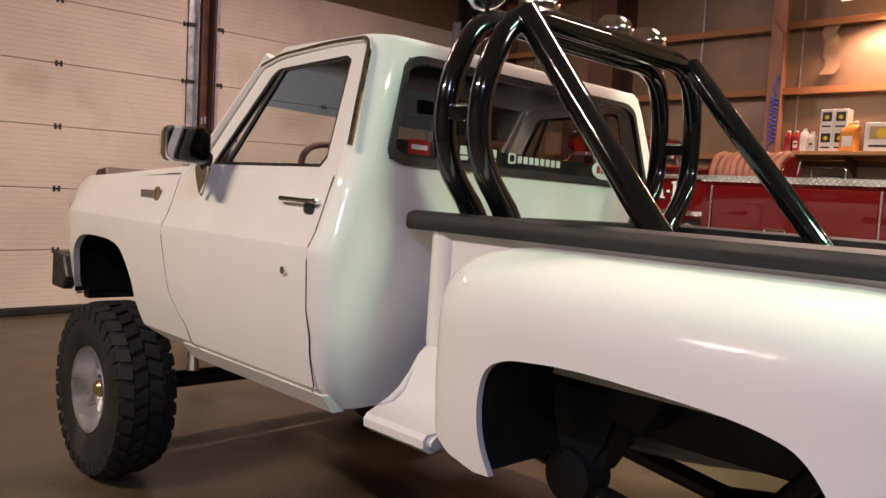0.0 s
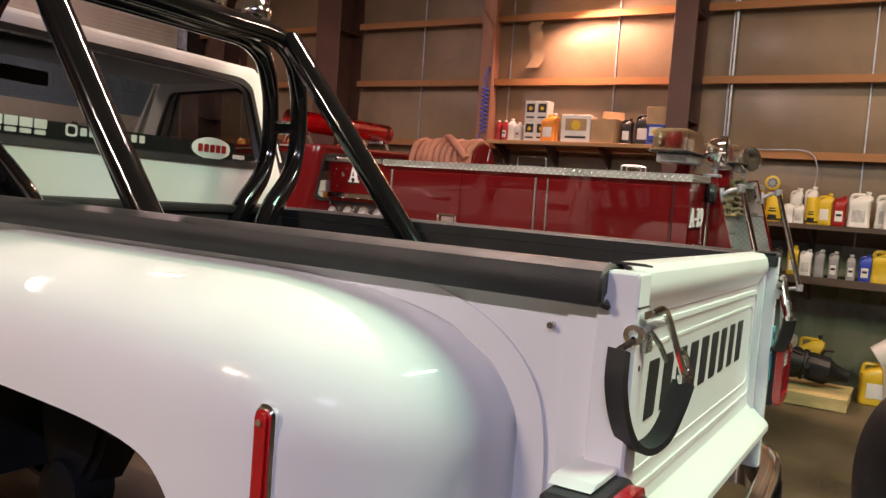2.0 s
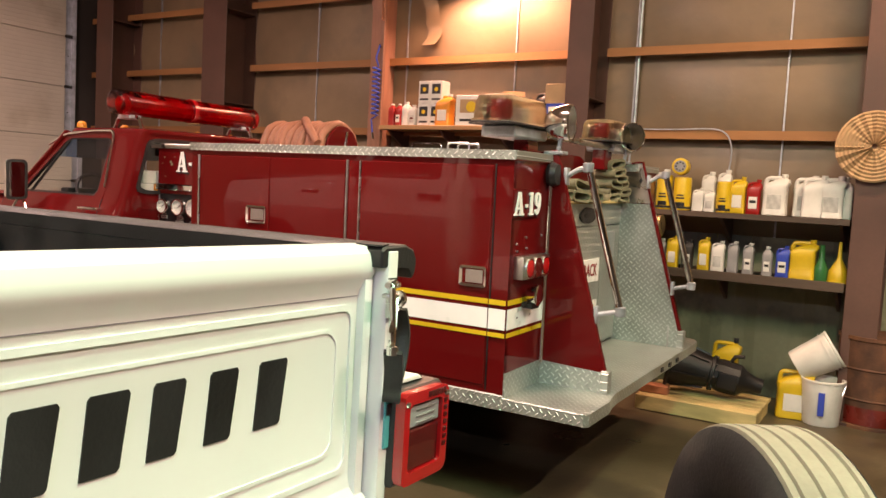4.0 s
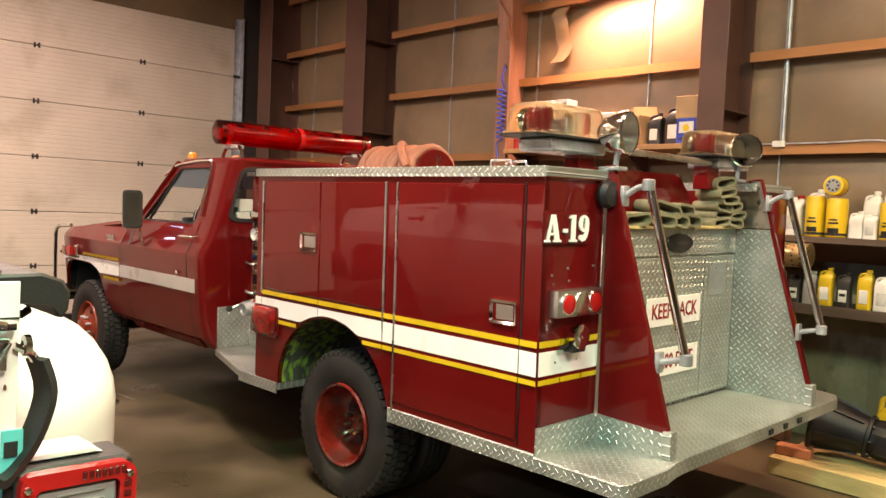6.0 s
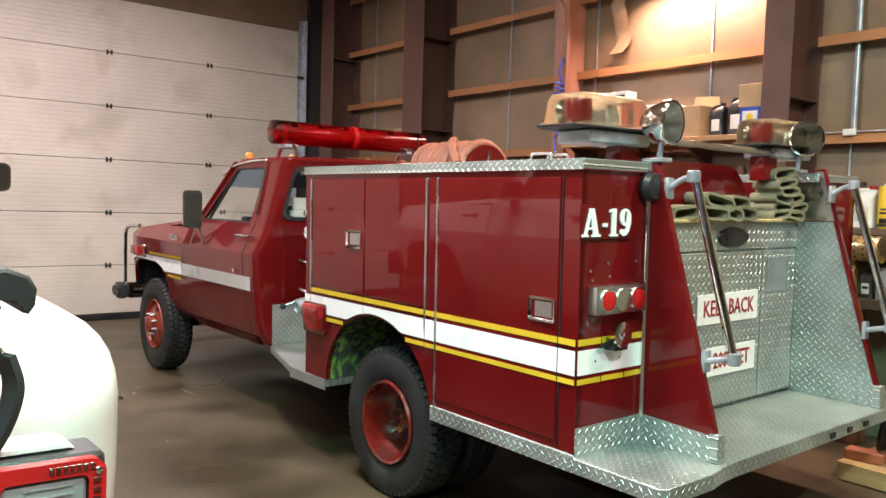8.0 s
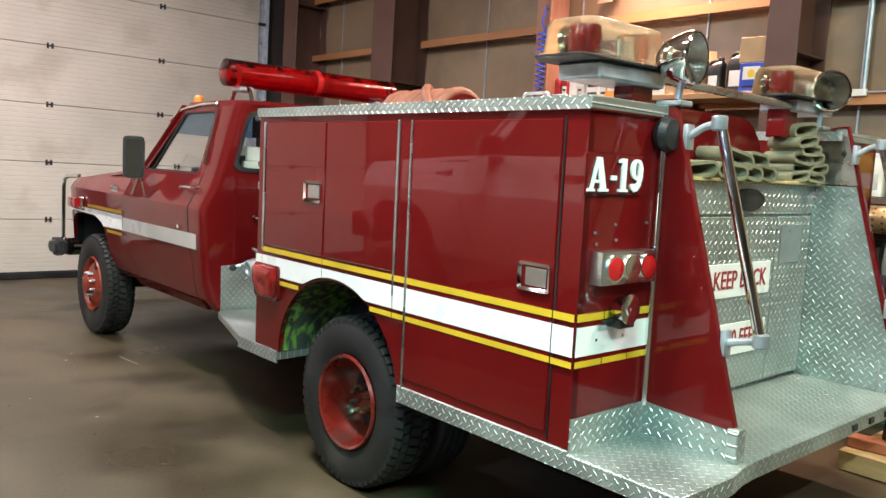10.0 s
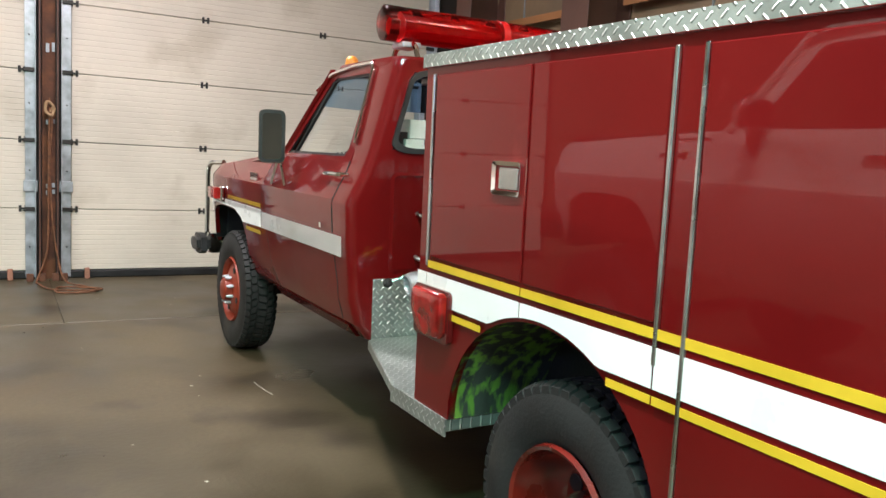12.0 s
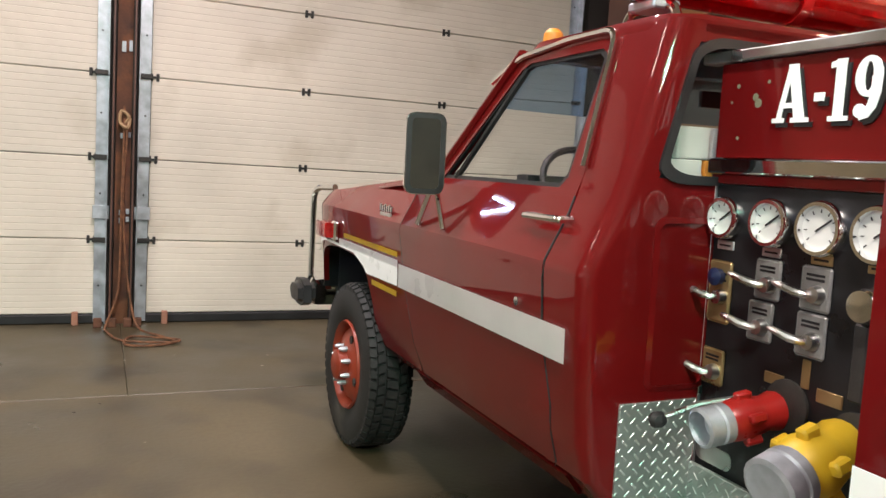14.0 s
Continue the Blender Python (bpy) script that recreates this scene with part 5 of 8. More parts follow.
        P("mirror_glass", prism([(s * 1.095 + x, 1.585 + z) for x, z in rrect(-0.078, 0.078, -0.056, 0.056, 0.026, 5)], "y", 2.808, 2.813, 0.001), M_mirror, mi, "mirror glass", 20)
        P("mirror_foot", prism([(2.86, 1.525), (2.985, 1.525), (2.975, 1.47), (2.945, 1.405), (2.925, 1.40), (2.89, 1.46)], "x", *sorted((s * 0.925, s * 0.985)), 0.010, None, 2), M_chrome, mi, "chrome mirror foot")
        P("mirror_stalk", tube([(s * 0.97, 2.92, 1.515), (s * 0.985, 2.88, 1.55), (s * 1.02, 2.86, 1.57)], 0.022, 10), M_black, mi)
        P("screw_hole", lathe([(0.005, -0.002), (0.005, 0.002)], (s * 0.604, 1.85, 1.281), "x", 8), M_black, root)
        P("turn_lamp", B(*sorted((s * 0.915, s * 0.945)), 4.40, 4.432, 1.13, 1.30, 0.006, 1), M_amber, root, "amber corner lamp")
    P("hood_deflector", prism([(4.30, 1.455), (4.42, 1.425), (4.47, 1.455), (4.44, 1.485), (4.32, 1.50)], "x", -0.80, 0.80, 0.006), M_brown, root, "dark brown hood deflector")
    bp = P("front_bumper", B(-0.93, 0.93, 4.50, 4.60, 0.86, 1.04, 0.03, 2), M_black, root, "black front bumper")
    for s in (-1, 1):
        P("bumper_end", prism([(4.30, 0.93), (4.36, 1.03), (4.52, 1.045), (4.52, 0.86), (4.36, 0.86)], "x", *sorted((s * 0.93, s * 0.99)), 0.01), M_black, bp)
    way = spline([(-0.93, 0.26, 0), (-0.975, 0.14, 0), (-0.965, 0.05, 0), (-0.88, -0.02, 0), (-0.70, -0.062, 0), (-0.35, -0.085, 0), (0.0, -0.092, 0), (0.35, -0.085, 0), (0.70, -0.062, 0), (0.88, -0.02, 0), (0.965, 0.05, 0), (0.975, 0.14, 0), (0.93, 0.26, 0)], 5)
    rows = []
    for k, p in enumerate(way):
        d = way[min(k + 1, len(way) - 1)] - way[max(k - 1, 0)]
        nx, ny = d.y / math.hypot(d.x, d.y), -d.x / math.hypot(d.x, d.y)
        rows.append([(p.x + nx * o, p.y + ny * o, z) for o, z in ((-0.050, 0.645), (-0.010, 0.635), (0.004, 0.650), (0.012, 0.690), (0.013, 0.735), (0.008, 0.775), (-0.004, 0.796), (-0.022, 0.803), (-0.055, 0.805), (-0.060, 0.795), (-0.052, 0.72))])
    P("rear_bumper", loft(rows, True, True), M_chrome, root, "worn chrome wraparound rear bumper", 40)

    # chassis under the box, seen through the empty wheel arch
    for s in (-1, 1):
        P("frame_rail", B(*sorted((s * 0.37, s * 0.44)), 0.09, 4.45, 0.83, 0.97, 0.006, 1), M_chassis, root)
        P("spring_hanger", prism([(1.24, 0.97), (1.56, 0.975), (1.53, 0.84), (1.50, 0.74), (1.44, 0.70), (1.34, 0.72), (1.29, 0.80)], "x", *sorted((s * 0.42, s * 0.56)), 0.02, None, 2), M_chassis, root, "black spring hanger")
        P("hanger_bush", lathe([(0.03, -0.07), (0.075, -0.06), (0.085, 0.0), (0.075, 0.06), (0.03, 0.07)], (s * 0.52, 1.41, 0.70), "x", 18), M_chassis, root, "", 50)
        P("frame_bracket", prism([(1.12, 0.99), (1.30, 0.99), (1.28, 0.90), (1.18, 0.88)], "x", *sorted((s * 0.44, s * 0.60)), 0.01), M_chassis, root)
        for i in range(4):
            L_ = 0.62 - 0.12 * i
            P("leaf_spring", ribbon(spline([(s * 0.52, 0.97 - L_, 0.72 - 0.02 * i), (s * 0.52, 0.97, 0.64 - 0.014 * i), (s * 0.52, 0.97 + L_, 0.72 - 0.02 * i)], 6), 0.064, 0.010, (1, 0, 0)), M_chassis, root)
        P("shackle", tube([(s * 0.52, 0.35, 0.72), (s * 0.52, 0.38, 0.90)], 0.03, 8), M_chassis, root)
        P("shock_absorber", tube([(s * 0.50, 1.02, 0.55), (s * 0.46, 0.72, 0.95)], 0.03, 10), M_chassis, root)
        P("bump_stop", tube([(s * 0.46, 0.78, 0.99), (s * 0.52, 0.62, 0.98), (s * 0.55, 0.60, 0.84)], 0.026, 8), M_chassis, root)
        P("brake_drum", lathe([(0.02, -0.06), (0.15, -0.055), (0.16, 0.05), (0.05, 0.055), (0.05, 0.08), (0.001, 0.08)], (s * 0.66, 0.97, 0.52), "x", 24), M_rust, root, "rusty brake drum")
    P("rear_axle", tube([(-0.62, 0.97, 0.52), (0.62, 0.97, 0.52)], 0.045, 12), M_iron, root)
    P("differential", lathe([(0.001, -0.16), (0.10, -0.13), (0.15, -0.04), (0.15, 0.05), (0.09, 0.13), (0.06, 0.3)], (0.05, 0.97, 0.52), "y", 18), M_chassis, root)
    P("drive_shaft", tube([(0.05, 1.25, 0.55), (0.05, 2.6, 0.75)], 0.035, 10), M_iron, root)
    P("exhaust_pipe", tube(spline([(-0.30, 2.4, 0.74), (-0.30, 1.7, 0.76), (-0.34, 1.2, 0.80), (-0.38, 0.75, 0.86), (-0.40, 0.3, 0.74)], 5), 0.038, 10), M_grey, root, "grey exhaust pipe")
    P("cross_member", B(-0.4, 0.4, 1.55, 1.62, 0.80, 0.95, 0.01, 1), M_chassis, root)
    P("hitch_bar", B(-0.4, 0.4, 0.1, 0.17, 0.84, 0.95, 0.01, 1), M_chassis, root)
    P("front_axle", tube([(-0.75, 3.95, 0.43), (0.75, 3.95, 0.43)], 0.045, 10), M_iron, root)
    P("shock_absorber", tube([(-0.60, 3.62, 0.55), (-0.56, 3.72, 0.95)], 0.03, 10), M_alu, root, "pale front shock absorber")
    P("under_tray", B(-0.55, 0.55, 2.0, 4.3, 0.72, 0.80), M_chassis, root)
    for s in (-1, 1):
        wh = empty("front_wheel", Matrix.Translation((s * 0.87, 3.95, 0.428)))
        wh.parent = root
        part("tyre", tyre_bm(0.423, 0.195, 0.27, 56, 1), M_rubber, wh, "chunky black off-road tyre")
        if s < 0:
            tread_blocks(wh, 0.423, 0.27, (32, 0.012, 0.068))
        rim = part("rim", lathe([(r, s * (-h)) for r, h in [(0.207, -0.115), (0.203, -0.128), (0.192, -0.122), (0.180, -0.06), (0.170, 0.0), (0.08, -0.03), (0.075, -0.045), (0.001, -0.045)]], (0, 0, 0), "x", 36, None, False, False), M_alu, wh, "dished aluminium wheel with slots", 30)
        for i in range(10):
            a = 2 * math.pi * i / 10
            bm = B(-0.008, 0.008, -0.016, 0.016, 0.09, 0.17, 0.006, 1)
            bm.transform(Matrix.Translation((s * 0.026, 0, 0)) @ Matrix.Rotation(a, 4, "X"))
            part("spoke", bm, M_alu, rim)
        part("hub_cap", lathe([(0.042, s * 0.03), (0.042, s * 0.075), (0.030, s * 0.09), (0.001, s * 0.092)], (0, 0, 0), "x", 16), M_brass, rim, "brass-coloured hub cap")
        for i in range(6):
            a = 2 * math.pi * i / 6
            part("wheel_nut", lathe([(0.010, s * 0.035), (0.010, s * 0.062)], (0, 0.06 * math.cos(a), 0.06 * math.sin(a)), "x", 6), M_chrome, rim)
    return root


M_redrim_lens = material("dark_red_lens", (0.10, 0.006, 0.006), 0.2, 0, 0.1, 30, 200, 0.3, coat=0.6)
M_sideglass = glass("tinted_side_glass", (0.80, 0.85, 0.83), 0.0, True)
white_pickup()
js = empty("jack_stand", pose(2.783 - 0.46, 1.2, 0), "dark steel jack stand holding up the rear axle", "jack stand")
part("base", lathe([(0.14, 0.0), (0.14, 0.02), (0.05, 0.26), (0.04, 0.26)], (0, 0, 0), "z", 4), M_rust, js, "", 0)
part("column", tube([(0, 0, 0.1), (0, 0, 0.455)], 0.022, 8), M_iron, js)
part("saddle", B(-0.06, 0.06, -0.03, 0.03, 0.450, 0.476, 0.006, 1), M_iron, js)

# ---------------------------------------------------------------- dark red brush fire truck
def fire_truck():
    root = empty("fire_truck", pose(6.674, 1.01, 0, 0, 0, 0.14), "dark red fire truck with white stripe and tread plate trim", "fire truck")
    L = Matrix.Translation((-1.2, 0, 0)) @ Matrix.Rotation(radians(-0.8), 4, "Y") @ Matrix.Translation((1.2, 0, 0))
    P = lambda name, bm, mat, parent=root, label="", angle=35: part(name, bm, mat, parent, label, angle, L)
    CX = -0.11
    K = dict(cx=CX, half=1.005, zr=0.51, zc=1.125, zb=1.305, zg=1.745, zt=1.80, yb=2.930, sr=3.13, sf=4.25, sfb=4.07, srb=3.07, ff=5.62, ftop=1.195,
             arch=[(5.55, 0.66), (5.52, 0.74), (5.46, 0.85), (5.36, 0.905), (5.17, 0.925), (4.86, 0.915), (4.72, 0.87), (4.62, 0.74), (4.55, 0.585), (4.47, 0.54), (4.37, 0.52)],
             win=[(4.06, 1.315), (4.04, 1.335), (3.68, 1.69), (3.63, 1.71), (3.22, 1.715), (3.19, 1.695), (3.20, 1.35), (3.23, 1.318)],
             wout=[(4.20, 1.295), (4.16, 1.33), (3.74, 1.72), (3.69, 1.745), (3.17, 1.752), (3.135, 1.73), (3.128, 1.35), (3.128, 1.295)],
             wc=(3.6, 1.52), vent=((3.96, 1.318), (3.66, 1.695)), gut=[(3.86, 1.66), (3.70, 1.735), (3.4, 1.762), (3.17, 1.765), (3.125, 1.38)], gutmat=M_chrome,
             gx=0.80, gz0=1.36, gz1=1.71, rc=0.045, lean=0.0, bp=3.15, rf=3.72, ws=4.17, rearglass=M_glass, sideglass=M_glass, tuck=0.0, bulge=0.045, wheelmat=M_black)
    cab_body(root, K, M_red, L)

    # ---- pump and locker body
    xl, xr, y1 = -1.2, 0.98, 2.07
    arch = [(1.835, 0.50)] + [(1.365 + 0.475 * math.cos(radians(a)), 0.50 + 0.415 * math.sin(radians(a))) for a in range(8, 176, 8)] + [(0.888, 0.555)]
    arch_z = lambda y: 0.50 + 0.415 * math.sqrt(max(0.0, 1 - ((y - 1.365) / 0.475) ** 2))
    for s, x in ((-1, xl), (1, xr)):
        lows = [(0.0, 0.57), (0.887, 0.555)] + arch[::-1] + [(1.8355, 0.50), (y1, 0.50)]
        bm = loft([[(x, y, z), (x, y, 1.645), (x - s * 0.03, y, 1.645), (x - s * 0.03, y, z)] for y, z in lows], True, True)
        sd = P("body_side", bm, M_red, root, "", 20)
        pts = arch
        P("wheel_well", loft([[(x - s * 0.004, y, z) for y, z in pts], [(x - s * 0.395, y, z) for y, z in pts]]), M_moss, root, "dark wheel well with green moss", 60)
        P("wheel_well_back", B(*sorted((x - s * 0.385, x - s * 0.400)), 0.88, 1.84, 0.5, 0.95), M_chassis, root)
        e = s * 0.006
        for ya, yb_, za, zb_ in ((1.462, 1.992, 1.015, 1.612), (0.945, 1.450, 1.015, 1.612), (0.100, 0.845, 0.600, 1.612)):
            B_ = B(*sorted((x, x + e)), ya, yb_, za, zb_, 0.003, 1)
            dr = P("locker_door", B_, M_red, root)
        for ya, za in ((2.004, 0.985), (0.932, 0.92), (0.850, 0.555)):
            P("door_trim", B(*sorted((x, x + s * 0.012)), ya - 0.006, ya + 0.006, za, 1.615, 0.003, 1), M_steel, root, "bright hinge strip")
        P("door_seam", B(*sorted((x, x + s * 0.004)), 0.086, 0.092, 0.58, 1.62), M_chassis, root, "", 0)
        for cy, cz, w in ((1.548, 1.300, 0.072), (0.178, 1.100, 0.070)):
            o = [(x + s * 0.016, y, z) for y, z in rrect(cy - w, cy + w, cz - 0.048, cz + 0.048, 0.012, 3)]
            q = [(x + s * 0.010, y, z) for y, z in rrect(cy - w + 0.012, cy + w - 0.012, cz - 0.036, cz + 0.036, 0.008, 3)]
            la = P("paddle_latch", ring_panel(o, q, (-s * 0.012, 0, 0)), M_chrome, root, "chrome paddle latch")
            P("paddle", B(*sorted((x + s * 0.006, x + s * 0.010)), cy - w + 0.02, cy + w - 0.03, cz - 0.030, cz + 0.030, 0.003, 1), M_steel, la)
        for nm, z0, z1, mt, ya, yb_ in (("stripe", 0.868, 0.962, M_stripe, 0.0, y1), ("pinstripe", 0.980, 1.004, M_yellow, 0.0, 2.0), ("pinstripe", 0.832, 0.852, M_yellow, 0.0, 1.085), ("pinstripe", 0.832, 0.852, M_yellow, 1.650, 1.830)):
            ys_ = [ya, 0.092, 0.850, 0.932, 1.456, 2.004, yb_]
            ys_ = sorted({min(max(v, ya), yb_) for v in ys_})
            for a, b in zip(ys_, ys_[1:]):
                if nm == "stripe" and 0.9 < (a + b) / 2 < 1.9:
                    n = 24
                    low = [(y, max(z0, arch_z(y) + 0.012)) for y in [a + 0.003 + (b - a - 0.006) * i / n for i in range(n + 1)]]
                    P(nm, loft([[(x + s * 0.0065, y, z), (x + s * 0.0085, y, z), (x + s * 0.0085, y, z1), (x + s * 0.0065, y, z1)] for y, z in low], True, True), mt, root, "white reflective stripe", 0)
                elif b - a > 0.004:
                    P(nm, B(*sorted((x + s * 0.0065, x + s * 0.0085)), a + 0.003, b - 0.003, z0, z1), mt, root, "white reflective stripe" if nm == "stripe" else "yellow pinstripe", 0)
        P("skirt_trim", B(*sorted((x - s * 0.03, x + s * 0.006)), 0.0, 0.885, 0.496, 0.566, 0.004, 1), DP_yz, root, "tread plate skirt trim")
        lamp = P("side_lamp", prism(rrect(1.822, 2.062, 0.748, 0.922, 0.022, 4), "x", *sorted((x, x + s * 0.022)), 0.004, None, 2), M_darklens, root, "large red side lamp on a dark red base")
        lens = [(1.836, 0.905), (1.850, 0.914), (2.036, 0.914), (2.050, 0.904), (2.051, 0.845), (2.030, 0.800), (1.985, 0.766), (1.955, 0.760), (1.868, 0.764), (1.840, 0.790)]
        rows = [[(x + s * h, 1.944 + (y - 1.944) * k, 0.840 + (z - 0.840) * k) for y, z in lens] for h, k in ((0.020, 1.0), (0.034, 0.985), (0.042, 0.93), (0.045, 0.82), (0.046, 0.5), (0.0455, 0.05))]
        P("lens", loft(rows, True, True), M_sidelens, lamp, "faceted bright red lens", 40)
    P("body_front", B(xl + 0.03, xr - 0.03, y1 - 0.03, y1 - 0.002, 0.50, 1.645), M_red, root)
    for s, a, b in ((-1, xl - 0.012, -0.765), (1, 0.545, xr + 0.012)):
        P("locker_top", B(a, b, -0.012, y1 + 0.012, 1.638, 1.642), M_red, root)
        P("top_trim", prism([(a, 1.640), (b, 1.640), (b, 1.682), (a, 1.682)], "y", -0.014, y1 + 0.014, 0.004), DP_yz, root, "tread plate capping")
    P("body_deck", B(-0.77, 0.55, 0.5, y1 - 0.03, 1.33, 1.35), DP_xy, root)
    P("inner_side", B(-0.79, -0.765, 0.12, y1 - 0.03, 0.5, 1.64), M_red, root)
    P("inner_side", B(0.545, 0.57, 0.12, y1 - 0.03, 0.5, 1.64), M_red, root)

    # ---- rear: locker ends, wings, platform
    for s, a, b in ((-1, xl, -0.79), (1, 0.57, xr)):
        P("locker_end", B(a + 0.001, b, 0.0, 0.03, 0.55, 1.642), M_red, root)
        for nm, z0, z1, mt in (("stripe", 0.868, 0.962, M_stripe), ("pinstripe", 0.980, 1.004, M_yellow), ("pinstripe", 0.832, 0.852, M_yellow)):
            for i in range(3 if nm == "pinstripe" else 1):
                n = 3 if nm == "pinstripe" else 1
                w = (b - a) / n
                P(nm, B(a + i * w + 0.004, a + (i + 1) * w - 0.004, -0.004, -0.0005, z0, z1), mt, root, "", 0)
        P("kick_plate", B(a, b, -0.008, -0.001, 0.555, 0.668), DP_xz, root, "tread plate kick plate")
        c = (a + b) / 2
        tl = P("tail_lamp", B(a + 0.045, a + 0.335, -0.050, 0.0, 1.098, 1.204, 0.006, 2), M_steel, root, "steel tail lamp cluster with three round lenses")
        for i, mt in enumerate((M_redglass, M_clearlens, M_redglass)):
            cx = a + 0.085 + i * 0.088
            P("lamp_bezel", lathe([(0.044, 0.0), (0.044, 0.010), (0.038, 0.013)], (cx + 0.02, -0.060, 1.151), "y", 20), M_chrome, tl)
            P("lens", lathe([(0.040, 0.0), (0.037, -0.010), (0.018, -0.016), (0.001, -0.017)], (cx + 0.02, -0.052, 1.151), "y", 20), M_redplastic if i != 1 else M_clearlens, tl, "round red lens" if i != 1 else "round clear lens")
        sp = P("work_lamp", lathe([(0.001, 0.05), (0.03, 0.045), (0.048, 0.01), (0.050, -0.01), (0.045, -0.014), (0.001, -0.006)], (c - 0.03, -0.065, 1.02), "y", 20), M_chrome, root, "small chrome work lamp", 50)
        P("lamp_foot", B(c - 0.06, c + 0.02, -0.06, -0.004, 0.955, 0.985, 0.004, 1), M_black, sp)
        P("lamp_clamp", tube([(c - 0.11, -0.03, 0.975), (c + 0.07, -0.03, 0.99)], 0.008, 6), M_iron, sp)
        for i, (dx, dz) in enumerate(((0.06, 1.26), (0.16, 1.285), (0.07, 1.225), (0.17, 1.235), (0.10, 0.915), (0.24, 0.915), (0.33, 1.29))):
            P("rivet", lathe([(0.006, 0.0), (0.005, -0.004), (0.001, -0.005)], (a + dx, -0.002, dz), "y", 8), M_steel, root)
    plate = P("number_plate_board", B(-1.212, -0.918, -0.010, 0.0, 1.376, 1.512, 0.006, 1), M_red, root, "red board lettered A-19 in white")
    R90 = Matrix.Rotation(radians(90), 4, "X")
    bm = slab_a19(0.106, 0.151, 0.003)
    bm.transform(Matrix.Translation((-1.068, -0.014, 1.444)) @ R90)
    P("lettering", bm, M_stripe, plate, "white A-19 lettering", 0)
    bm = slab_a19(0.106, 0.151, 0.0015)
    bm.transform(Matrix.Translation((-1.061, -0.0118, 1.437)) @ R90)
    P("lettering_shadow", bm, M_black, plate, "black lettering shadow", 0)
    for s, x in ((-1, -0.78), (1, 0.56)):
        w = [(0.12, 0.55), (0.12, 1.68), (0.0, 1.705), (-0.035, 1.705), (-0.345, 0.66), (-0.345, 0.55), (0.0, 0.55)]
        wg = P("wing", prism(w, "x", *sorted((x, x + s * 0.028)), 0.004), M_red, root, "sloping red side wing")
        wi = [(0.10, 0.55), (0.10, 1.44), (-0.095, 1.44), (-0.325, 0.66), (-0.325, 0.55)]
        P("wing_lining", prism(wi, "x", *sorted((x - s * 0.001, x - s * 0.006))), DP_yz, wg, "tread plate lining")
        wt = [(0.10, 1.445), (0.10, 1.675), (0.0, 1.695), (-0.03, 1.695), (-0.10, 1.445)]
        P("wing_head", prism(wt, "x", *sorted((x - s * 0.001, x - s * 0.006))), M_steel, wg, "bright metal upper lining")
        P("wing_kick", prism([(0.0, 0.555), (0.0, 0.668), (-0.325, 0.655), (-0.335, 0.555)], "x", *sorted((x + s * 0.029, x + s * 0.035))), DP_yz, wg, "tread plate kick plate")
        P("inner_kick", prism([(0.06, 0.557), (0.06, 0.705), (-0.285, 0.690), (-0.305, 0.557)], "x", *sorted((x - s * 0.0065, x - s * 0.0105))), DP_yz, wg, "plain lower plate")
        P("kick_edge", B(*sorted((x - s * 0.006, x - s * 0.014)), -0.272, -0.262, 0.557, 0.690, 0.002, 1), M_alu, wg)
        P("corner_post", tube([(x + s * 0.040, -0.012, 0.66), (x + s * 0.040, -0.012, 1.65)], 0.014, 12), M_chrome, root, "chrome corner post")
        P("wing_shoe", B(*sorted((x - s * 0.01, x + s * 0.04)), -0.365, -0.325, 0.555, 0.665, 0.004, 1), DP_xz, wg)
        gr = P("grab_rail", tube([(x - s * 0.01, -0.185, 1.63), (x, -0.390, 0.945)], 0.018, 12), M_chrome, root, "polished grab rail")
        for (ya, za), (yb_, zb_) in (((-0.185, 1.625), (-0.08, 1.58)), ((-0.388, 0.952), (-0.275, 0.925))):
            P("rail_socket", lathe([(0.020, -0.024), (0.026, -0.020), (0.026, 0.020), (0.020, 0.024), (0.001, 0.025)], (x - s * 0.005, ya, za), "z", 14), M_galv, gr)
            P("rail_bracket", tube(rounded([(x, ya, za), (x, (ya + yb_) / 2, za - 0.012), (x, yb_, zb_)], 0.02), 0.0125, 10), M_galv, gr)
            P("rail_flange", B(x - 0.022, x + 0.022, yb_ - 0.008, yb_ + 0.010, zb_ - 0.042, zb_ + 0.042, 0.006, 2), M_galv, gr)
        P("grommet", lathe([(0.001, -0.05), (0.05, -0.045), (0.06, -0.02), (0.055, 0.0)], (x + s * 0.05, -0.012, 1.585), "y", 16), M_black, root, "round black alarm horn")
    P("back_wall", B(-0.78, 0.56, 0.10, 0.12, 0.55, 1.437), DP_xz, root, "tread plate back wall")
    P("wall_header", B(-0.775, 0.555, 0.085, 0.10, 1.308, 1.437, 0.003, 1), DP_xz, root)
    P("wall_door", B(0.235, 0.55, 0.088, 0.10, 0.575, 1.298, 0.003, 1), DP_xz, root)
    P("wall_door", B(-0.775, 0.228, 0.088, 0.10, 0.575, 1.298, 0.003, 1), DP_xz, root)
    P("bright_patch", B(0.27, 0.46, 0.084, 0.088, 1.09, 1.262, 0.002, 1), M_alu, root, "bare metal patch")
    P("sill_board", B(-0.775, 0.555, 0.06, 0.14, 1.437, 1.452, 0.003, 1), M_palewood, root)
    ell = lambda p, q: [(-0.05 + p * math.cos(2 * math.pi * i / 28), 1.368 + q * math.sin(2 * math.pi * i / 28)) for i in range(28)]
    ov = P("maker_oval", prism(ell(0.125, 0.046), "y", 0.072, 0.086, 0.004), M_black, root, "black oval maker plate")
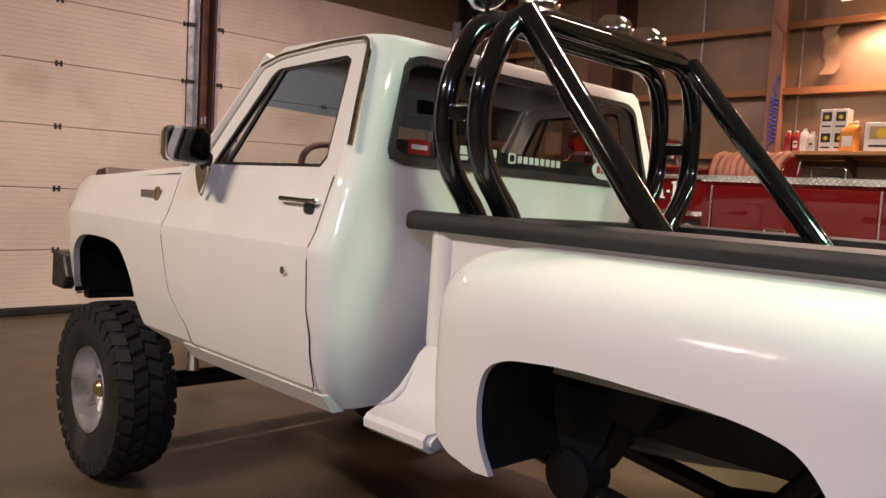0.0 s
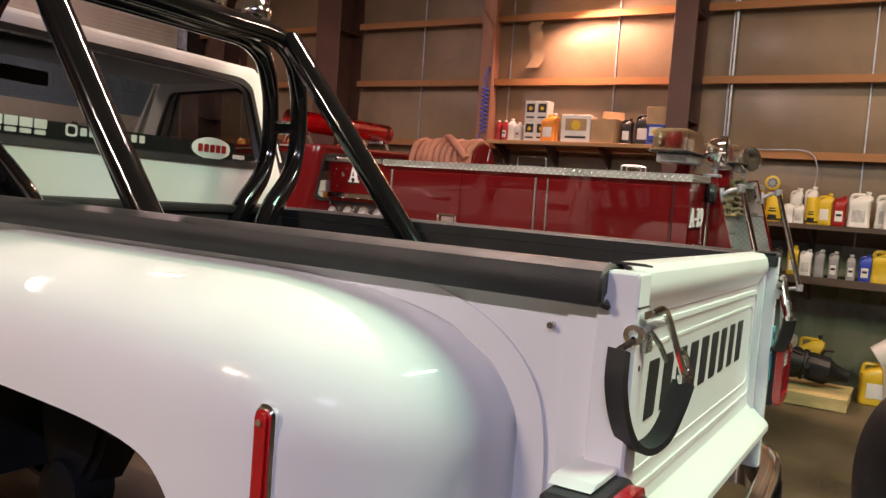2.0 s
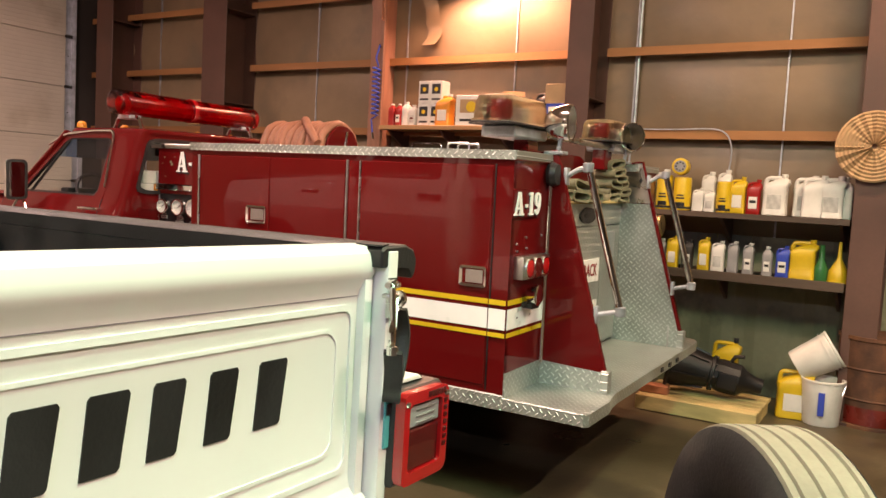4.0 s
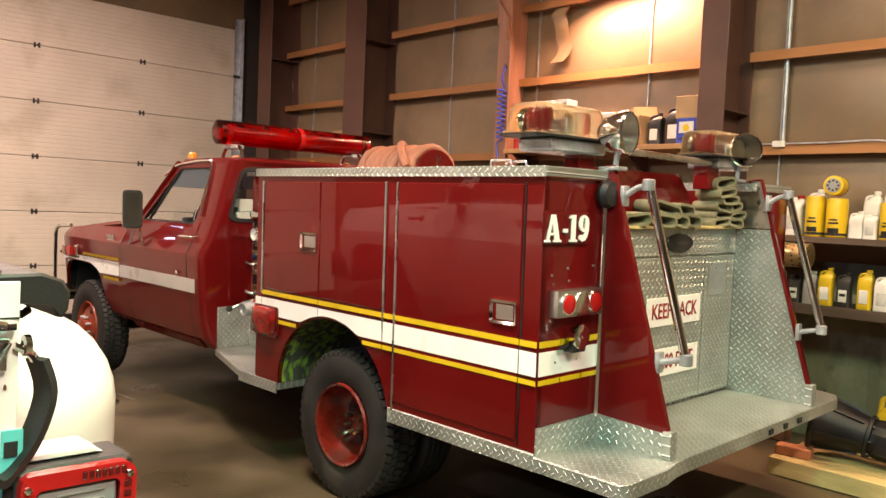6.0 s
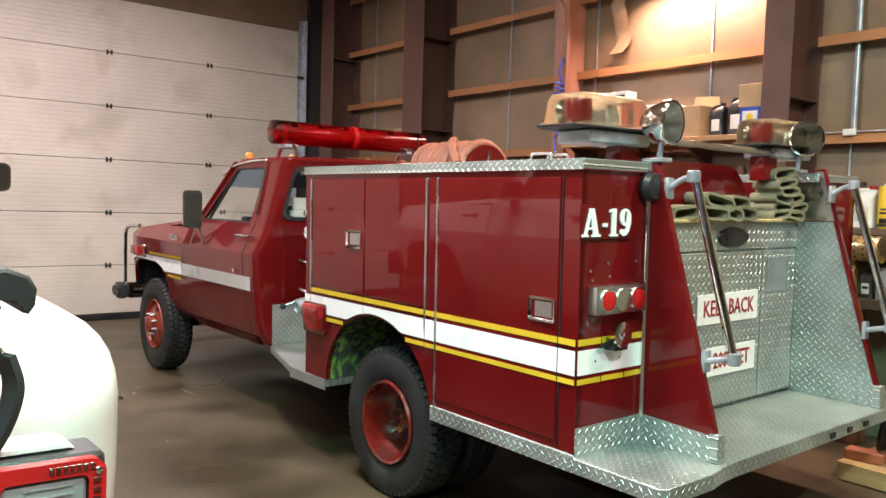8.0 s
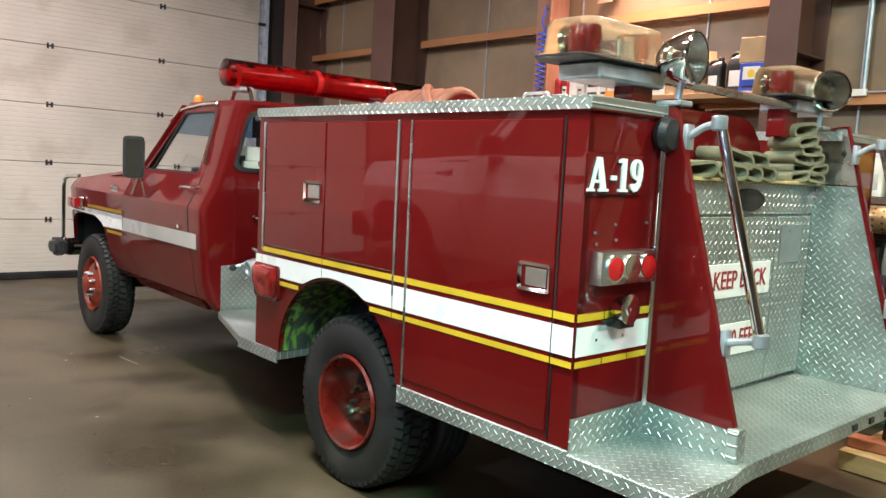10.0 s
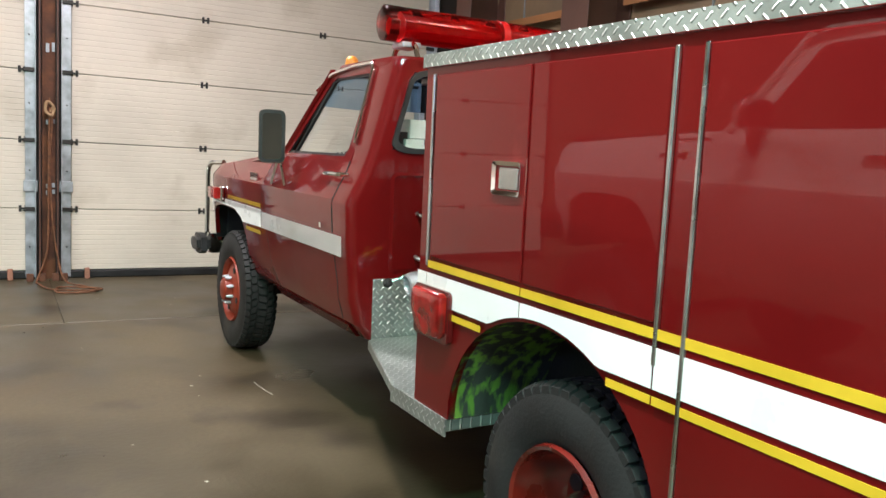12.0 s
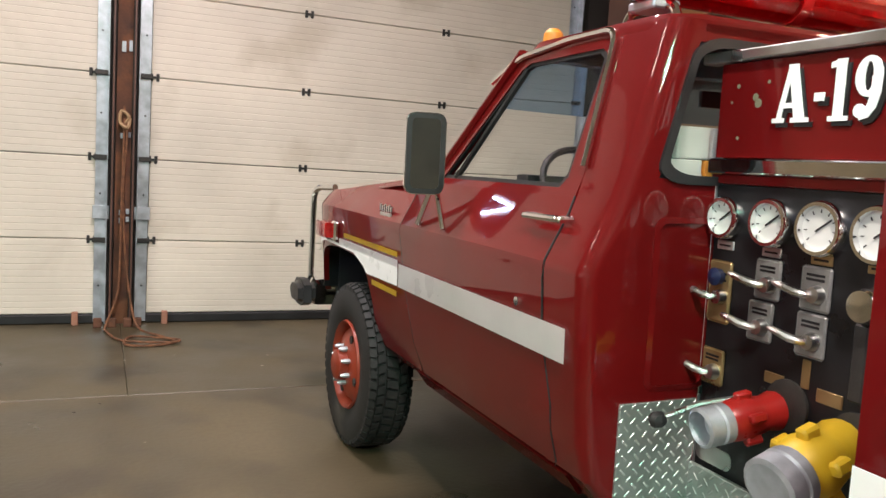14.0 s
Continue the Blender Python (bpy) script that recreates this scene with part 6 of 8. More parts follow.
    P("oval_rim", ring_panel([(x, 0.070, z) for x, z in ell(0.118, 0.040)], [(x, 0.070, z) for x, z in ell(0.111, 0.035)], (0, 0.003, 0)), M_iron, ov, "", 20)
    P("plate_mark", prism(rrect(-0.12, 0.02, 1.356, 1.382, 0.012, 3), "y", 0.070, 0.073), M_iron, ov, "plain raised maker mark", 0)
    for body, x0, x1, z0, z1 in (("KEEP BACK", -0.31, 0.19, 0.968, 1.108), ("200 FEET", -0.23, 0.185, 0.722, 0.858)):
        sg = P("sign", B(x0, x1, 0.080, 0.086, z0, z1, 0.002, 1), M_stripe, root, "white sign lettered " + body + " in red")
        bm = text_bm(body, 0.105, 0.001, 0.001)
        bm.transform(Matrix.Translation(((x0 + x1) / 2, 0.078, (z0 + z1) / 2)) @ R90 @ Matrix.Diagonal((0.80 if "K" in body else 0.75, 1, 1, 1)))
        P("lettering", bm, M_redpaint, sg, "red lettering", 0)
    plat = [(-1.206, 0.0), (-1.206, -0.395), (-1.185, -0.412), (-0.92, -0.412), (-0.82, -0.392), (-0.74, -0.385), (0.86, -0.375), (0.94, -0.34), (0.975, -0.25), (0.98, 0.0), (0.55, 0.0), (0.55, 0.10), (-0.77, 0.10), (-0.77, 0.0)]
    pf = P("rear_platform", prism(plat, "z", 0.540, 0.556, 0.003), DP_xy, root, "tread plate rear step platform")
    P("platform_side", B(-1.209, -1.200, -0.397, 0.0, 0.500, 0.5545, 0.002, 1), DP_yz, pf, "turned-down tread plate edge")
    rim_ = [(-1.205, -0.398), (-1.183, -0.4145), (-0.92, -0.4145), (-0.82, -0.3945), (-0.74, -0.3875), (0.86, -0.3775), (0.94, -0.343), (0.979, -0.25), (0.983, 0.0)]
    for (xa, ya), (xb, yb_) in zip(rim_, rim_[1:]):
        P("platform_edge", prism([(xa, ya), (xb, yb_), (xb, yb_ + 0.008), (xa, ya + 0.008)], "z", 0.498, 0.5545, 0.0), DP_xz if xb < 0.95 else DP_yz, pf)
    for i in range(3):
        P("marker_slot", B(0.02 + i * 0.16, 0.06 + i * 0.16, -0.3895, -0.379, 0.512, 0.536), M_black, pf)
    P("chassis_rail", B(-0.42, -0.34, 0.13, 5.6, 0.48, 0.66), M_chassis, root)
    P("chassis_rail", B(0.20, 0.28, 0.13, 5.6, 0.48, 0.66), M_chassis, root)
    P("tow_beam", B(-0.6, 0.5, 0.14, 0.26, 0.40, 0.50, 0.01, 1), M_chassis, root)
    P("under_body", B(-0.75, 0.65, 0.1, 2.0, 0.52, 0.60), M_chassis, root)

    # ---- hose bed: divider, folded hose, hand tools out of sight
    dv = [(-0.77, 1.45)] + [(-0.77, 1.71), (0.05, 1.71)] + arc(0.05, 1.50, 0.21, 88, 8, 8) + [(0.29, 1.45)]
    P("hose_bed_divider", prism(dv, "y", 0.200, 0.215, 0.004), M_red, root, "red divider with a rounded corner")
    rnd = random.Random(5)

    def fold(x, y, z, w, h, depth):
        """One flattened bight of canvas hose, its loop open to the rear."""
        a = arc(x + w / 2 - h / 2, z + h / 2, h / 2, -90, 90, 6) + arc(x - w / 2 + h / 2, z + h / 2, h / 2, 90, 270, 6)
        k = rnd.uniform(-0.25, 0.22)
        pts = [(px_, y - 0.25 * (px_ - x) + 0.02 * math.sin(9 * px_), pz + k * (px_ - x)) for px_, pz in a]
        return ribbon(pts + pts[:1], depth, 0.013, (0.1, 1, 0))

    for col in range(2):
        for row in range(5):
            x = 0.350 + col * 0.088 + rnd.uniform(-0.010, 0.010) + (0.022 if row % 2 else 0)
            P("folded_hose", fold(x, 0.13 + col * 0.02 + rnd.uniform(-0.04, 0.02), 1.453 + row * 0.039 + rnd.uniform(-0.003, 0.003), 0.092, 0.037, 0.15), M_hose, root, "folded olive canvas hose", 60)
    P("folded_hose", fold(0.35, 0.12, 1.652, 0.11, 0.048, 0.14), M_hose, root, "folded olive canvas hose", 60)
    for x, z, w in ((-0.26, 1.454, 0.13), (-0.13, 1.454, 0.12), (0.01, 1.454, 0.14), (-0.21, 1.506, 0.15), (-0.02, 1.504, 0.13), (-0.44, 1.454, 0.13), (-0.62, 1.454, 0.13)):
        P("folded_hose", fold(x, 0.13 + rnd.uniform(-0.03, 0.01), z, w, 0.050, 0.13), M_hose, root, "folded olive canvas hose", 60)

    # ---- lamps on the rear uprights
    bar = P("lamp_bar", tube([(-0.70, 0.10, 1.785), (0.50, 0.10, 1.775)], 0.016, 10), M_steel, root, "steel cross bar for the lamps")
    for x0, x1, zs, px_ in ((-1.19, -0.715, 1.812, -0.80), (0.17, 0.62, 1.815, 0.29)):
        cm = (x0 + x1) / 2
        up = P("beacon_post", B(px_ - 0.06, px_ + 0.06, 0.10, 0.18, 1.64, zs - 0.055, 0.004, 1), M_red, root, "red beacon upright")
        P("beacon_shelf", prism([(x0 - 0.035, 0.03), (x1 + 0.03, 0.03), (x1 + 0.03, 0.22), (x1 - 0.05, 0.28), (x0 + 0.05, 0.28), (x0 - 0.035, 0.22)], "z", zs - 0.008, zs, 0.002), M_black, up)
        P("beacon_base", B(x0 + 0.10, x1 - 0.01, 0.06, 0.24, zs - 0.064, zs - 0.009, 0.008, 1), M_galv, up)
        rows = []
        for e, z in ((0.0, zs + 0.002), (0.0, zs + 0.012), (0.012, zs + 0.014), (0.022, zs + 0.10), (0.035, zs + 0.122), (0.06, zs + 0.128)):
            rows.append([(x, y, z) for x, y in rrect(x0 + e, x1 - e, 0.04 + e * 0.6, 0.26 - e * 0.6, 0.045, 4)])
        d = P("beacon_cover", loft(rows, True, True), M_dome, up, "yellowed clear beacon cover", 30)
        d.visible_shadow = False
        P("cover_band", B(cm - 0.02, cm + 0.05, 0.09, 0.21, zs + 0.004, zs + 0.075, 0.004, 1), M_steel, up)
        for k, mt, nm in ((-0.115, M_darklens, "red_rotor"), (0.135, M_clearlens, "clear_rotor")):
            P(nm, lathe([(0.001, -0.05), (0.045, -0.045), (0.052, 0.0), (0.045, 0.045), (0.001, 0.05)], (cm + k, 0.15, zs + 0.062), "z", 14), mt, up, "beacon lamp in its housing")
            P("reflector", lathe([(0.05, 0.035), (0.040, 0.02), (0.02, 0.008), (0.001, 0.004)], (cm + k + 0.01, 0.19, zs + 0.062), "y", 14), M_chrome, up)
    for lx, ly, lz, aim in ((-0.78, -0.055, 1.838, 8), (0.47, 0.03, 1.852, -42)):
        tz = Matrix.Translation((lx, ly, lz)) @ Matrix.Rotation(radians(aim), 4, "Z")
        bowl = [(0.001, 0.105), (0.035, 0.098), (0.062, 0.07), (0.082, 0.02), (0.090, -0.01), (0.090, -0.03), (0.082, -0.036)]
        bm = lathe(bowl, (0, 0, 0), "y", 24, None, False, False)
        bm.transform(tz)
        sl = P("spot_lamp", bm, M_chrome, root, "round chrome spot lamp", 50)
        bm = lathe([(0.083, -0.034), (0.06, -0.042), (0.001, -0.048)], (0, 0, 0), "y", 24, None, False, False)
        bm.transform(tz)
        P("lens", bm, M_clearlens, sl, "ribbed clear lens", 50)
        bm = lathe([(0.080, -0.030), (0.06, 0.03), (0.03, 0.06), (0.001, 0.066)], (0, 0, 0), "y", 20, None, False, False)
        bm.transform(tz)
        P("reflector", bm, M_alu, sl, "", 50)
        P("lamp_stem", tube([(lx, ly + 0.02, lz - 0.08), (lx, ly + 0.03, 1.69)], 0.012, 8), M_galv, sl)
        P("lamp_foot", B(lx - 0.035, lx + 0.035, ly - 0.01, ly + 0.09, 1.682, 1.70, 0.004, 1), M_galv, sl)
    for hx in (-1.0, -0.9):
        P("cap_handle", tube(rounded([(hx, 0.35, 1.68), (hx, 0.35, 1.72), (hx, 0.47, 1.72), (hx, 0.47, 1.68)], 0.015), 0.006, 6), M_steel, root)

    # ---- hose reel on the deck
    rc = Vector((0.15, 2.36, 1.70))
    for dy in (-0.31, 0.31):
        P("reel_flange", lathe([(0.06, -0.012), (0.180, -0.010), (0.185, 0.0), (0.180, 0.010), (0.06, 0.012)], (rc.x, rc.y + dy, rc.z), "y", 28), M_red, root, "red reel flange")
    for layer in range(2):
        for i in range(10):
            y = rc.y - 0.27 + i * 0.060
            r = 0.14 + layer * 0.046 + rnd.uniform(-0.008, 0.014)
            pts = [(rc.x + r * math.cos(2 * math.pi * k / 20), y + rnd.uniform(-0.010, 0.010), rc.z + r * math.sin(2 * math.pi * k / 20)) for k in range(21)]
            P("hose_turn", tube(pts, 0.030, 8), M_reelhose, root, "wound brown rubber hose", 60)
    pts = [(rc.x + 0.235 * math.cos(3.0 - 2.4 * t), rc.y - 0.28 + 0.54 * t, rc.z + 0.205 * math.sin(3.0 - 2.4 * t) + 0.02) for t in [i / 10 for i in range(11)]]
    P("hose_turn", tube(pts, 0.030, 8), M_reelhose, root, "wound brown rubber hose", 60)
    P("reel_stand", B(rc.x - 0.05, rc.x + 0.05, rc.y - 0.33, rc.y + 0.33, 1.64, 1.70, 0.01, 1), M_red, root)
    P("reel_handle", tube([(rc.x, rc.y - 0.33, 1.70), (rc.x - 0.05, rc.y - 0.38, 1.74), (rc.x - 0.05, rc.y - 0.39, 1.84)], 0.010, 8), M_chrome, root)

    # ---- light bar and clearance lamps on the cab roof
    lb = P("light_bar", tube([(-0.80, 3.33, 1.975), (-0.79, 3.33, 1.975), (-0.12, 3.33, 1.968), (0.54, 3.33, 1.960), (0.55, 3.33, 1.960)], [0.070, 0.088, 0.088, 0.088, 0.070], 16), M_redglass, root, "long red rotating light bar", 60)
    P("bar_core", tube([(-0.70, 3.33, 1.965), (0.46, 3.33, 1.955)], 0.055, 10), M_redplastic, lb)
    for i in range(6):
        P("rotor", lathe([(0.001, -0.035), (0.05, -0.03), (0.055, 0.02), (0.001, 0.04)], (-0.62 + i * 0.21, 3.33, 1.975), "y", 12), M_chrome, lb)
    P("centre_band", tube([(-0.14, 3.33, 1.968), (-0.10, 3.33, 1.968)], 0.092, 16), M_redplastic, lb)
    for fx in (-0.66, 0.42):
        ft = P("bar_foot", tube(rounded([(fx, 3.20, 1.79), (fx, 3.24, 1.875), (fx, 3.45, 1.875), (fx, 3.50, 1.79)], 0.03), 0.014, 8), M_chrome, lb, "chrome bar foot")
        P("foot_block", B(fx - 0.05, fx + 0.05, 3.27, 3.40, 1.86, 1.89, 0.006, 1), M_galv, lb)
    for cx in (-0.82, -0.46, 0.24, 0.60):
        P("clearance_lamp", lathe([(0.035, 0.0), (0.032, 0.03), (0.018, 0.045), (0.001, 0.048)], (cx, 3.65, 1.788), "z", 14), M_orange, root, "amber clearance lamp")

    # ---- pump panel between cab and body
    px = -0.715
    Q = lambda name, bm, mat, parent=root, label="", angle=35: part(name, bm, mat, parent, label, angle, L @ Matrix.Translation((0, -0.026, 0)))
    Q("pump_house", B(px + 0.006, 0.55, 2.03, 2.955, 0.50, 1.66), M_red, root)
    pp = Q("pump_panel", B(px - 0.004, px + 0.006, 2.03, 2.955, 0.56, 1.352, 0.002, 1), M_panel, root, "black pump control panel with gauges and valves")
    Q("panel_edge", B(px - 0.012, px + 0.004, 2.955, 2.972, 0.50, 1.356, 0.002, 1), M_alu, pp)
    Q("panel_head", B(px - 0.012, px + 0.004, 2.03, 2.972, 1.354, 1.378, 0.002, 1), M_red, root)
    Q("bright_band", B(px - 0.03, px + 0.006, 2.02, 2.972, 1.380, 1.418, 0.004, 1), M_chrome, root, "polished band over the panel")
    Q("top_band", B(px - 0.03, px + 0.02, 2.02, 3.02, 1.662, 1.690, 0.004, 1), M_steel, root)
    bdp = Q("number_board", B(px - 0.012, px + 0.004, 2.03, 2.965, 1.420, 1.660, 0.002, 1), M_red, root, "red board lettered A-19 in white")
    for yy, zz, rr in ((2.90, 1.60, 0.006), (2.89, 1.47, 0.005), (2.84, 1.57, 0.010), (2.83, 1.555, 0.012), (2.80, 1.605, 0.005), (2.92, 1.56, 0.004)):
        Q("paint_chip", lathe([(rr, -0.0015), (rr * 0.8, -0.002), (0.001, -0.002)], (px - 0.012, yy, zz), "x", 7), M_hose, bdp, "", 0)
    Rx = Matrix.Rotation(radians(-90), 4, "Z") @ R90
    for dx, dy, dz, mt, nm in ((-0.018, 0.0, 0.0, M_stripe, "lettering"), (-0.015, -0.010, -0.010, M_black, "lettering_shadow")):
        bm = slab_a19(0.135, 0.158, 0.002)
        bm.transform(Matrix.Translation((px + dx, 2.63 + dy, 1.572 + dz)) @ Rx)
        Q(nm, bm, mt, bdp, "A-19 lettering", 0)
    for i, (gy, gr) in enumerate(((2.905, 0.055), (2.750, 0.060), (2.603, 0.064), (2.455, 0.064), (2.30, 0.055), (2.16, 0.055))):
        ga = Q("gauge", lathe([(gr, 0.0), (gr, -0.026), (gr - 0.004, -0.032), (gr - 0.012, -0.032), (gr - 0.014, -0.016), (0.001, -0.016)], (px - 0.004, gy, 1.266), "x", 28), M_chrome, pp, "round chrome-rimmed pressure gauge")
        Q("dial", lathe([(gr - 0.013, -0.0175), (0.001, -0.0180)], (px - 0.004, gy, 1.266), "x", 28), M_dial, ga, "white dial")
        for k in range(9):
            bm = B(-0.0006, 0.0006, -0.0012, 0.0012, gr * 0.55, gr * 0.68)
            bm.transform(Matrix.Translation((px - 0.0226, gy, 1.266)) @ Matrix.Rotation(radians(-130 + k * 32.5), 4, "X"))
            Q("dial_mark", bm, M_black, ga, "", 0)
        bm = B(-0.001, 0.001, -0.002, 0.002, -0.012, gr * 0.6)
        bm.transform(Matrix.Translation((px - 0.025, gy, 1.266)) @ Matrix.Rotation(radians(55), 4, "X"))
        Q("needle", bm, M_black, ga, "", 0)
        Q("brass_tag", B(px - 0.008, px - 0.003, gy - 0.030, gy + 0.030, 1.183, 1.207, 0.002, 1), M_brass if i > 1 else M_alu, pp, "small engraved tag")
        Q("tag_bar", B(px - 0.009, px - 0.008, gy - 0.020, gy + 0.020, 1.192, 1.197), M_panel, pp, "", 0)
    for gy, gz, w, h in ((2.910, 1.072, 0.040, 0.082), (2.752, 1.128, 0.040, 0.050), (2.610, 1.128, 0.042, 0.052), (2.765, 1.022, 0.040, 0.050), (2.612, 1.020, 0.042, 0.052), (2.912, 0.872, 0.040, 0.048)):
        vp = Q("valve_plate", B(px - 0.012, px - 0.003, gy - w, gy + w, gz - h, gz + h, 0.006, 1), M_dullplate if gy < 2.9 else M_brass, pp, "metal valve plate")
        Q("valve_lever", tube([(px - 0.012, gy - 0.01, gz - 0.012), (px - 0.040, gy + 0.0, gz - 0.012), (px - 0.052, gy + 0.02, gz - 0.008), (px - 0.062, gy + 0.062, gz + 0.004), (px - 0.064, gy + 0.074, gz + 0.006)], [0.009, 0.009, 0.011, 0.008, 0.005], 8), M_steel, pp, "chrome valve lever")
        Q("valve_boss", lathe([(0.022, 0.0), (0.018, -0.02), (0.001, -0.022)], (px - 0.012, gy - 0.01, gz - 0.012), "x", 12), M_steel, pp)
        for k in (0.55, 0.35):
            Q("plate_mark", B(px - 0.0130, px - 0.0120, gy - w * 0.6, gy + w * 0.6, gz + h * k, gz + h * k + 0.006), M_panel, pp, "", 0)
    for gy, gz, a, b in ((2.707, 0.893, 0.030, 0.014), (2.616, 0.928, 0.012, 0.034), (2.547, 0.890, 0.035, 0.016)):
        Q("brass_tag", B(px - 0.008, px - 0.003, gy - a, gy + a, gz - b, gz + b, 0.002, 1), M_brass, pp, "small engraved tag")
    Q("end_plate", B(px - 0.014, px - 0.003, 2.46, 2.50, 0.90, 1.075, 0.006, 1), M_iron, pp)
    Q("knob", lathe([(0.036, 0), (0.040, -0.02), (0.034, -0.04), (0.001, -0.042)], (px - 0.004, 2.465, 1.115), "x", 20), M_chrome, pp)
    Q("blue_knob", lathe([(0.02, 0), (0.024, -0.02), (0.001, -0.03)], (px - 0.012, 2.910, 1.112), "x", 12), M_darkblue, pp)
    for gy, gz, mt, cap, lab in ((2.690, 0.822, M_redpaint, M_brass, "red hose outlet with open coupling"), (2.500, 0.800, M_yellow, M_galv, "yellow hose outlet with capped coupling")):
        body = lathe([(0.055, 0.0), (0.06, -0.02), (0.052, -0.05), (0.058, -0.08), (0.066, -0.12), (0.060, -0.16), (0.050, -0.18)], (0, 0, 0), "x", 20)
        M2 = Matrix.Translation((px, gy, gz)) @ Matrix.Rotation(radians(-5 if cap is M_brass else 4), 4, "Z") @ Matrix.Rotation(radians(-9 if cap is M_brass else -16), 4, "Y") @ (Matrix.Diagonal((0.88, 0.80, 0.80, 1)) if cap is M_brass else Matrix.Diagonal((0.95, 1.12, 1.12, 1)))
        body.transform(M2)
        o = Q("outlet", body, mt, root, lab)
        r = lathe([(0.052, -0.17), (0.060, -0.175), (0.061, -0.20), (0.055, -0.205), (0.060, -0.21), (0.060, -0.25), (0.050, -0.255), (0.044, -0.21 if cap is M_brass else -0.252), (0.001, -0.20 if cap is M_brass else -0.252)], (0, 0, 0), "x", 20)
        r.transform(M2)
        Q("coupling", r, M_galv, o, "worn metal coupling")
        lv = tube([(-0.10, 0.03, 0.05), (-0.20, 0.075, 0.04), (-0.30, 0.105, 0.01)] if cap is M_brass else [(-0.07, 0.0, -0.05), (-0.12, -0.02, -0.075), (-0.10, 0.14, -0.10)], 0.010, 8)
        lv.transform(M2)
        Q("handle", lv, M_steel, o)
        kb = lathe([(0.001, -0.026), (0.02, -0.018), (0.027, 0.0), (0.02, 0.018), (0.001, 0.026)], (-0.315, 0.112, 0.005) if cap is M_brass else (-0.10, 0.15, -0.105), "y", 12)
        kb.transform(M2)
        Q("ball_knob", kb, M_black, o, "black ball knob")
        fl = lathe([(0.062, 0.0), (0.062, -0.012), (0.05, -0.014)], (px, gy - 0.03, gz + 0.02), "x", 20)
        Q("flange", fl, M_iron, o)
        for k in range(5):
            a = 2 * math.pi * k / 5
            lg = B(-0.14, -0.09, -0.014, 0.014, 0.05, 0.082, 0.006, 1)
            lg.transform(M2 @ Matrix.Rotation(a, 4, "X"))
            Q("lug", lg, mt, o)
    Q("maker_script", prism(rrect(2.82, 2.95, 0.61, 0.66, 0.020, 4), "x", px - 0.006, px - 0.004), M_steel, pp, "metal oval maker plate", 0)
    brd = [(-1.01, 2.90), (-1.2, 2.25), (-1.2, 1.84), (-0.71, 1.84), (-0.71, 2.922), (-0.97, 2.922)]
    rb = P("running_board", prism(brd, "z", 0.455, 0.500, 0.005), DP_xy, root, "tread plate running board")
    P("board_skirt", prism([(1.84, 0.44), (2.25, 0.44), (2.25, 0.50), (1.84, 0.50)], "x", -1.206, -1.200), DP_yz, rb)
    P("end_guard", B(-0.985, -0.735, 2.920, 2.928, 0.49, 0.775, 0.002, 1), DP_xz, rb, "tread plate end guard")
    P("board_kick", B(-0.745, -0.731, 2.05, 2.93, 0.50, 0.60, 0.002, 1), DP_yz, rb)

    for s in (-1, 1):
        o = [(CX + s * x, 2.928, z) for x, z in rrect(0.60, 0.80, 0.80, 1.26, 0.03, 4)]
        q = [(CX + s * x, 2.924, z) for x, z in rrect(0.615, 0.785, 0.815, 1.245, 0.022, 4)]
        P("rear_pressing", ring_panel(o, q, (0, 0.010, 0)), M_red, root, "pressed panel in the cab back", 15)
    # ---- cab stripes, badges, mirror, bumper
    xs = lambda z: lerp_table([(0.7, 0.995), (1.10, 1.005), (1.175, 0.975), (1.30, 0.925)], z)
    for s in (-1, 1):
        X = lambda z, e=0.004: CX + s * (xs(z) + e)
        def band(name, y0, y1_, za, zb_, mat, label):
            bm = bmesh.new()
            rows = []
            n = 6
            for i in range(n + 1):
                y = y0 + (y1_ - y0) * i / n
                f = 0.05 * max(0, (y - 5.37) / 0.25) ** 2
                rows.append([(X(za) - s * f, y, za), (X(zb_) - s * f, y, zb_)])
            loft(rows, bm=bm)
            r = bmesh.ops.solidify(bm, geom=bm.faces, thickness=0.002)
            return P(name, bm, mat, root, label, 0)
        band("stripe", 3.0, 4.245, 0.868, 0.962, M_stripe, "white reflective stripe")
        band("stripe", 4.255, 5.10, 0.945, 0.975, M_stripe, "white reflective stripe")
        band("pinstripe", 4.26, 5.02, 0.985, 1.008, M_yellow, "yellow pinstripe")
        band("pinstripe", 4.26, 4.58, 0.825, 0.848, M_yellow, "yellow pinstripe")
        wedge = [(4.255, 0.868), (4.255, 0.946), (5.60, 0.946), (5.60, 0.85), (5.53, 0.86), (5.46, 0.92), (5.36, 0.935), (4.86, 0.930), (4.70, 0.885), (4.66, 0.86)]
        P("stripe", sheet(wedge, lambda y, z: xs(z) + 0.004 - 0.05 * max(0, (y - 5.37) / 0.25) ** 2, (), (5.4, 5.5), 0.0, s), M_stripe, root, "white reflective stripe", 0).location.x = CX
        mk = P("side_lamp", B(*sorted((X(1.0, 0.0), X(1.0, 0.06))), 5.17, 5.36, 0.965, 1.045, 0.015, 2), M_sidelens, root, "red warning lamp on the fender")
        P("lamp_bezel", B(*sorted((X(1.0, 0.0), X(1.0, 0.03))), 5.10, 5.17, 0.955, 1.055, 0.01, 1), M_chrome, mk)
        bd = P("fender_badge", B(*sorted((X(1.15, 0.0), X(1.15, 0.006))), 4.40, 4.54, 1.128, 1.150, 0.003, 1), M_steel, root, "chrome script badge as plain bars")
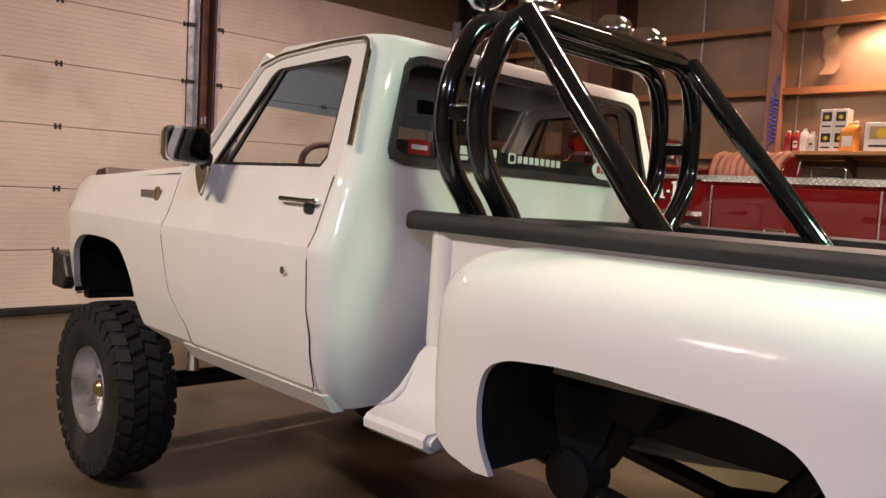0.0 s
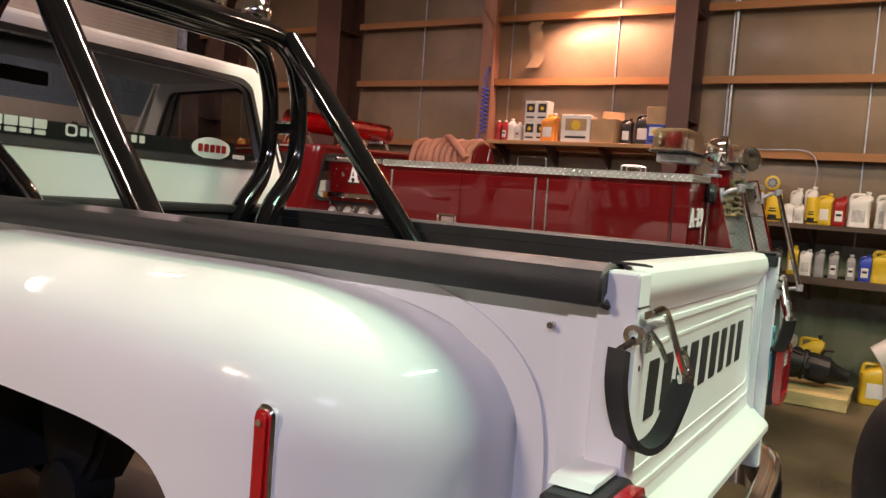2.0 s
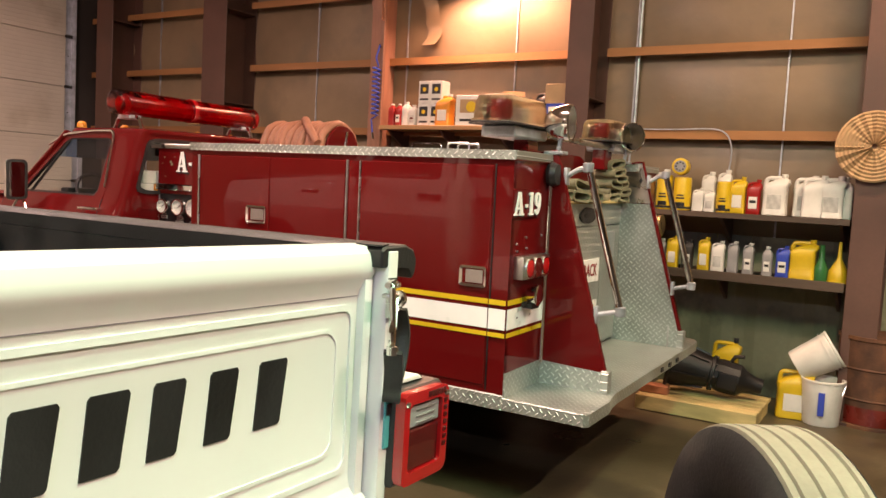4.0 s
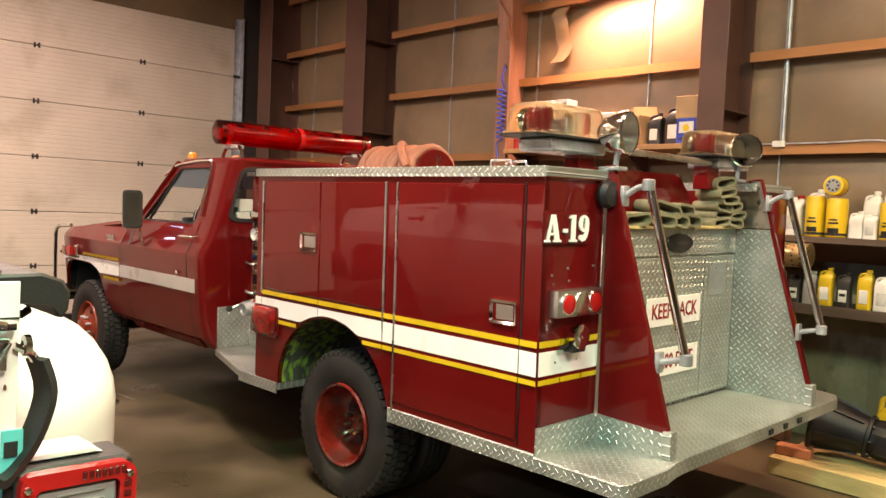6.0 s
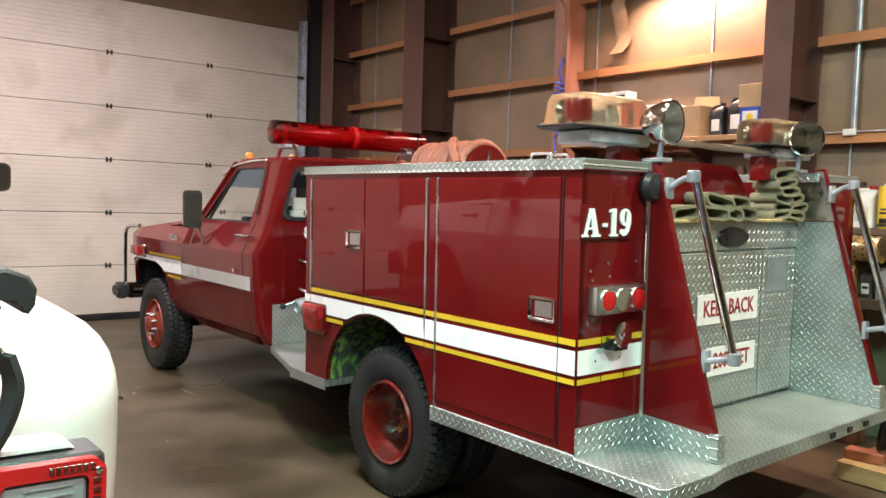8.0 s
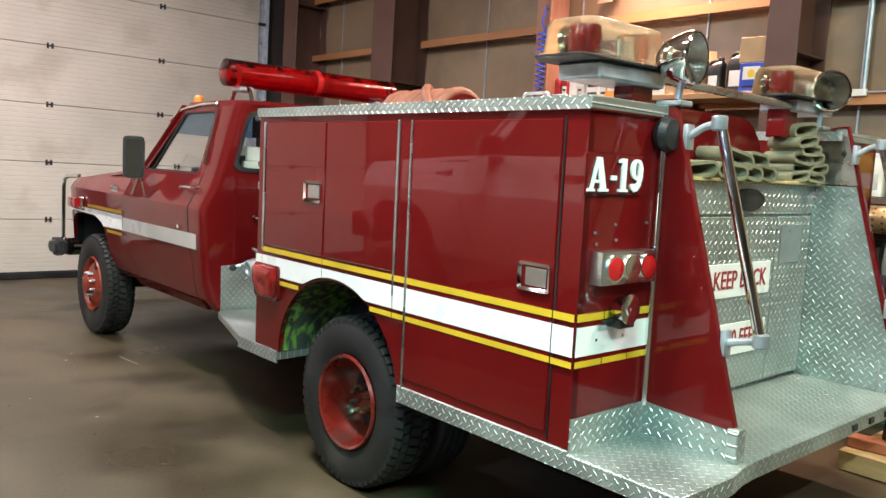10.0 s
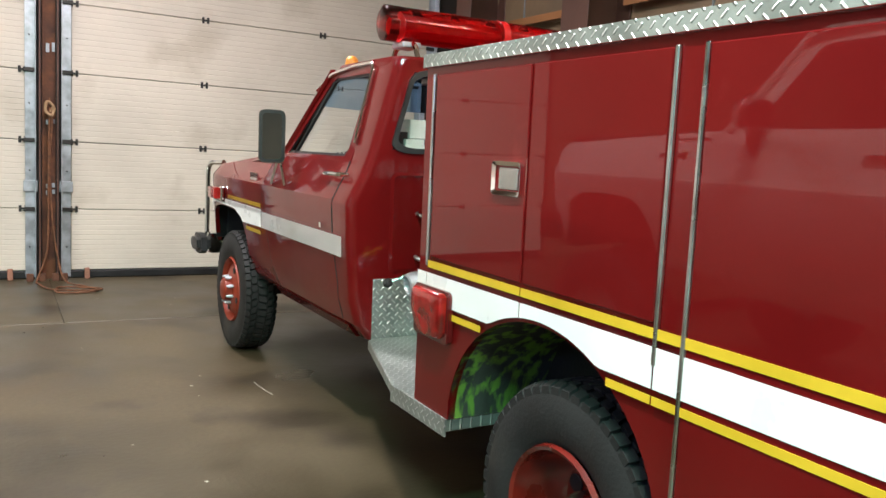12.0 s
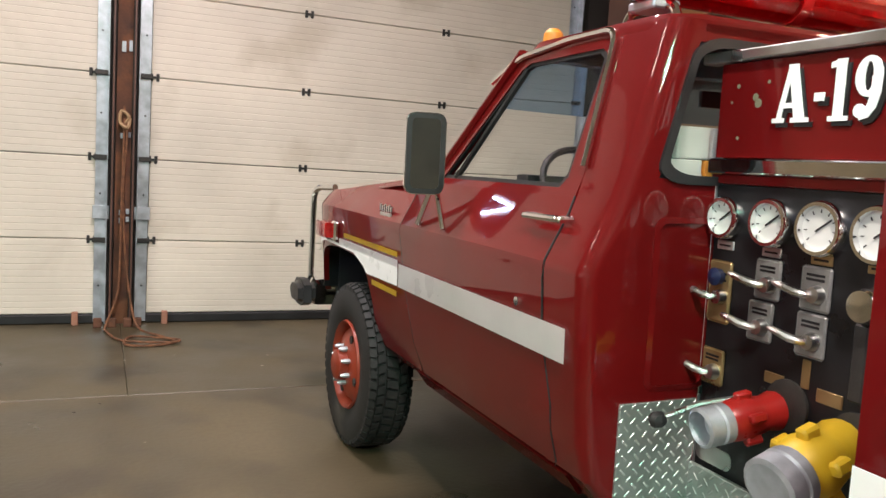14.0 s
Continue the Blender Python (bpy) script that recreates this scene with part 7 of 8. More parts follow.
        for k in range(6):
            P("badge_bar", B(*sorted((X(1.165, 0.0), X(1.165, 0.011))), 4.395 + k * 0.027, 4.414 + k * 0.027, 1.152, 1.178 + 0.006 * (k % 2), 0.003, 1), M_chrome, bd, "", 0)
        dh = P("door_handle", tube(rounded([(X(1.235, -0.01), 3.29, 1.233), (X(1.235, 0.035), 3.29, 1.234), (X(1.235, 0.037), 3.10, 1.236), (X(1.235, -0.01), 3.10, 1.236)], 0.012), 0.010, 8), M_chrome, root, "chrome pull handle")
        P("door_lock", lathe([(0.013, -0.01), (0.013, 0.006), (0.008, 0.010)], (X(0.99), 3.25, 0.99), "x", 12), M_chrome, root)
        mx = CX + s * 1.065
        tz = Matrix.Translation((mx, 3.87, 0)) @ Matrix.Rotation(radians(15 * s), 4, "Z") @ Matrix.Translation((-mx, -3.87, 0))

        def turned(bm):
            bm.transform(tz)
            return bm
        mi = P("mirror_head", turned(prism([(mx + x, z) for x, z in rrect(-0.070, 0.070, 1.258, 1.540, 0.030, 5)], "y", 3.850, 3.895, 0.012, None, 3)), M_chrome, root, "tall chrome west-coast mirror with black rubber edge")
        P("mirror_edge", turned(ring_panel([(mx + x, 3.844, z) for x, z in rrect(-0.067, 0.067, 1.261, 1.537, 0.028, 5)], [(mx + x, 3.844, z) for x, z in rrect(-0.050, 0.050, 1.278, 1.520, 0.018, 5)], (0, 0.012, 0))), M_black, mi, "black rubber edge")
        P("mirror_glass", turned(prism([(mx + x, z) for x, z in rrect(-0.056, 0.056, 1.272, 1.526, 0.021, 5)], "y", 3.8465, 3.853)), M_mirror, mi, "mirror glass", 20)
        for (ya, za), (yb_, zb_) in (((3.90, 1.31), (3.82, 1.14)), ((3.90, 1.31), (4.06, 1.14))):
            P("mirror_arm", tube(rounded([(mx - s * 0.045, 3.893, 1.42), (mx - s * 0.055, ya, za), (X(1.14, 0.015), yb_, zb_)], 0.03), 0.010, 8), M_chrome, mi)
        gd = P("push_guard", tube(rounded([(CX + s * 0.93, 5.95, 0.56), (CX + s * 0.93, 5.93, 1.0), (CX + s * 0.93, 5.92, 1.19), (CX + s * 0.86, 5.72, 1.20)], 0.08), 0.019, 10), M_chrome, root, "chrome tube brush guard")
    P("guard_bar", tube([(-1.0, 5.93, 0.95), (0.84, 5.93, 0.95)], 0.017, 8), M_chrome, root)
    fb = P("front_bumper", B(-1.05, 0.89, 5.80, 6.0, 0.50, 0.66, 0.03, 2), M_chrome, root, "heavy front bumper with black ends")
    for s in (-1, 1):
        P("bumper_end", prism([(5.74, 0.53), (5.75, 0.63), (5.82, 0.655), (5.95, 0.65), (6.01, 0.60), (6.0, 0.55), (5.94, 0.50), (5.82, 0.50)], "x", *sorted((CX + s * 0.94, CX + s * 1.045)), 0.03, None, 3), M_black, fb)
    # parcels behind the cab window
    for i, (yy, zz, xx) in enumerate(((3.08, 1.325, -0.74), (3.08, 1.325, -0.62), (3.08, 1.415, -0.72), (3.08, 1.415, -0.60))):
        P("parcel", B(xx - 0.055, xx + 0.055, yy - 0.05, yy + 0.06, zz, zz + 0.088, 0.003, 1), M_wplastic if i != 1 else M_orange, root, "small white carton on the cab ledge")

    # ---- wheels stay upright on the floor
    def wheel(x, y, s, dual):
        wh = empty("front_wheel" if not dual else "rear_wheel", Matrix.Translation((x, y, 0.384 if dual else 0.392)))
        wh.parent = root
        RR = 0.380 if dual else 0.388
        outer = s < 0 and x < -0.9
        part("tyre", tyre_bm(RR, 0.205, 0.215, 48, 1 if outer else None), M_rubber, wh, "black blocky road tyre")
        if outer:
            tread_blocks(wh, RR, 0.215)
        if dual:
            pr = [(0.213, 0.100), (0.207, 0.115), (0.196, 0.108), (0.190, 0.05), (0.178, -0.02), (0.150, -0.055), (0.075, -0.060), (0.070, -0.02), (0.060, 0.0), (0.001, 0.002)]
        else:
            pr = [(0.213, 0.095), (0.207, 0.108), (0.196, 0.098), (0.188, 0.05), (0.160, 0.085), (0.105, 0.105), (0.075, 0.110), (0.07, 0.150), (0.055, 0.158), (0.001, 0.160)]
        rim = part("rim", lathe([(r, s * h) for r, h in pr], (0, 0, 0), "x", 36, None, False, False), M_orangerim if not dual else M_redrim, wh, "painted steel wheel", 40)
        n = 8
        for i in range(n):
            a = 2 * math.pi * (i + 0.5) / n
            r0, h0 = (0.058, 0.010) if dual else (0.088, 0.118)
            part("wheel_nut", lathe([(0.012, s * (h0 - 0.02)), (0.012, s * (h0 + 0.012)), (0.006, s * (h0 + 0.03))], (0, r0 * math.cos(a), r0 * math.sin(a)), "x", 6), M_galv if not dual else M_rust, wh)
        for i in range(4):
            a = 2 * math.pi * i / 4 + 0.4
            r0, h0, rr = (0.118, -0.054, 0.027) if dual else (0.140, 0.0945, 0.020)
            bm = lathe([(rr, s * (h0 - 0.002)), (rr, s * (h0 + 0.004))], (0, r0 * math.cos(a), r0 * math.sin(a)), "x", 12)
            part("hand_hole", bm, M_black, wh, "", 0)
        return wh
    for s, xo, xf in ((-1, -1.068, -1.03), (1, 0.845, 0.81)):
        wheel(xo, 1.29, s, True)
        wheel(xo - s * 0.25, 1.29, s, True)
        wheel(xf, 4.88, s, False)
    part("rear_axle", tube([(-0.8, 1.29, 0.384), (0.6, 1.29, 0.384)], 0.05, 10), M_chassis, root)
    part("front_axle", tube([(-0.95, 4.88, 0.392), (0.80, 4.88, 0.392)], 0.045, 10), M_chassis, root)
    return root


M_redrim = material("dark_red_rim_paint", (0.17, 0.012, 0.006), 0.30, 0, 0.2, 6, 60, 0.05, coat=0.8, stain=((0.05, 0.02, 0.015), 5, 0.56, 0.7))
M_darkblue = material("dark_blue_knob", (0.01, 0.02, 0.07), 0.4, 0, 0.1, 6, 60, 0.0)
M_sidelens = material("ribbed_red_lens", (0.40, 0.012, 0.010), 0.12, 0, 0.35, 9, 26, 0.9, coat=0.8, stain=((0.75, 0.05, 0.03), 6, 0.56, 0.8))
M_dullplate = material("dull_metal_plate", (0.30, 0.30, 0.29), 0.45, 0.6, 0.15, 14, 90, 0.1)
M_darklens = material("deep_red_lens", (0.10, 0.008, 0.008), 0.12, 0, 0.05, 40, 120, 0.1, coat=0.8)
fire_truck()

# ---------------------------------------------------------------- shelves and their goods
def shelf(name, x0, x1, y0, y1, z, mat, label, lip=0.0, bracket=True):
    root = empty(name, Matrix(), label, "shelf")
    part("board", B(x0, x1, y0, y1, z - 0.04, z, 0.003, 1), mat, root)
    if lip:
        part("lip", B(x0 - 0.012, x0, y0, y1, z - 0.055, z + lip, 0.002, 1), mat, root)
    if bracket:
        n = max(2, int((y1 - y0) / 0.6) + 1)
        for i in range(n):
            y = y0 + 0.06 + (y1 - y0 - 0.12) * i / (n - 1)
            part("bracket", prism([(x1 - 0.01, z - 0.04), (x0 + 0.06, z - 0.04), (x1 - 0.01, z - 0.24)], "y", y - 0.012, y + 0.012), M_column, root)
    return root


SX = 8.45
shelf("parts_shelf", SX, 8.88, 2.08, 3.95, 2.065, M_ply, "orange-brown board shelf loaded with bottles and cartons", 0.0)
shelf("jug_shelf", 8.40, 8.88, -0.13, 1.62, 1.425, M_darkwood, "dark board shelf crowded with jugs and filters")
shelf("bottle_shelf", 8.40, 8.88, -0.13, 1.62, 0.975, M_darkwood, "dark board shelf with bottles and funnels", 0.012)
shelf("bench_shelf", 8.38, 8.88, 2.10, 3.95, 1.70, M_darkwood, "dark bench board under the parts shelf with small tools")


def bottle(name, x, y, z, w, d, h, mat, label, cap=None, neck=0.35, group="", handle=False, turn=0, taper=0.9):
    """A moulded bottle: rounded body, shoulder, neck and cap."""
    root = empty(name, pose(x, y, z, 0, 0, turn), label, "bottle", group)
    rows = []
    nk = min(w, d) * neck / 2
    off = -d * 0.5 + nk * 1.5 if d > w * 1.02 else 0.0
    for t, k in ((0.0, 0.92), (0.015, 1.0), (0.14, 1.0), (0.16, 0.97), (0.52, 0.97), (0.55, 1.0), (0.70, 0.98), (0.78, taper), (0.86, 0.60), (0.90, 0.0)):
        hw, hd = (w / 2 * k, d / 2 * k) if k else (nk, nk)
        hw, hd = max(hw, nk), max(hd, nk)
        lean = off * max(0.0, min(1.0, (t - 0.70) / 0.20))
        rows.append([(px, py + lean, h * t) for px, py in rrect(-hw, hw, -hd, hd, min(hw, hd) * (0.38 if k else 0.98), 3)])
    rows.append([(px, py + off, h * 0.95) for px, py in rrect(-nk, nk, -nk, nk, nk * 0.98, 3)])
    part("body", loft(rows, True, True), mat, root, "", 40)
    part("cap", lathe([(nk * 1.25, h * 0.925), (nk * 1.25, h * 0.99), (nk * 1.05, h)], (0, off, 0), "z", 12), cap or mat, root)
    if off and not handle:
        part("grip", tube(rounded([(0, off + nk, h * 0.90), (0, d * 0.40, h * 0.88), (0, d * 0.46, h * 0.70)], 0.02), min(w, d) * 0.13, 8), mat, root)
    if int(abs(y) * 1000) % 3:
        part("label", B(-w / 2 - 0.0015, -w / 2 + 0.002, -d * 0.30, d * 0.30, h * 0.16, h * 0.5, 0.001, 1), M_wplastic if mat is not M_wplastic else M_palelabel, root, "plain printed label")
    if not handle and int(abs(y) * 1000) % 3 == 1:
        part("label_bar", B(-w / 2 - 0.003, -w / 2 - 0.001, -d * 0.22, d * 0.22, h * 0.32, h * 0.40), M_redrim if mat is M_wplastic else M_black, root, "", 0)
    if handle:
        part("grip", tube(rounded([(0, off + nk, h * 0.90), (0, d * 0.40, h * 0.90), (0, d * 0.46, h * 0.62)], 0.03), 0.016, 8), mat, root)
    return root


def carton(x, y, z, w, d, h, mat, label, turn=0, flap=False, print_=None):
    root = empty("carton", pose(x, y, z, 0, 0, turn), label, "box")
    part("box", B(-w / 2, w / 2, -d / 2, d / 2, 0, h, 0.004, 1), mat, root)
    part("tape", B(-w / 2 - 0.001, w / 2 + 0.001, -0.02, 0.02, h - 0.0005, h + 0.001), M_brass if mat is M_card else M_grey, root, "", 0)
    if flap:
        part("flap", prism([(-d / 2, h), (d / 2, h), (d / 2 - 0.02, h + 0.10), (-d / 2 + 0.01, h + 0.085)], "x", w / 2 - 0.006, w / 2 - 0.002), mat, root)
    if print_:
        part("print_panel", B(-w / 2 - 0.002, -w / 2 + 0.001, -d * 0.36, d * 0.36, h * 0.42, h * 0.86), print_, root, "dark printed panel", 0)
        part("print_spot", lathe([(d * 0.16, 0.0), (d * 0.16, -0.0015)], (-w / 2 - 0.002, 0, h * 0.62), "x", 16), M_yellow, root, "", 0)
        part("print_bar", B(-w / 2 - 0.002, -w / 2 + 0.001, -d * 0.36, d * 0.36, h * 0.14, h * 0.22), M_black, root, "", 0)
    return root


M_palelabel = material("faded_label", (0.55, 0.55, 0.52), 0.6, 0, 0.15, 20, 80, 0.0)
Z1 = 2.0655
for y in (3.87, 3.79):
    bottle("bottle", 8.56, y, Z1, 0.07, 0.07, 0.21, M_redpaint, "small red fluid bottle with pale cap", M_wplastic, 0.4)
for y, h in ((3.72, 0.23), (3.64, 0.20)):
    bottle("bottle", 8.58, y, Z1, 0.08, 0.08, h, M_wplastic, "small white fluid bottle with white cap", M_wplastic, 0.4)
for z in (Z1, Z1 + 0.206):
    for y in (3.49, 3.36):
        carton(8.58, y, z, 0.14, 0.125, 0.205, M_wplastic, "white filter carton with dark printed panel, stacked", 0, False, M_black)
bottle("jug", 8.55, 3.28, Z1, 0.12, 0.16, 0.29, M_orange, "orange-labelled jug with a white top", M_wplastic, 0.3, "", True)
carton(8.60, 2.98, Z1, 0.24, 0.30, 0.27, M_wplastic, "pale carton with coiled wire handles on the shelf", 6, False, M_card)
carton(8.60, 2.68, Z1, 0.24, 0.25, 0.235, M_card, "open brown cardboard carton on the shelf", -4, True)
bottle("oil_bottle", 8.58, 2.47, Z1, 0.09, 0.11, 0.25, M_black, "black oil bottle standing on the shelf", M_black, 0.35, "", True)
bottle("oil_jug", 8.62, 2.315, Z1, 0.12, 0.16, 0.31, M_black, "large black oil jug with grip", M_black, 0.32, "", True)
carton(8.60, 2.165, Z1, 0.22, 0.165, 0.19, M_blue, "blue and white printed carton", 0, False, M_wplastic)
carton(8.60, 2.165, Z1 + 0.191, 0.21, 0.20, 0.165, M_card, "brown cardboard carton on the blue one", 3)
carton(8.66, 6.20 + 0.34, 2.066, 0.26, 0.30, 0.28, M_card, "brown cardboard carton on the wall girt", 0)

# coiled blue air hose
pts = [(8.47 + 0.035 * math.cos(i * 0.62), 4.02 + 0.035 * math.sin(i * 0.62), 2.62 - 0.0042 * i) for i in range(110)]
ah = thing("air_hose", tube([(8.48, 4.0, 2.82), (8.47, 4.03, 2.70)] + pts + [(8.46, 4.05, 2.12), (8.45, 4.02, 1.98)], 0.008, 6), M_blue, "coiled blue air hose hung on the timber post", "hose")
part("coupler", tube([(8.45, 4.02, 1.99), (8.44, 4.00, 1.93)], 0.012, 8), M_chrome, ah)
part("hook", tube([(8.50, 4.0, 2.80), (8.475, 4.0, 2.83)], 0.008, 6), M_iron, ah)

# small goods on the bench board
rd = empty("radio", pose(8.56, 3.42, 1.70), "small black radio with a red light and wire frame", "radio")
part("case", B(-0.06, 0.06, -0.13, 0.13, 0.0, 0.13, 0.01, 1), M_black, rd)
part("face", B(-0.064, -0.059, -0.11, 0.11, 0.02, 0.11), M_grey, rd)
part("red_light", B(-0.067, -0.063, -0.08, -0.05, 0.06, 0.085), M_redplastic, rd)
part("frame_wire", tube(rounded([(-0.075, -0.16, 0.0), (-0.075, -0.16, 0.20), (-0.075, 0.16, 0.20), (-0.075, 0.16, 0.0)], 0.03), 0.007, 6), M_steel, rd)
rnd = random.Random(11)
for i in range(9):
    y = 2.25 + i * 0.12 + rnd.uniform(-0.03, 0.03)
    w, h = rnd.uniform(0.05, 0.10), rnd.uniform(0.05, 0.15)
    thing("small_part", lathe([(w * 0.5, 0), (w * 0.5, h * 0.7), (w * 0.3, h), (0.001, h)], (0, 0, 0), "z", 10), rnd.choice([M_iron, M_steel, M_black, M_rust]), "small metal machine part lying on the bench board", "part", pose(8.52 + rnd.uniform(-0.05, 0.12), y, 1.70), "bench parts")
for y in (3.62, 3.72, 3.82):
    thing("vice_part", B(-0.04, 0.04, -0.03, 0.03, 0, 0.12, 0.012, 2), M_iron, "dark steel clamp standing on the bench board", "clamp", pose(8.50, y, 1.70))

# filters and jugs on the middle shelf
Z2 = 1.4255


def oil_filter(x, y, z, r, h, label, lying=False, mat=None):
    m = pose(x, y, z) if not lying else pose(x, y, z + r, 0, -90, 8)
    root = empty("oil_filter", m, label, "filter", "oil filters")
    part("can", lathe([(r * 0.9, 0), (r, 0.006), (r, h - 0.02), (r * 0.93, h - 0.004), (r * 0.6, h)], (0, 0, 0), "z", 20), mat or M_yellow, root)
    part("base_ring", lathe([(r * 0.96, 0.012), (r * 1.01, 0.012), (r * 1.01, 0.03), (r * 0.96, 0.03)], (0, 0, 0), "z", 20), M_iron, root)
    for za, zb_, k in ((0.12, 0.24, 0.55), (0.34, 0.39, 0.5), (0.43, 0.47, 0.4)):
        rows = [[(-(r + 0.0012) * math.cos(a), (r + 0.0012) * math.sin(a), h * z) for z in (za, zb_)] for a in [k * (j / 4 - 1) for j in range(9)]]
        part("label_bar", loft(rows), M_black, root, "plain dark printed bar", 0)
    if lying:
        part("end_plate", lathe([(r * 0.7, h), (r * 0.7, h + 0.003), (0.001, h + 0.003)], (0, 0, 0), "z", 16), M_grey, root)
        for k in range(8):
            a = 2 * math.pi * k / 8
            part("hole", lathe([(r * 0.11, h + 0.002), (r * 0.11, h + 0.005)], (r * 0.48 * math.cos(a), r * 0.48 * math.sin(a), 0), "z", 8), M_black, root, "", 0)
    return root


oil_filter(8.52, 1.20, Z2, 0.062, 0.27, "tall yellow oil filter can")
oil_filter(8.50, 1.055, Z2, 0.066, 0.255, "tall yellow oil filter can with black print")
oil_filter(8.62, 1.10, Z2 + 0.272, 0.065, 0.16, "yellow oil filter lying on top of the others", True)
bottle("jug", 8.56, 1.36, Z2, 0.13, 0.15, 0.27, M_wplastic, "translucent white gallon jug with red cap", M_redpaint, 0.3, "jugs", True)
bottle("bottle", 8.66, 1.45, Z2, 0.09, 0.10, 0.30, M_brown, "tall dark brown fluid bottle behind", M_black, 0.4, "bottles")
bottle("bottle", 8.72, 1.27, Z2, 0.10, 0.11, 0.32, M_wplastic, "tall cloudy white bottle at the back", M_wplastic, 0.4, "bottles")
bottle("bottle", 8.58, 1.52, Z2, 0.08, 0.10, 0.24, M_grey, "grey fluid bottle with white cap", M_wplastic, 0.35, "bottles")
bottle("bottle", 8.50, 0.93, Z2, 0.07, 0.085, 0.175, M_wplastic, "short white additive bottle", M_wplastic, 0.4, "bottles")
bottle("bottle", 8.50, 0.845, Z2, 0.07, 0.08, 0.165, M_wplastic, "short white additive bottle with red print", M_wplastic, 0.4, "bottles")
bottle("bottle", 8.68, 0.90, Z2, 0.09, 0.10, 0.31, M_wplastic, "tall white fluid bottle with cap", M_wplastic, 0.4, "bottles")
bottle("bottle", 8.68, 0.78, Z2, 0.09, 0.10, 0.33, M_wplastic, "tall white fluid bottle with cap", M_wplastic, 0.4, "bottles")
oil_filter(8.50, 0.745, Z2, 0.052, 0.235, "slim yellow oil filter can")
bottle("bottle", 8.54, 0.65, Z2, 0.08, 0.115, 0.275, M_yplastic, "yellow oil bottle with tapered neck", M_yplastic, 0.35, "bottles")
bottle("bottle", 8.54, 0.535, Z2, 0.08, 0.10, 0.26, M_redpaint, "red oil bottle on the shelf", M_redpaint, 0.35, "bottles")
for y, lab in ((0.385, "white gallon coolant jug with worn label"), (0.19, "white gallon coolant jug with plain label"), (0.10, "white gallon jug with grey print"), (0.01, "white gallon jug at the row's end")):
    bottle("jug", 8.54 + (0.10 if y in (0.19,) else 0), y + (0.02 if y == 0.10 else 0), Z2, 0.13, 0.165, 0.305, M_wplastic, lab, M_wplastic, 0.28, "jugs", True)
bottle("jug", 8.58, -0.075, Z2, 0.12, 0.10, 0.30, M_wplastic, "white gallon jug against the column", M_wplastic, 0.28, "jugs", True)
# bottles on the low shelf
Z3 = 0.9755
low = [(1.42, 0.09, 0.24, M_yplastic, "yellow oil bottle on the low shelf"), (1.30, 0.08, 0.20, M_iron, "dark fluid bottle on the shelf"), (1.20, 0.08, 0.22, M_grey, "grey fluid bottle with pale cap"), (1.10, 0.09, 0.25, M_yplastic, "yellow oil bottle with dark print"), (0.985, 0.085, 0.23, M_iron, "dark oil bottle on the shelf"), (0.86, 0.085, 0.255, M_yplastic, "bright yellow oil bottle on the shelf"), (0.755, 0.095, 0.235, M_wplastic, "white bottle with dark print"), (0.645, 0.075, 0.24, M_grey, "grey bottle with white top"),
       (0.535, 0.075, 0.235, M_grey, "grey bottle with white top"), (0.40, 0.07, 0.22, M_grey, "clear grey spray bottle"), (0.295, 0.09, 0.235, M_blue, "blue and silver oil bottle")]
for y, d, h, mt, lab in low:
    bottle("bottle", 8.52, y, Z3, 0.07, d, h, mt, lab, M_wplastic if mt is M_grey else mt, 0.4, "bottles")
bottle("fuel_jug", 8.56, 0.165, Z3, 0.14, 0.175, 0.29, M_yplastic, "large amber-yellow plastic jug", M_yplastic, 0.25, "", True)
wine = thing("green_bottle", lathe([(0.045, 0), (0.048, 0.01), (0.048, 0.09), (0.02, 0.16), (0.017, 0.26), (0.001, 0.26)], (0, 0, 0), "z", 16), M_green, "green glass bottle with a long neck", "bottle", pose(8.54, 0.04, Z3))
fn = empty("funnel", pose(8.54, -0.075, Z3), "yellow plastic funnel standing upside down", "funnel")
part("cone", lathe([(0.068, 0), (0.07, 0.02), (0.066, 0.08), (0.016, 0.17), (0.010, 0.29)], (0, 0, 0), "z", 16), M_yplastic, fn, "", 50)
part("ring", lathe([(0.058, 0.0), (0.073, 0.0), (0.073, 0.012), (0.058, 0.012)], (0, 0, 0), "z", 16, None, True), M_yplastic, fn)
thing("oil_can", B(-0.05, 0.05, -0.06, 0.06, 0, 0.16, 0.015, 2), M_redpaint, "small red tin on the low shelf", "tin", pose(8.54, 1.53, Z3))

# bench motor with a perforated basket, in front of the jug shelf
mo = empty("filter_basket", pose(8.36, 1.30, 1.30), "perforated brass basket on a grey bench spindle", "basket")
part("basket", lathe([(0.075, -0.09), (0.085, -0.085), (0.08, -0.075), (0.08, 0.075), (0.085, 0.085), (0.075, 0.09)], (0, -0.06, 0), "y", 22), M_brass, mo)
for i in range(3):
    for k in range(14):
        a = 2 * math.pi * (k + 0.5 * (i % 2)) / 14
        part("hole", B(-0.006, 0.006, -0.006, 0.006, 0.0785, 0.0815), M_black, mo, "", 0).matrix_basis = Matrix.Translation((0, -0.11 + i * 0.05, 0)) @ Matrix.Rotation(a, 4, "Y")
part("spindle", tube([(0, 0.03, 0), (0, 0.22, 0.0), (0, 0.36, -0.01)], [0.02, 0.03, 0.03], 10), M_grey, mo)
part("stand", tube([(0, 0.25, -0.02), (0.06, 0.25, 0.09)], 0.014, 8), M_iron, mo)

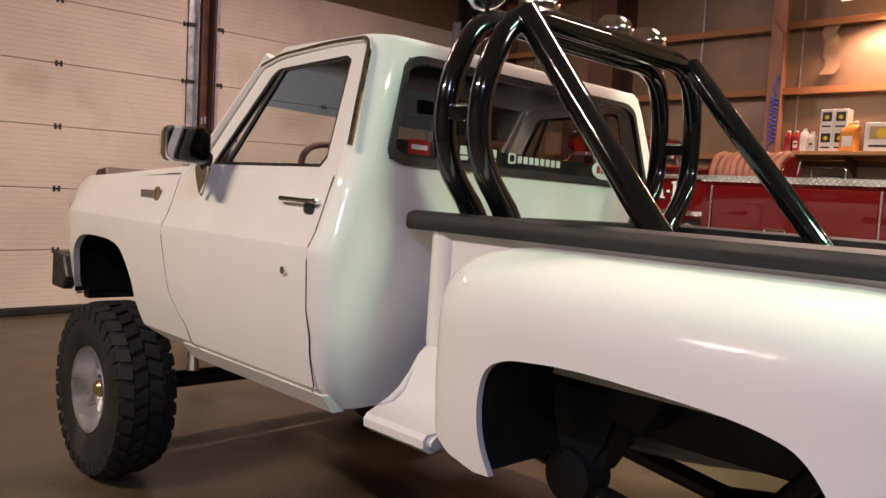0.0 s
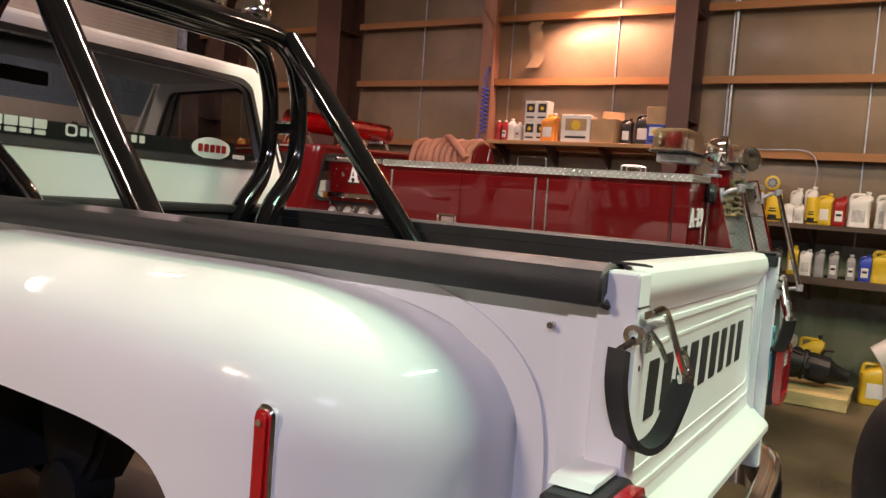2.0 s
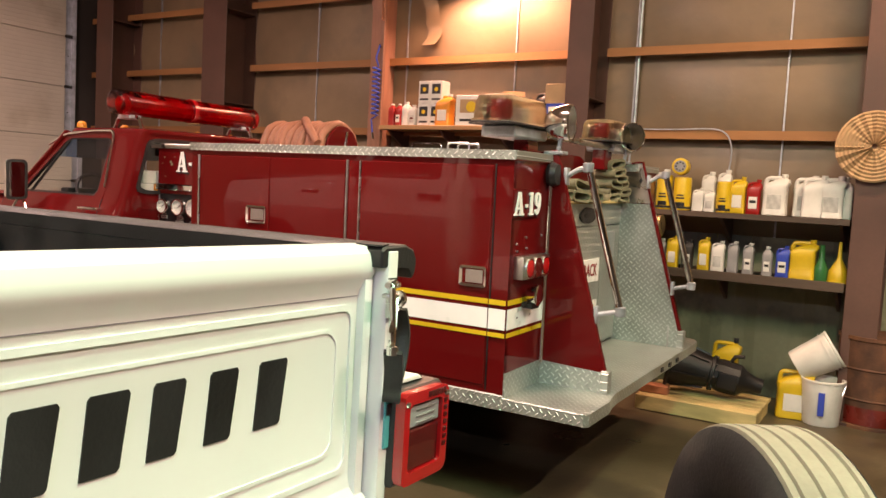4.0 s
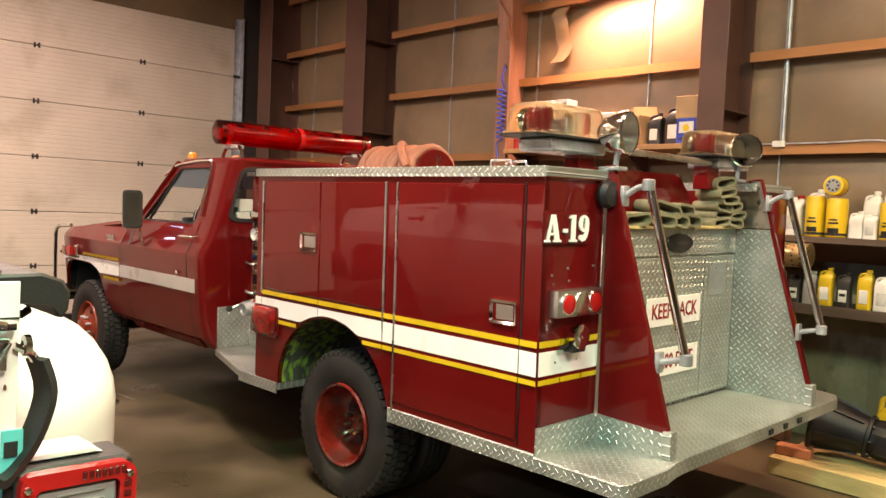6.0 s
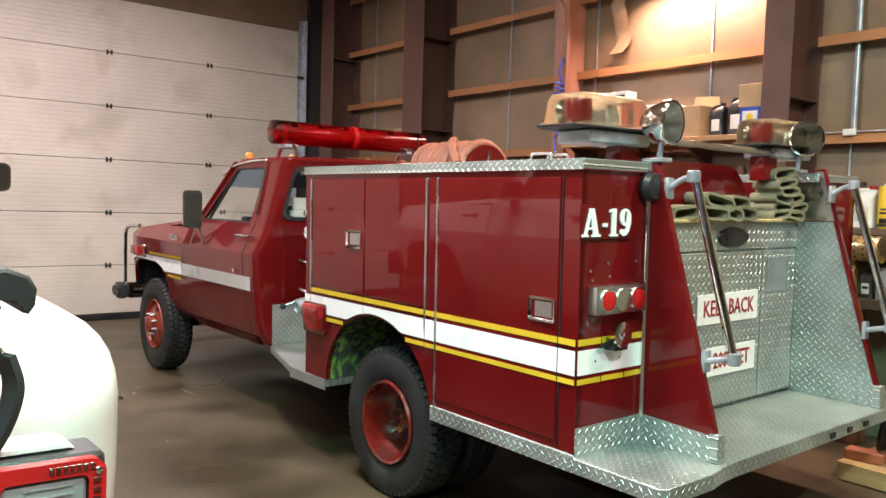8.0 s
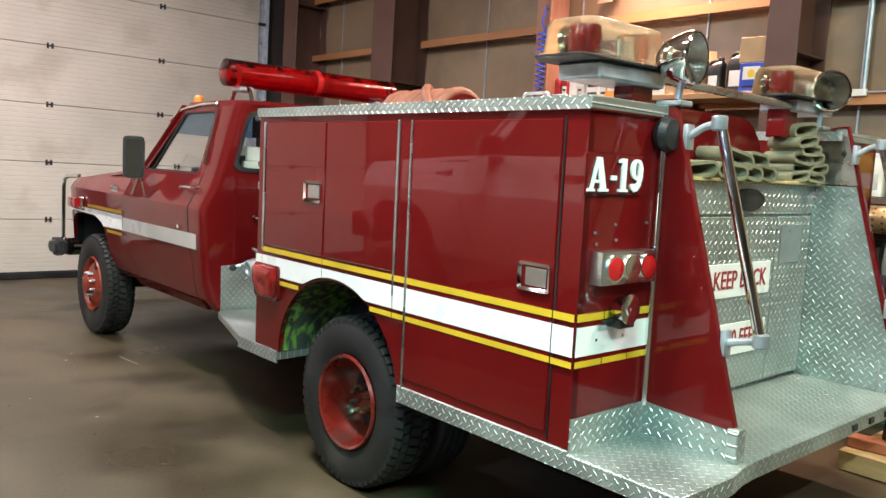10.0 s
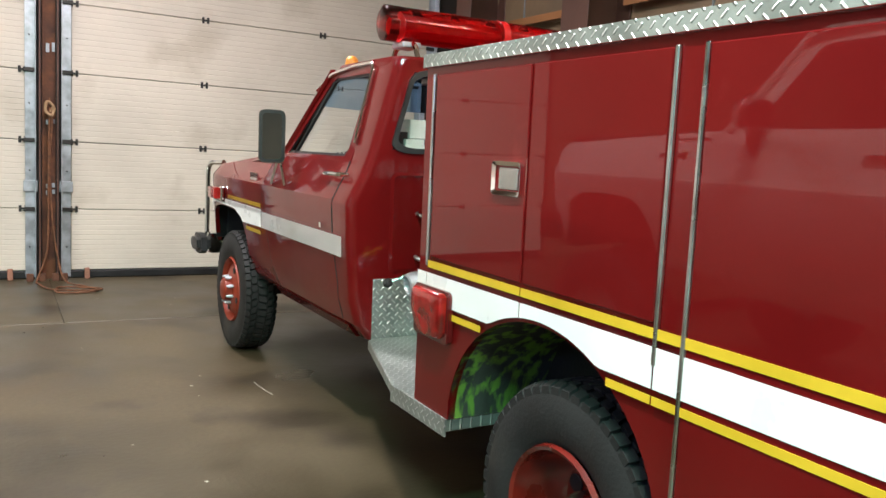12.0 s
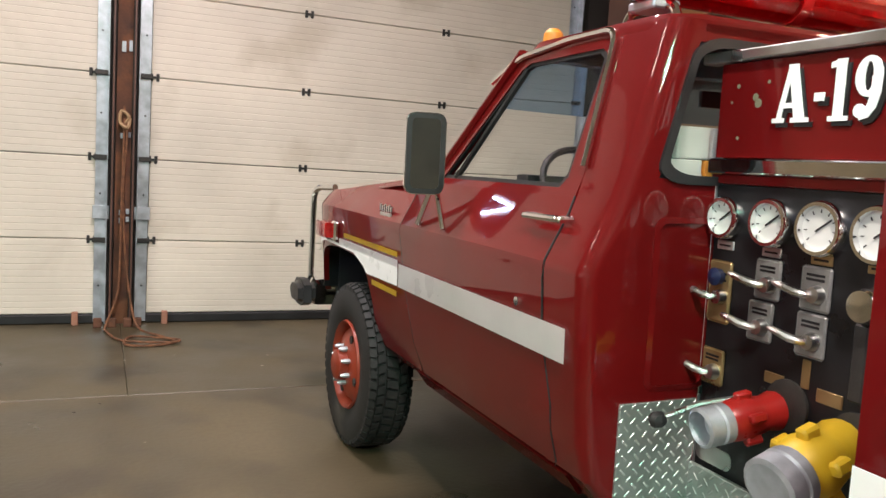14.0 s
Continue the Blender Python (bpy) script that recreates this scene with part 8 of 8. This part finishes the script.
# round wicker disc on the column
wd = empty("wicker_disc", pose(8.36, -0.24, 1.93), "large round brown woven disc hung on the column", "basket")
for i in range(9):
    r = 0.03 + i * 0.025
    pts = [(-0.012 * math.sin(3 * k) - 0.02 * (1 - r / 0.25), r * math.cos(2 * math.pi * k / 36), r * math.sin(2 * math.pi * k / 36)) for k in range(37)]
    part("coil", tube(pts, 0.0145, 6), M_card, wd)
part("back", lathe([(0.24, 0.004), (0.24, 0.012), (0.001, 0.012)], (0, 0, 0), "x", 32), M_timber, wd)
part("hook", tube([(0.0, 0, 0.2), (0.05, 0, 0.22)], 0.008, 6), M_iron, wd)

# pallet with machine parts, jugs, pails and drum on the floor
pl = empty("pallet", pose(8.075, 0.685, 0, 0, 0, 0), "pale yellowish wooden pallet carrying a black machine part", "pallet")
for y in (-0.36, 0.0, 0.36):
    part("bearer", B(-0.26, 0.26, y - 0.04, y + 0.04, 0, 0.085, 0.003, 1), M_palewood, pl)
for i in range(5):
    x = -0.212 + i * 0.115
    part("board", B(x - 0.050, x + 0.050, -0.41, 0.41, 0.085, 0.108, 0.003, 1), M_palewood, pl)
part("front_board", B(-0.282, -0.262, -0.41, 0.41, 0.004, 0.106, 0.003, 1), M_palewood, pl)
mp = empty("machine_part", pose(8.10, 0.66, 0.108), "black greasy gearbox housing lying on the pallet", "machine part")
tm = Matrix.Translation((0, 0, 0.175)) @ Matrix.Rotation(radians(10), 4, "X") @ Matrix.Rotation(radians(10), 4, "Z")


def mpart(name, bm, mat, label="", angle=35):
    bm.transform(tm)
    return part(name, bm, mat, mp, label, angle)


mpart("bell_housing", lathe([(0.02, 0.12), (0.125, 0.16), (0.150, 0.285), (0.182, 0.290), (0.186, 0.275), (0.165, 0.262), (0.150, 0.20), (0.122, 0.06), (0.112, 0.0), (0.128, -0.006), (0.128, -0.024), (0.108, -0.03)], (0, 0, 0), "y", 28), M_chassis, "black flared bell housing", 30)
mpart("gear_case", lathe([(0.108, -0.03), (0.118, -0.08), (0.112, -0.20), (0.082, -0.24), (0.060, -0.30), (0.050, -0.36), (0.001, -0.36)], (0, 0, 0), "y", 14), M_chassis, "", 25)
mpart("ring_gear", lathe([(0.085, 0.215), (0.105, 0.215), (0.105, 0.245), (0.085, 0.245)], (0, 0, 0), "y", 24, None, True), M_iron)
for i in range(20):
    bm = B(-0.006, 0.006, 0.216, 0.246, 0.104, 0.116)
    bm.transform(Matrix.Rotation(2 * math.pi * i / 20, 4, "Y"))
    mpart("tooth", bm, M_steel, "", 0)
for i in range(6):
    bm = prism([(0.02, 0.112), (0.25, 0.158), (0.25, 0.172), (0.02, 0.128)], "x", -0.006, 0.006)
    bm.transform(Matrix.Rotation(2 * math.pi * (i + 0.3) / 6, 4, "Y"))
    mpart("rib", bm, M_rust if i == 1 else M_chassis)
for i in range(8):
    bm = lathe([(0.009, 0.0), (0.009, 0.014), (0.005, 0.016)], (0.118 * math.cos(i * 0.785), -0.040, 0.118 * math.sin(i * 0.785)), "y", 6)
    mpart("bolt", bm, M_iron)
mpart("side_cover", B(-0.135, -0.10, -0.19, -0.06, -0.06, 0.05, 0.012, 2), M_chassis)
mpart("shift_lever", tube([(0.0, -0.12, 0.10), (-0.01, -0.14, 0.16), (-0.03, -0.20, 0.18)], 0.014, 8), M_iron)
thing("brick", B(-0.05, 0.05, -0.10, 0.10, 0, 0.06, 0.006, 1), material("orange_brick", (0.50, 0.20, 0.10), 0.8, 0, 0.15, 8, 60, 0.3), "orange brick lying on the pallet", "brick", pose(7.93, 1.0, 0.108, 0, 0, 8))
tj = bottle("oil_jug", 8.58, 0.655, 0.0, 0.12, 0.19, 0.475, M_yplastic, "yellow oil jug with black print behind the pallet", M_black, 0.25, "", True)
bottle("jug", 8.37, 0.13, 0.0, 0.18, 0.22, 0.36, M_yplastic, "dirty yellow plastic jug on the floor", M_yplastic, 0.2, "", True, 10)
pe = empty("pail", pose(8.33, -0.06 + 0.0, 0), "white plastic pail with a blue printed bar", "bucket")
part("wall", lathe([(0.115, 0), (0.12, 0.01), (0.138, 0.30), (0.145, 0.302), (0.145, 0.315), (0.132, 0.315), (0.112, 0.02), (0.001, 0.02)], (0, 0, 0), "z", 24), M_wplastic, pe)
part("print_bar", B(-0.142, -0.118, -0.03, 0.01, 0.08, 0.24), M_blue, pe, "upright blue printed bar", 0).matrix_basis = Matrix.Translation((0.0, 0.0, 0))
part("handle_wire", tube(rounded([(0, -0.145, 0.29), (-0.05, -0.12, 0.20), (-0.10, 0.0, 0.16), (-0.05, 0.12, 0.20), (0, 0.145, 0.29)], 0.06), 0.004, 5), M_steel, pe)
p2 = empty("pail", pose(8.40, 0.13, 0.36, 57, 0, 10), "empty white pail tipped over on the other", "bucket")
part("wall", lathe([(0.11, 0), (0.115, 0.01), (0.135, 0.27), (0.142, 0.275), (0.142, 0.29), (0.13, 0.29), (0.108, 0.02), (0.001, 0.02)], (0, 0, 0), "z", 24), M_wplastic, p2)
for zz in (0.23, 0.255):
    part("hoop", lathe([(0.134, zz), (0.143, zz), (0.143, zz + 0.008), (0.134, zz + 0.008)], (0, 0, 0), "z", 24, None, True), M_wplastic, p2)
dr = empty("steel_drum", pose(8.58, -0.36, 0), "rusty red-brown steel drum beside the pails", "drum")
dp = [(0.24, 0), (0.25, 0.0), (0.25, 0.02), (0.243, 0.025), (0.243, 0.19), (0.252, 0.20), (0.243, 0.21), (0.243, 0.40), (0.252, 0.41), (0.243, 0.42), (0.243, 0.60), (0.252, 0.61), (0.252, 0.635), (0.235, 0.635), (0.235, 0.62), (0.001, 0.62)]
part("drum_wall", lathe(dp, (0, 0, 0), "z", 32), M_rust, dr)
part("red_patch", lathe([(0.2445, 0.03), (0.2445, 0.15)], (0, 0, 0), "z", 32, None, False, False), M_redrim, dr)
# dark clutter behind the fire truck, under the bench board
for i in range(8):
    y = 1.45 + i * 0.30
    w, h = rnd.uniform(0.12, 0.22), rnd.uniform(0.25, 0.55)
    thing("crate", B(-w / 2, w / 2, -0.12, 0.12, 0, h, 0.01, 1), rnd.choice([M_rust, M_darkwood, M_card, M_redrim]), "dusty crate standing on the floor under the shelf", "crate", pose(8.62, y, 0, 0, 0, rnd.uniform(-12, 12)))

# old truck tyre standing near the tailgate
ty = empty("loose_tyre", pose(4.335, -0.32, 0.0, 0, 0, 126), "old worn truck tyre standing on edge with a cracked pale tread", "tyre")
R = 0.47
prof = [(0.27, -0.085), (0.30, -0.105), (0.37, -0.125), (0.44, -0.118), (0.462, -0.105)]
prof += [(0.468, -0.095)]
for i in range(4):
    x = -0.075 + i * 0.05
    prof += [(0.470, x - 0.006), (0.460, x - 0.003), (0.460, x + 0.003), (0.470, x + 0.006)]
prof += [(0.468, 0.095), (0.462, 0.105), (0.44, 0.118), (0.37, 0.125), (0.30, 0.105), (0.27, 0.085)]
part("sidewall", lathe(prof[:5] + [(0.455, -0.10), (0.455, 0.10)] + prof[-5:], (0, 0, 0.47), "x", 56, None, True), M_rubber, ty, "dark brown-black sidewall")
M_palerubber = material("dusty_pale_tread", (0.26, 0.24, 0.18), 0.85, 0, 0.15, 4, 70, 0.4, stain=((0.10, 0.09, 0.07), 7, 0.55, 0.5))
part("tread", lathe([(0.456, -0.098)] + prof[5:-5] + [(0.456, 0.098)], (0, 0, 0.47), "x", 56, None, False, False), M_palerubber, ty, "dusty pale grooved tread")

# cable clipped along the girt and dropping to the jug shelf
cb = thing("cable", tube(spline([(8.755, 1.75, 2.07), (8.755, 1.55, 2.070), (8.755, 1.23, 2.069), (8.755, 0.93, 2.075), (8.752, 0.82, 2.04), (8.752, 0.775, 1.96), (8.755, 0.766, 1.86), (8.76, 0.78, 1.72)], 5), 0.0065, 6), M_galv, "grey cable clipped along the orange girt", "cable")
part("junction_box", B(8.745, 8.77, 1.535, 1.625, 2.045, 2.09, 0.004, 1), M_wplastic, cb)
part("conduit", tube([(8.83, 1.585, 2.06), (8.83, 1.585, 4.5)], 0.016, 8), M_galv, cb)
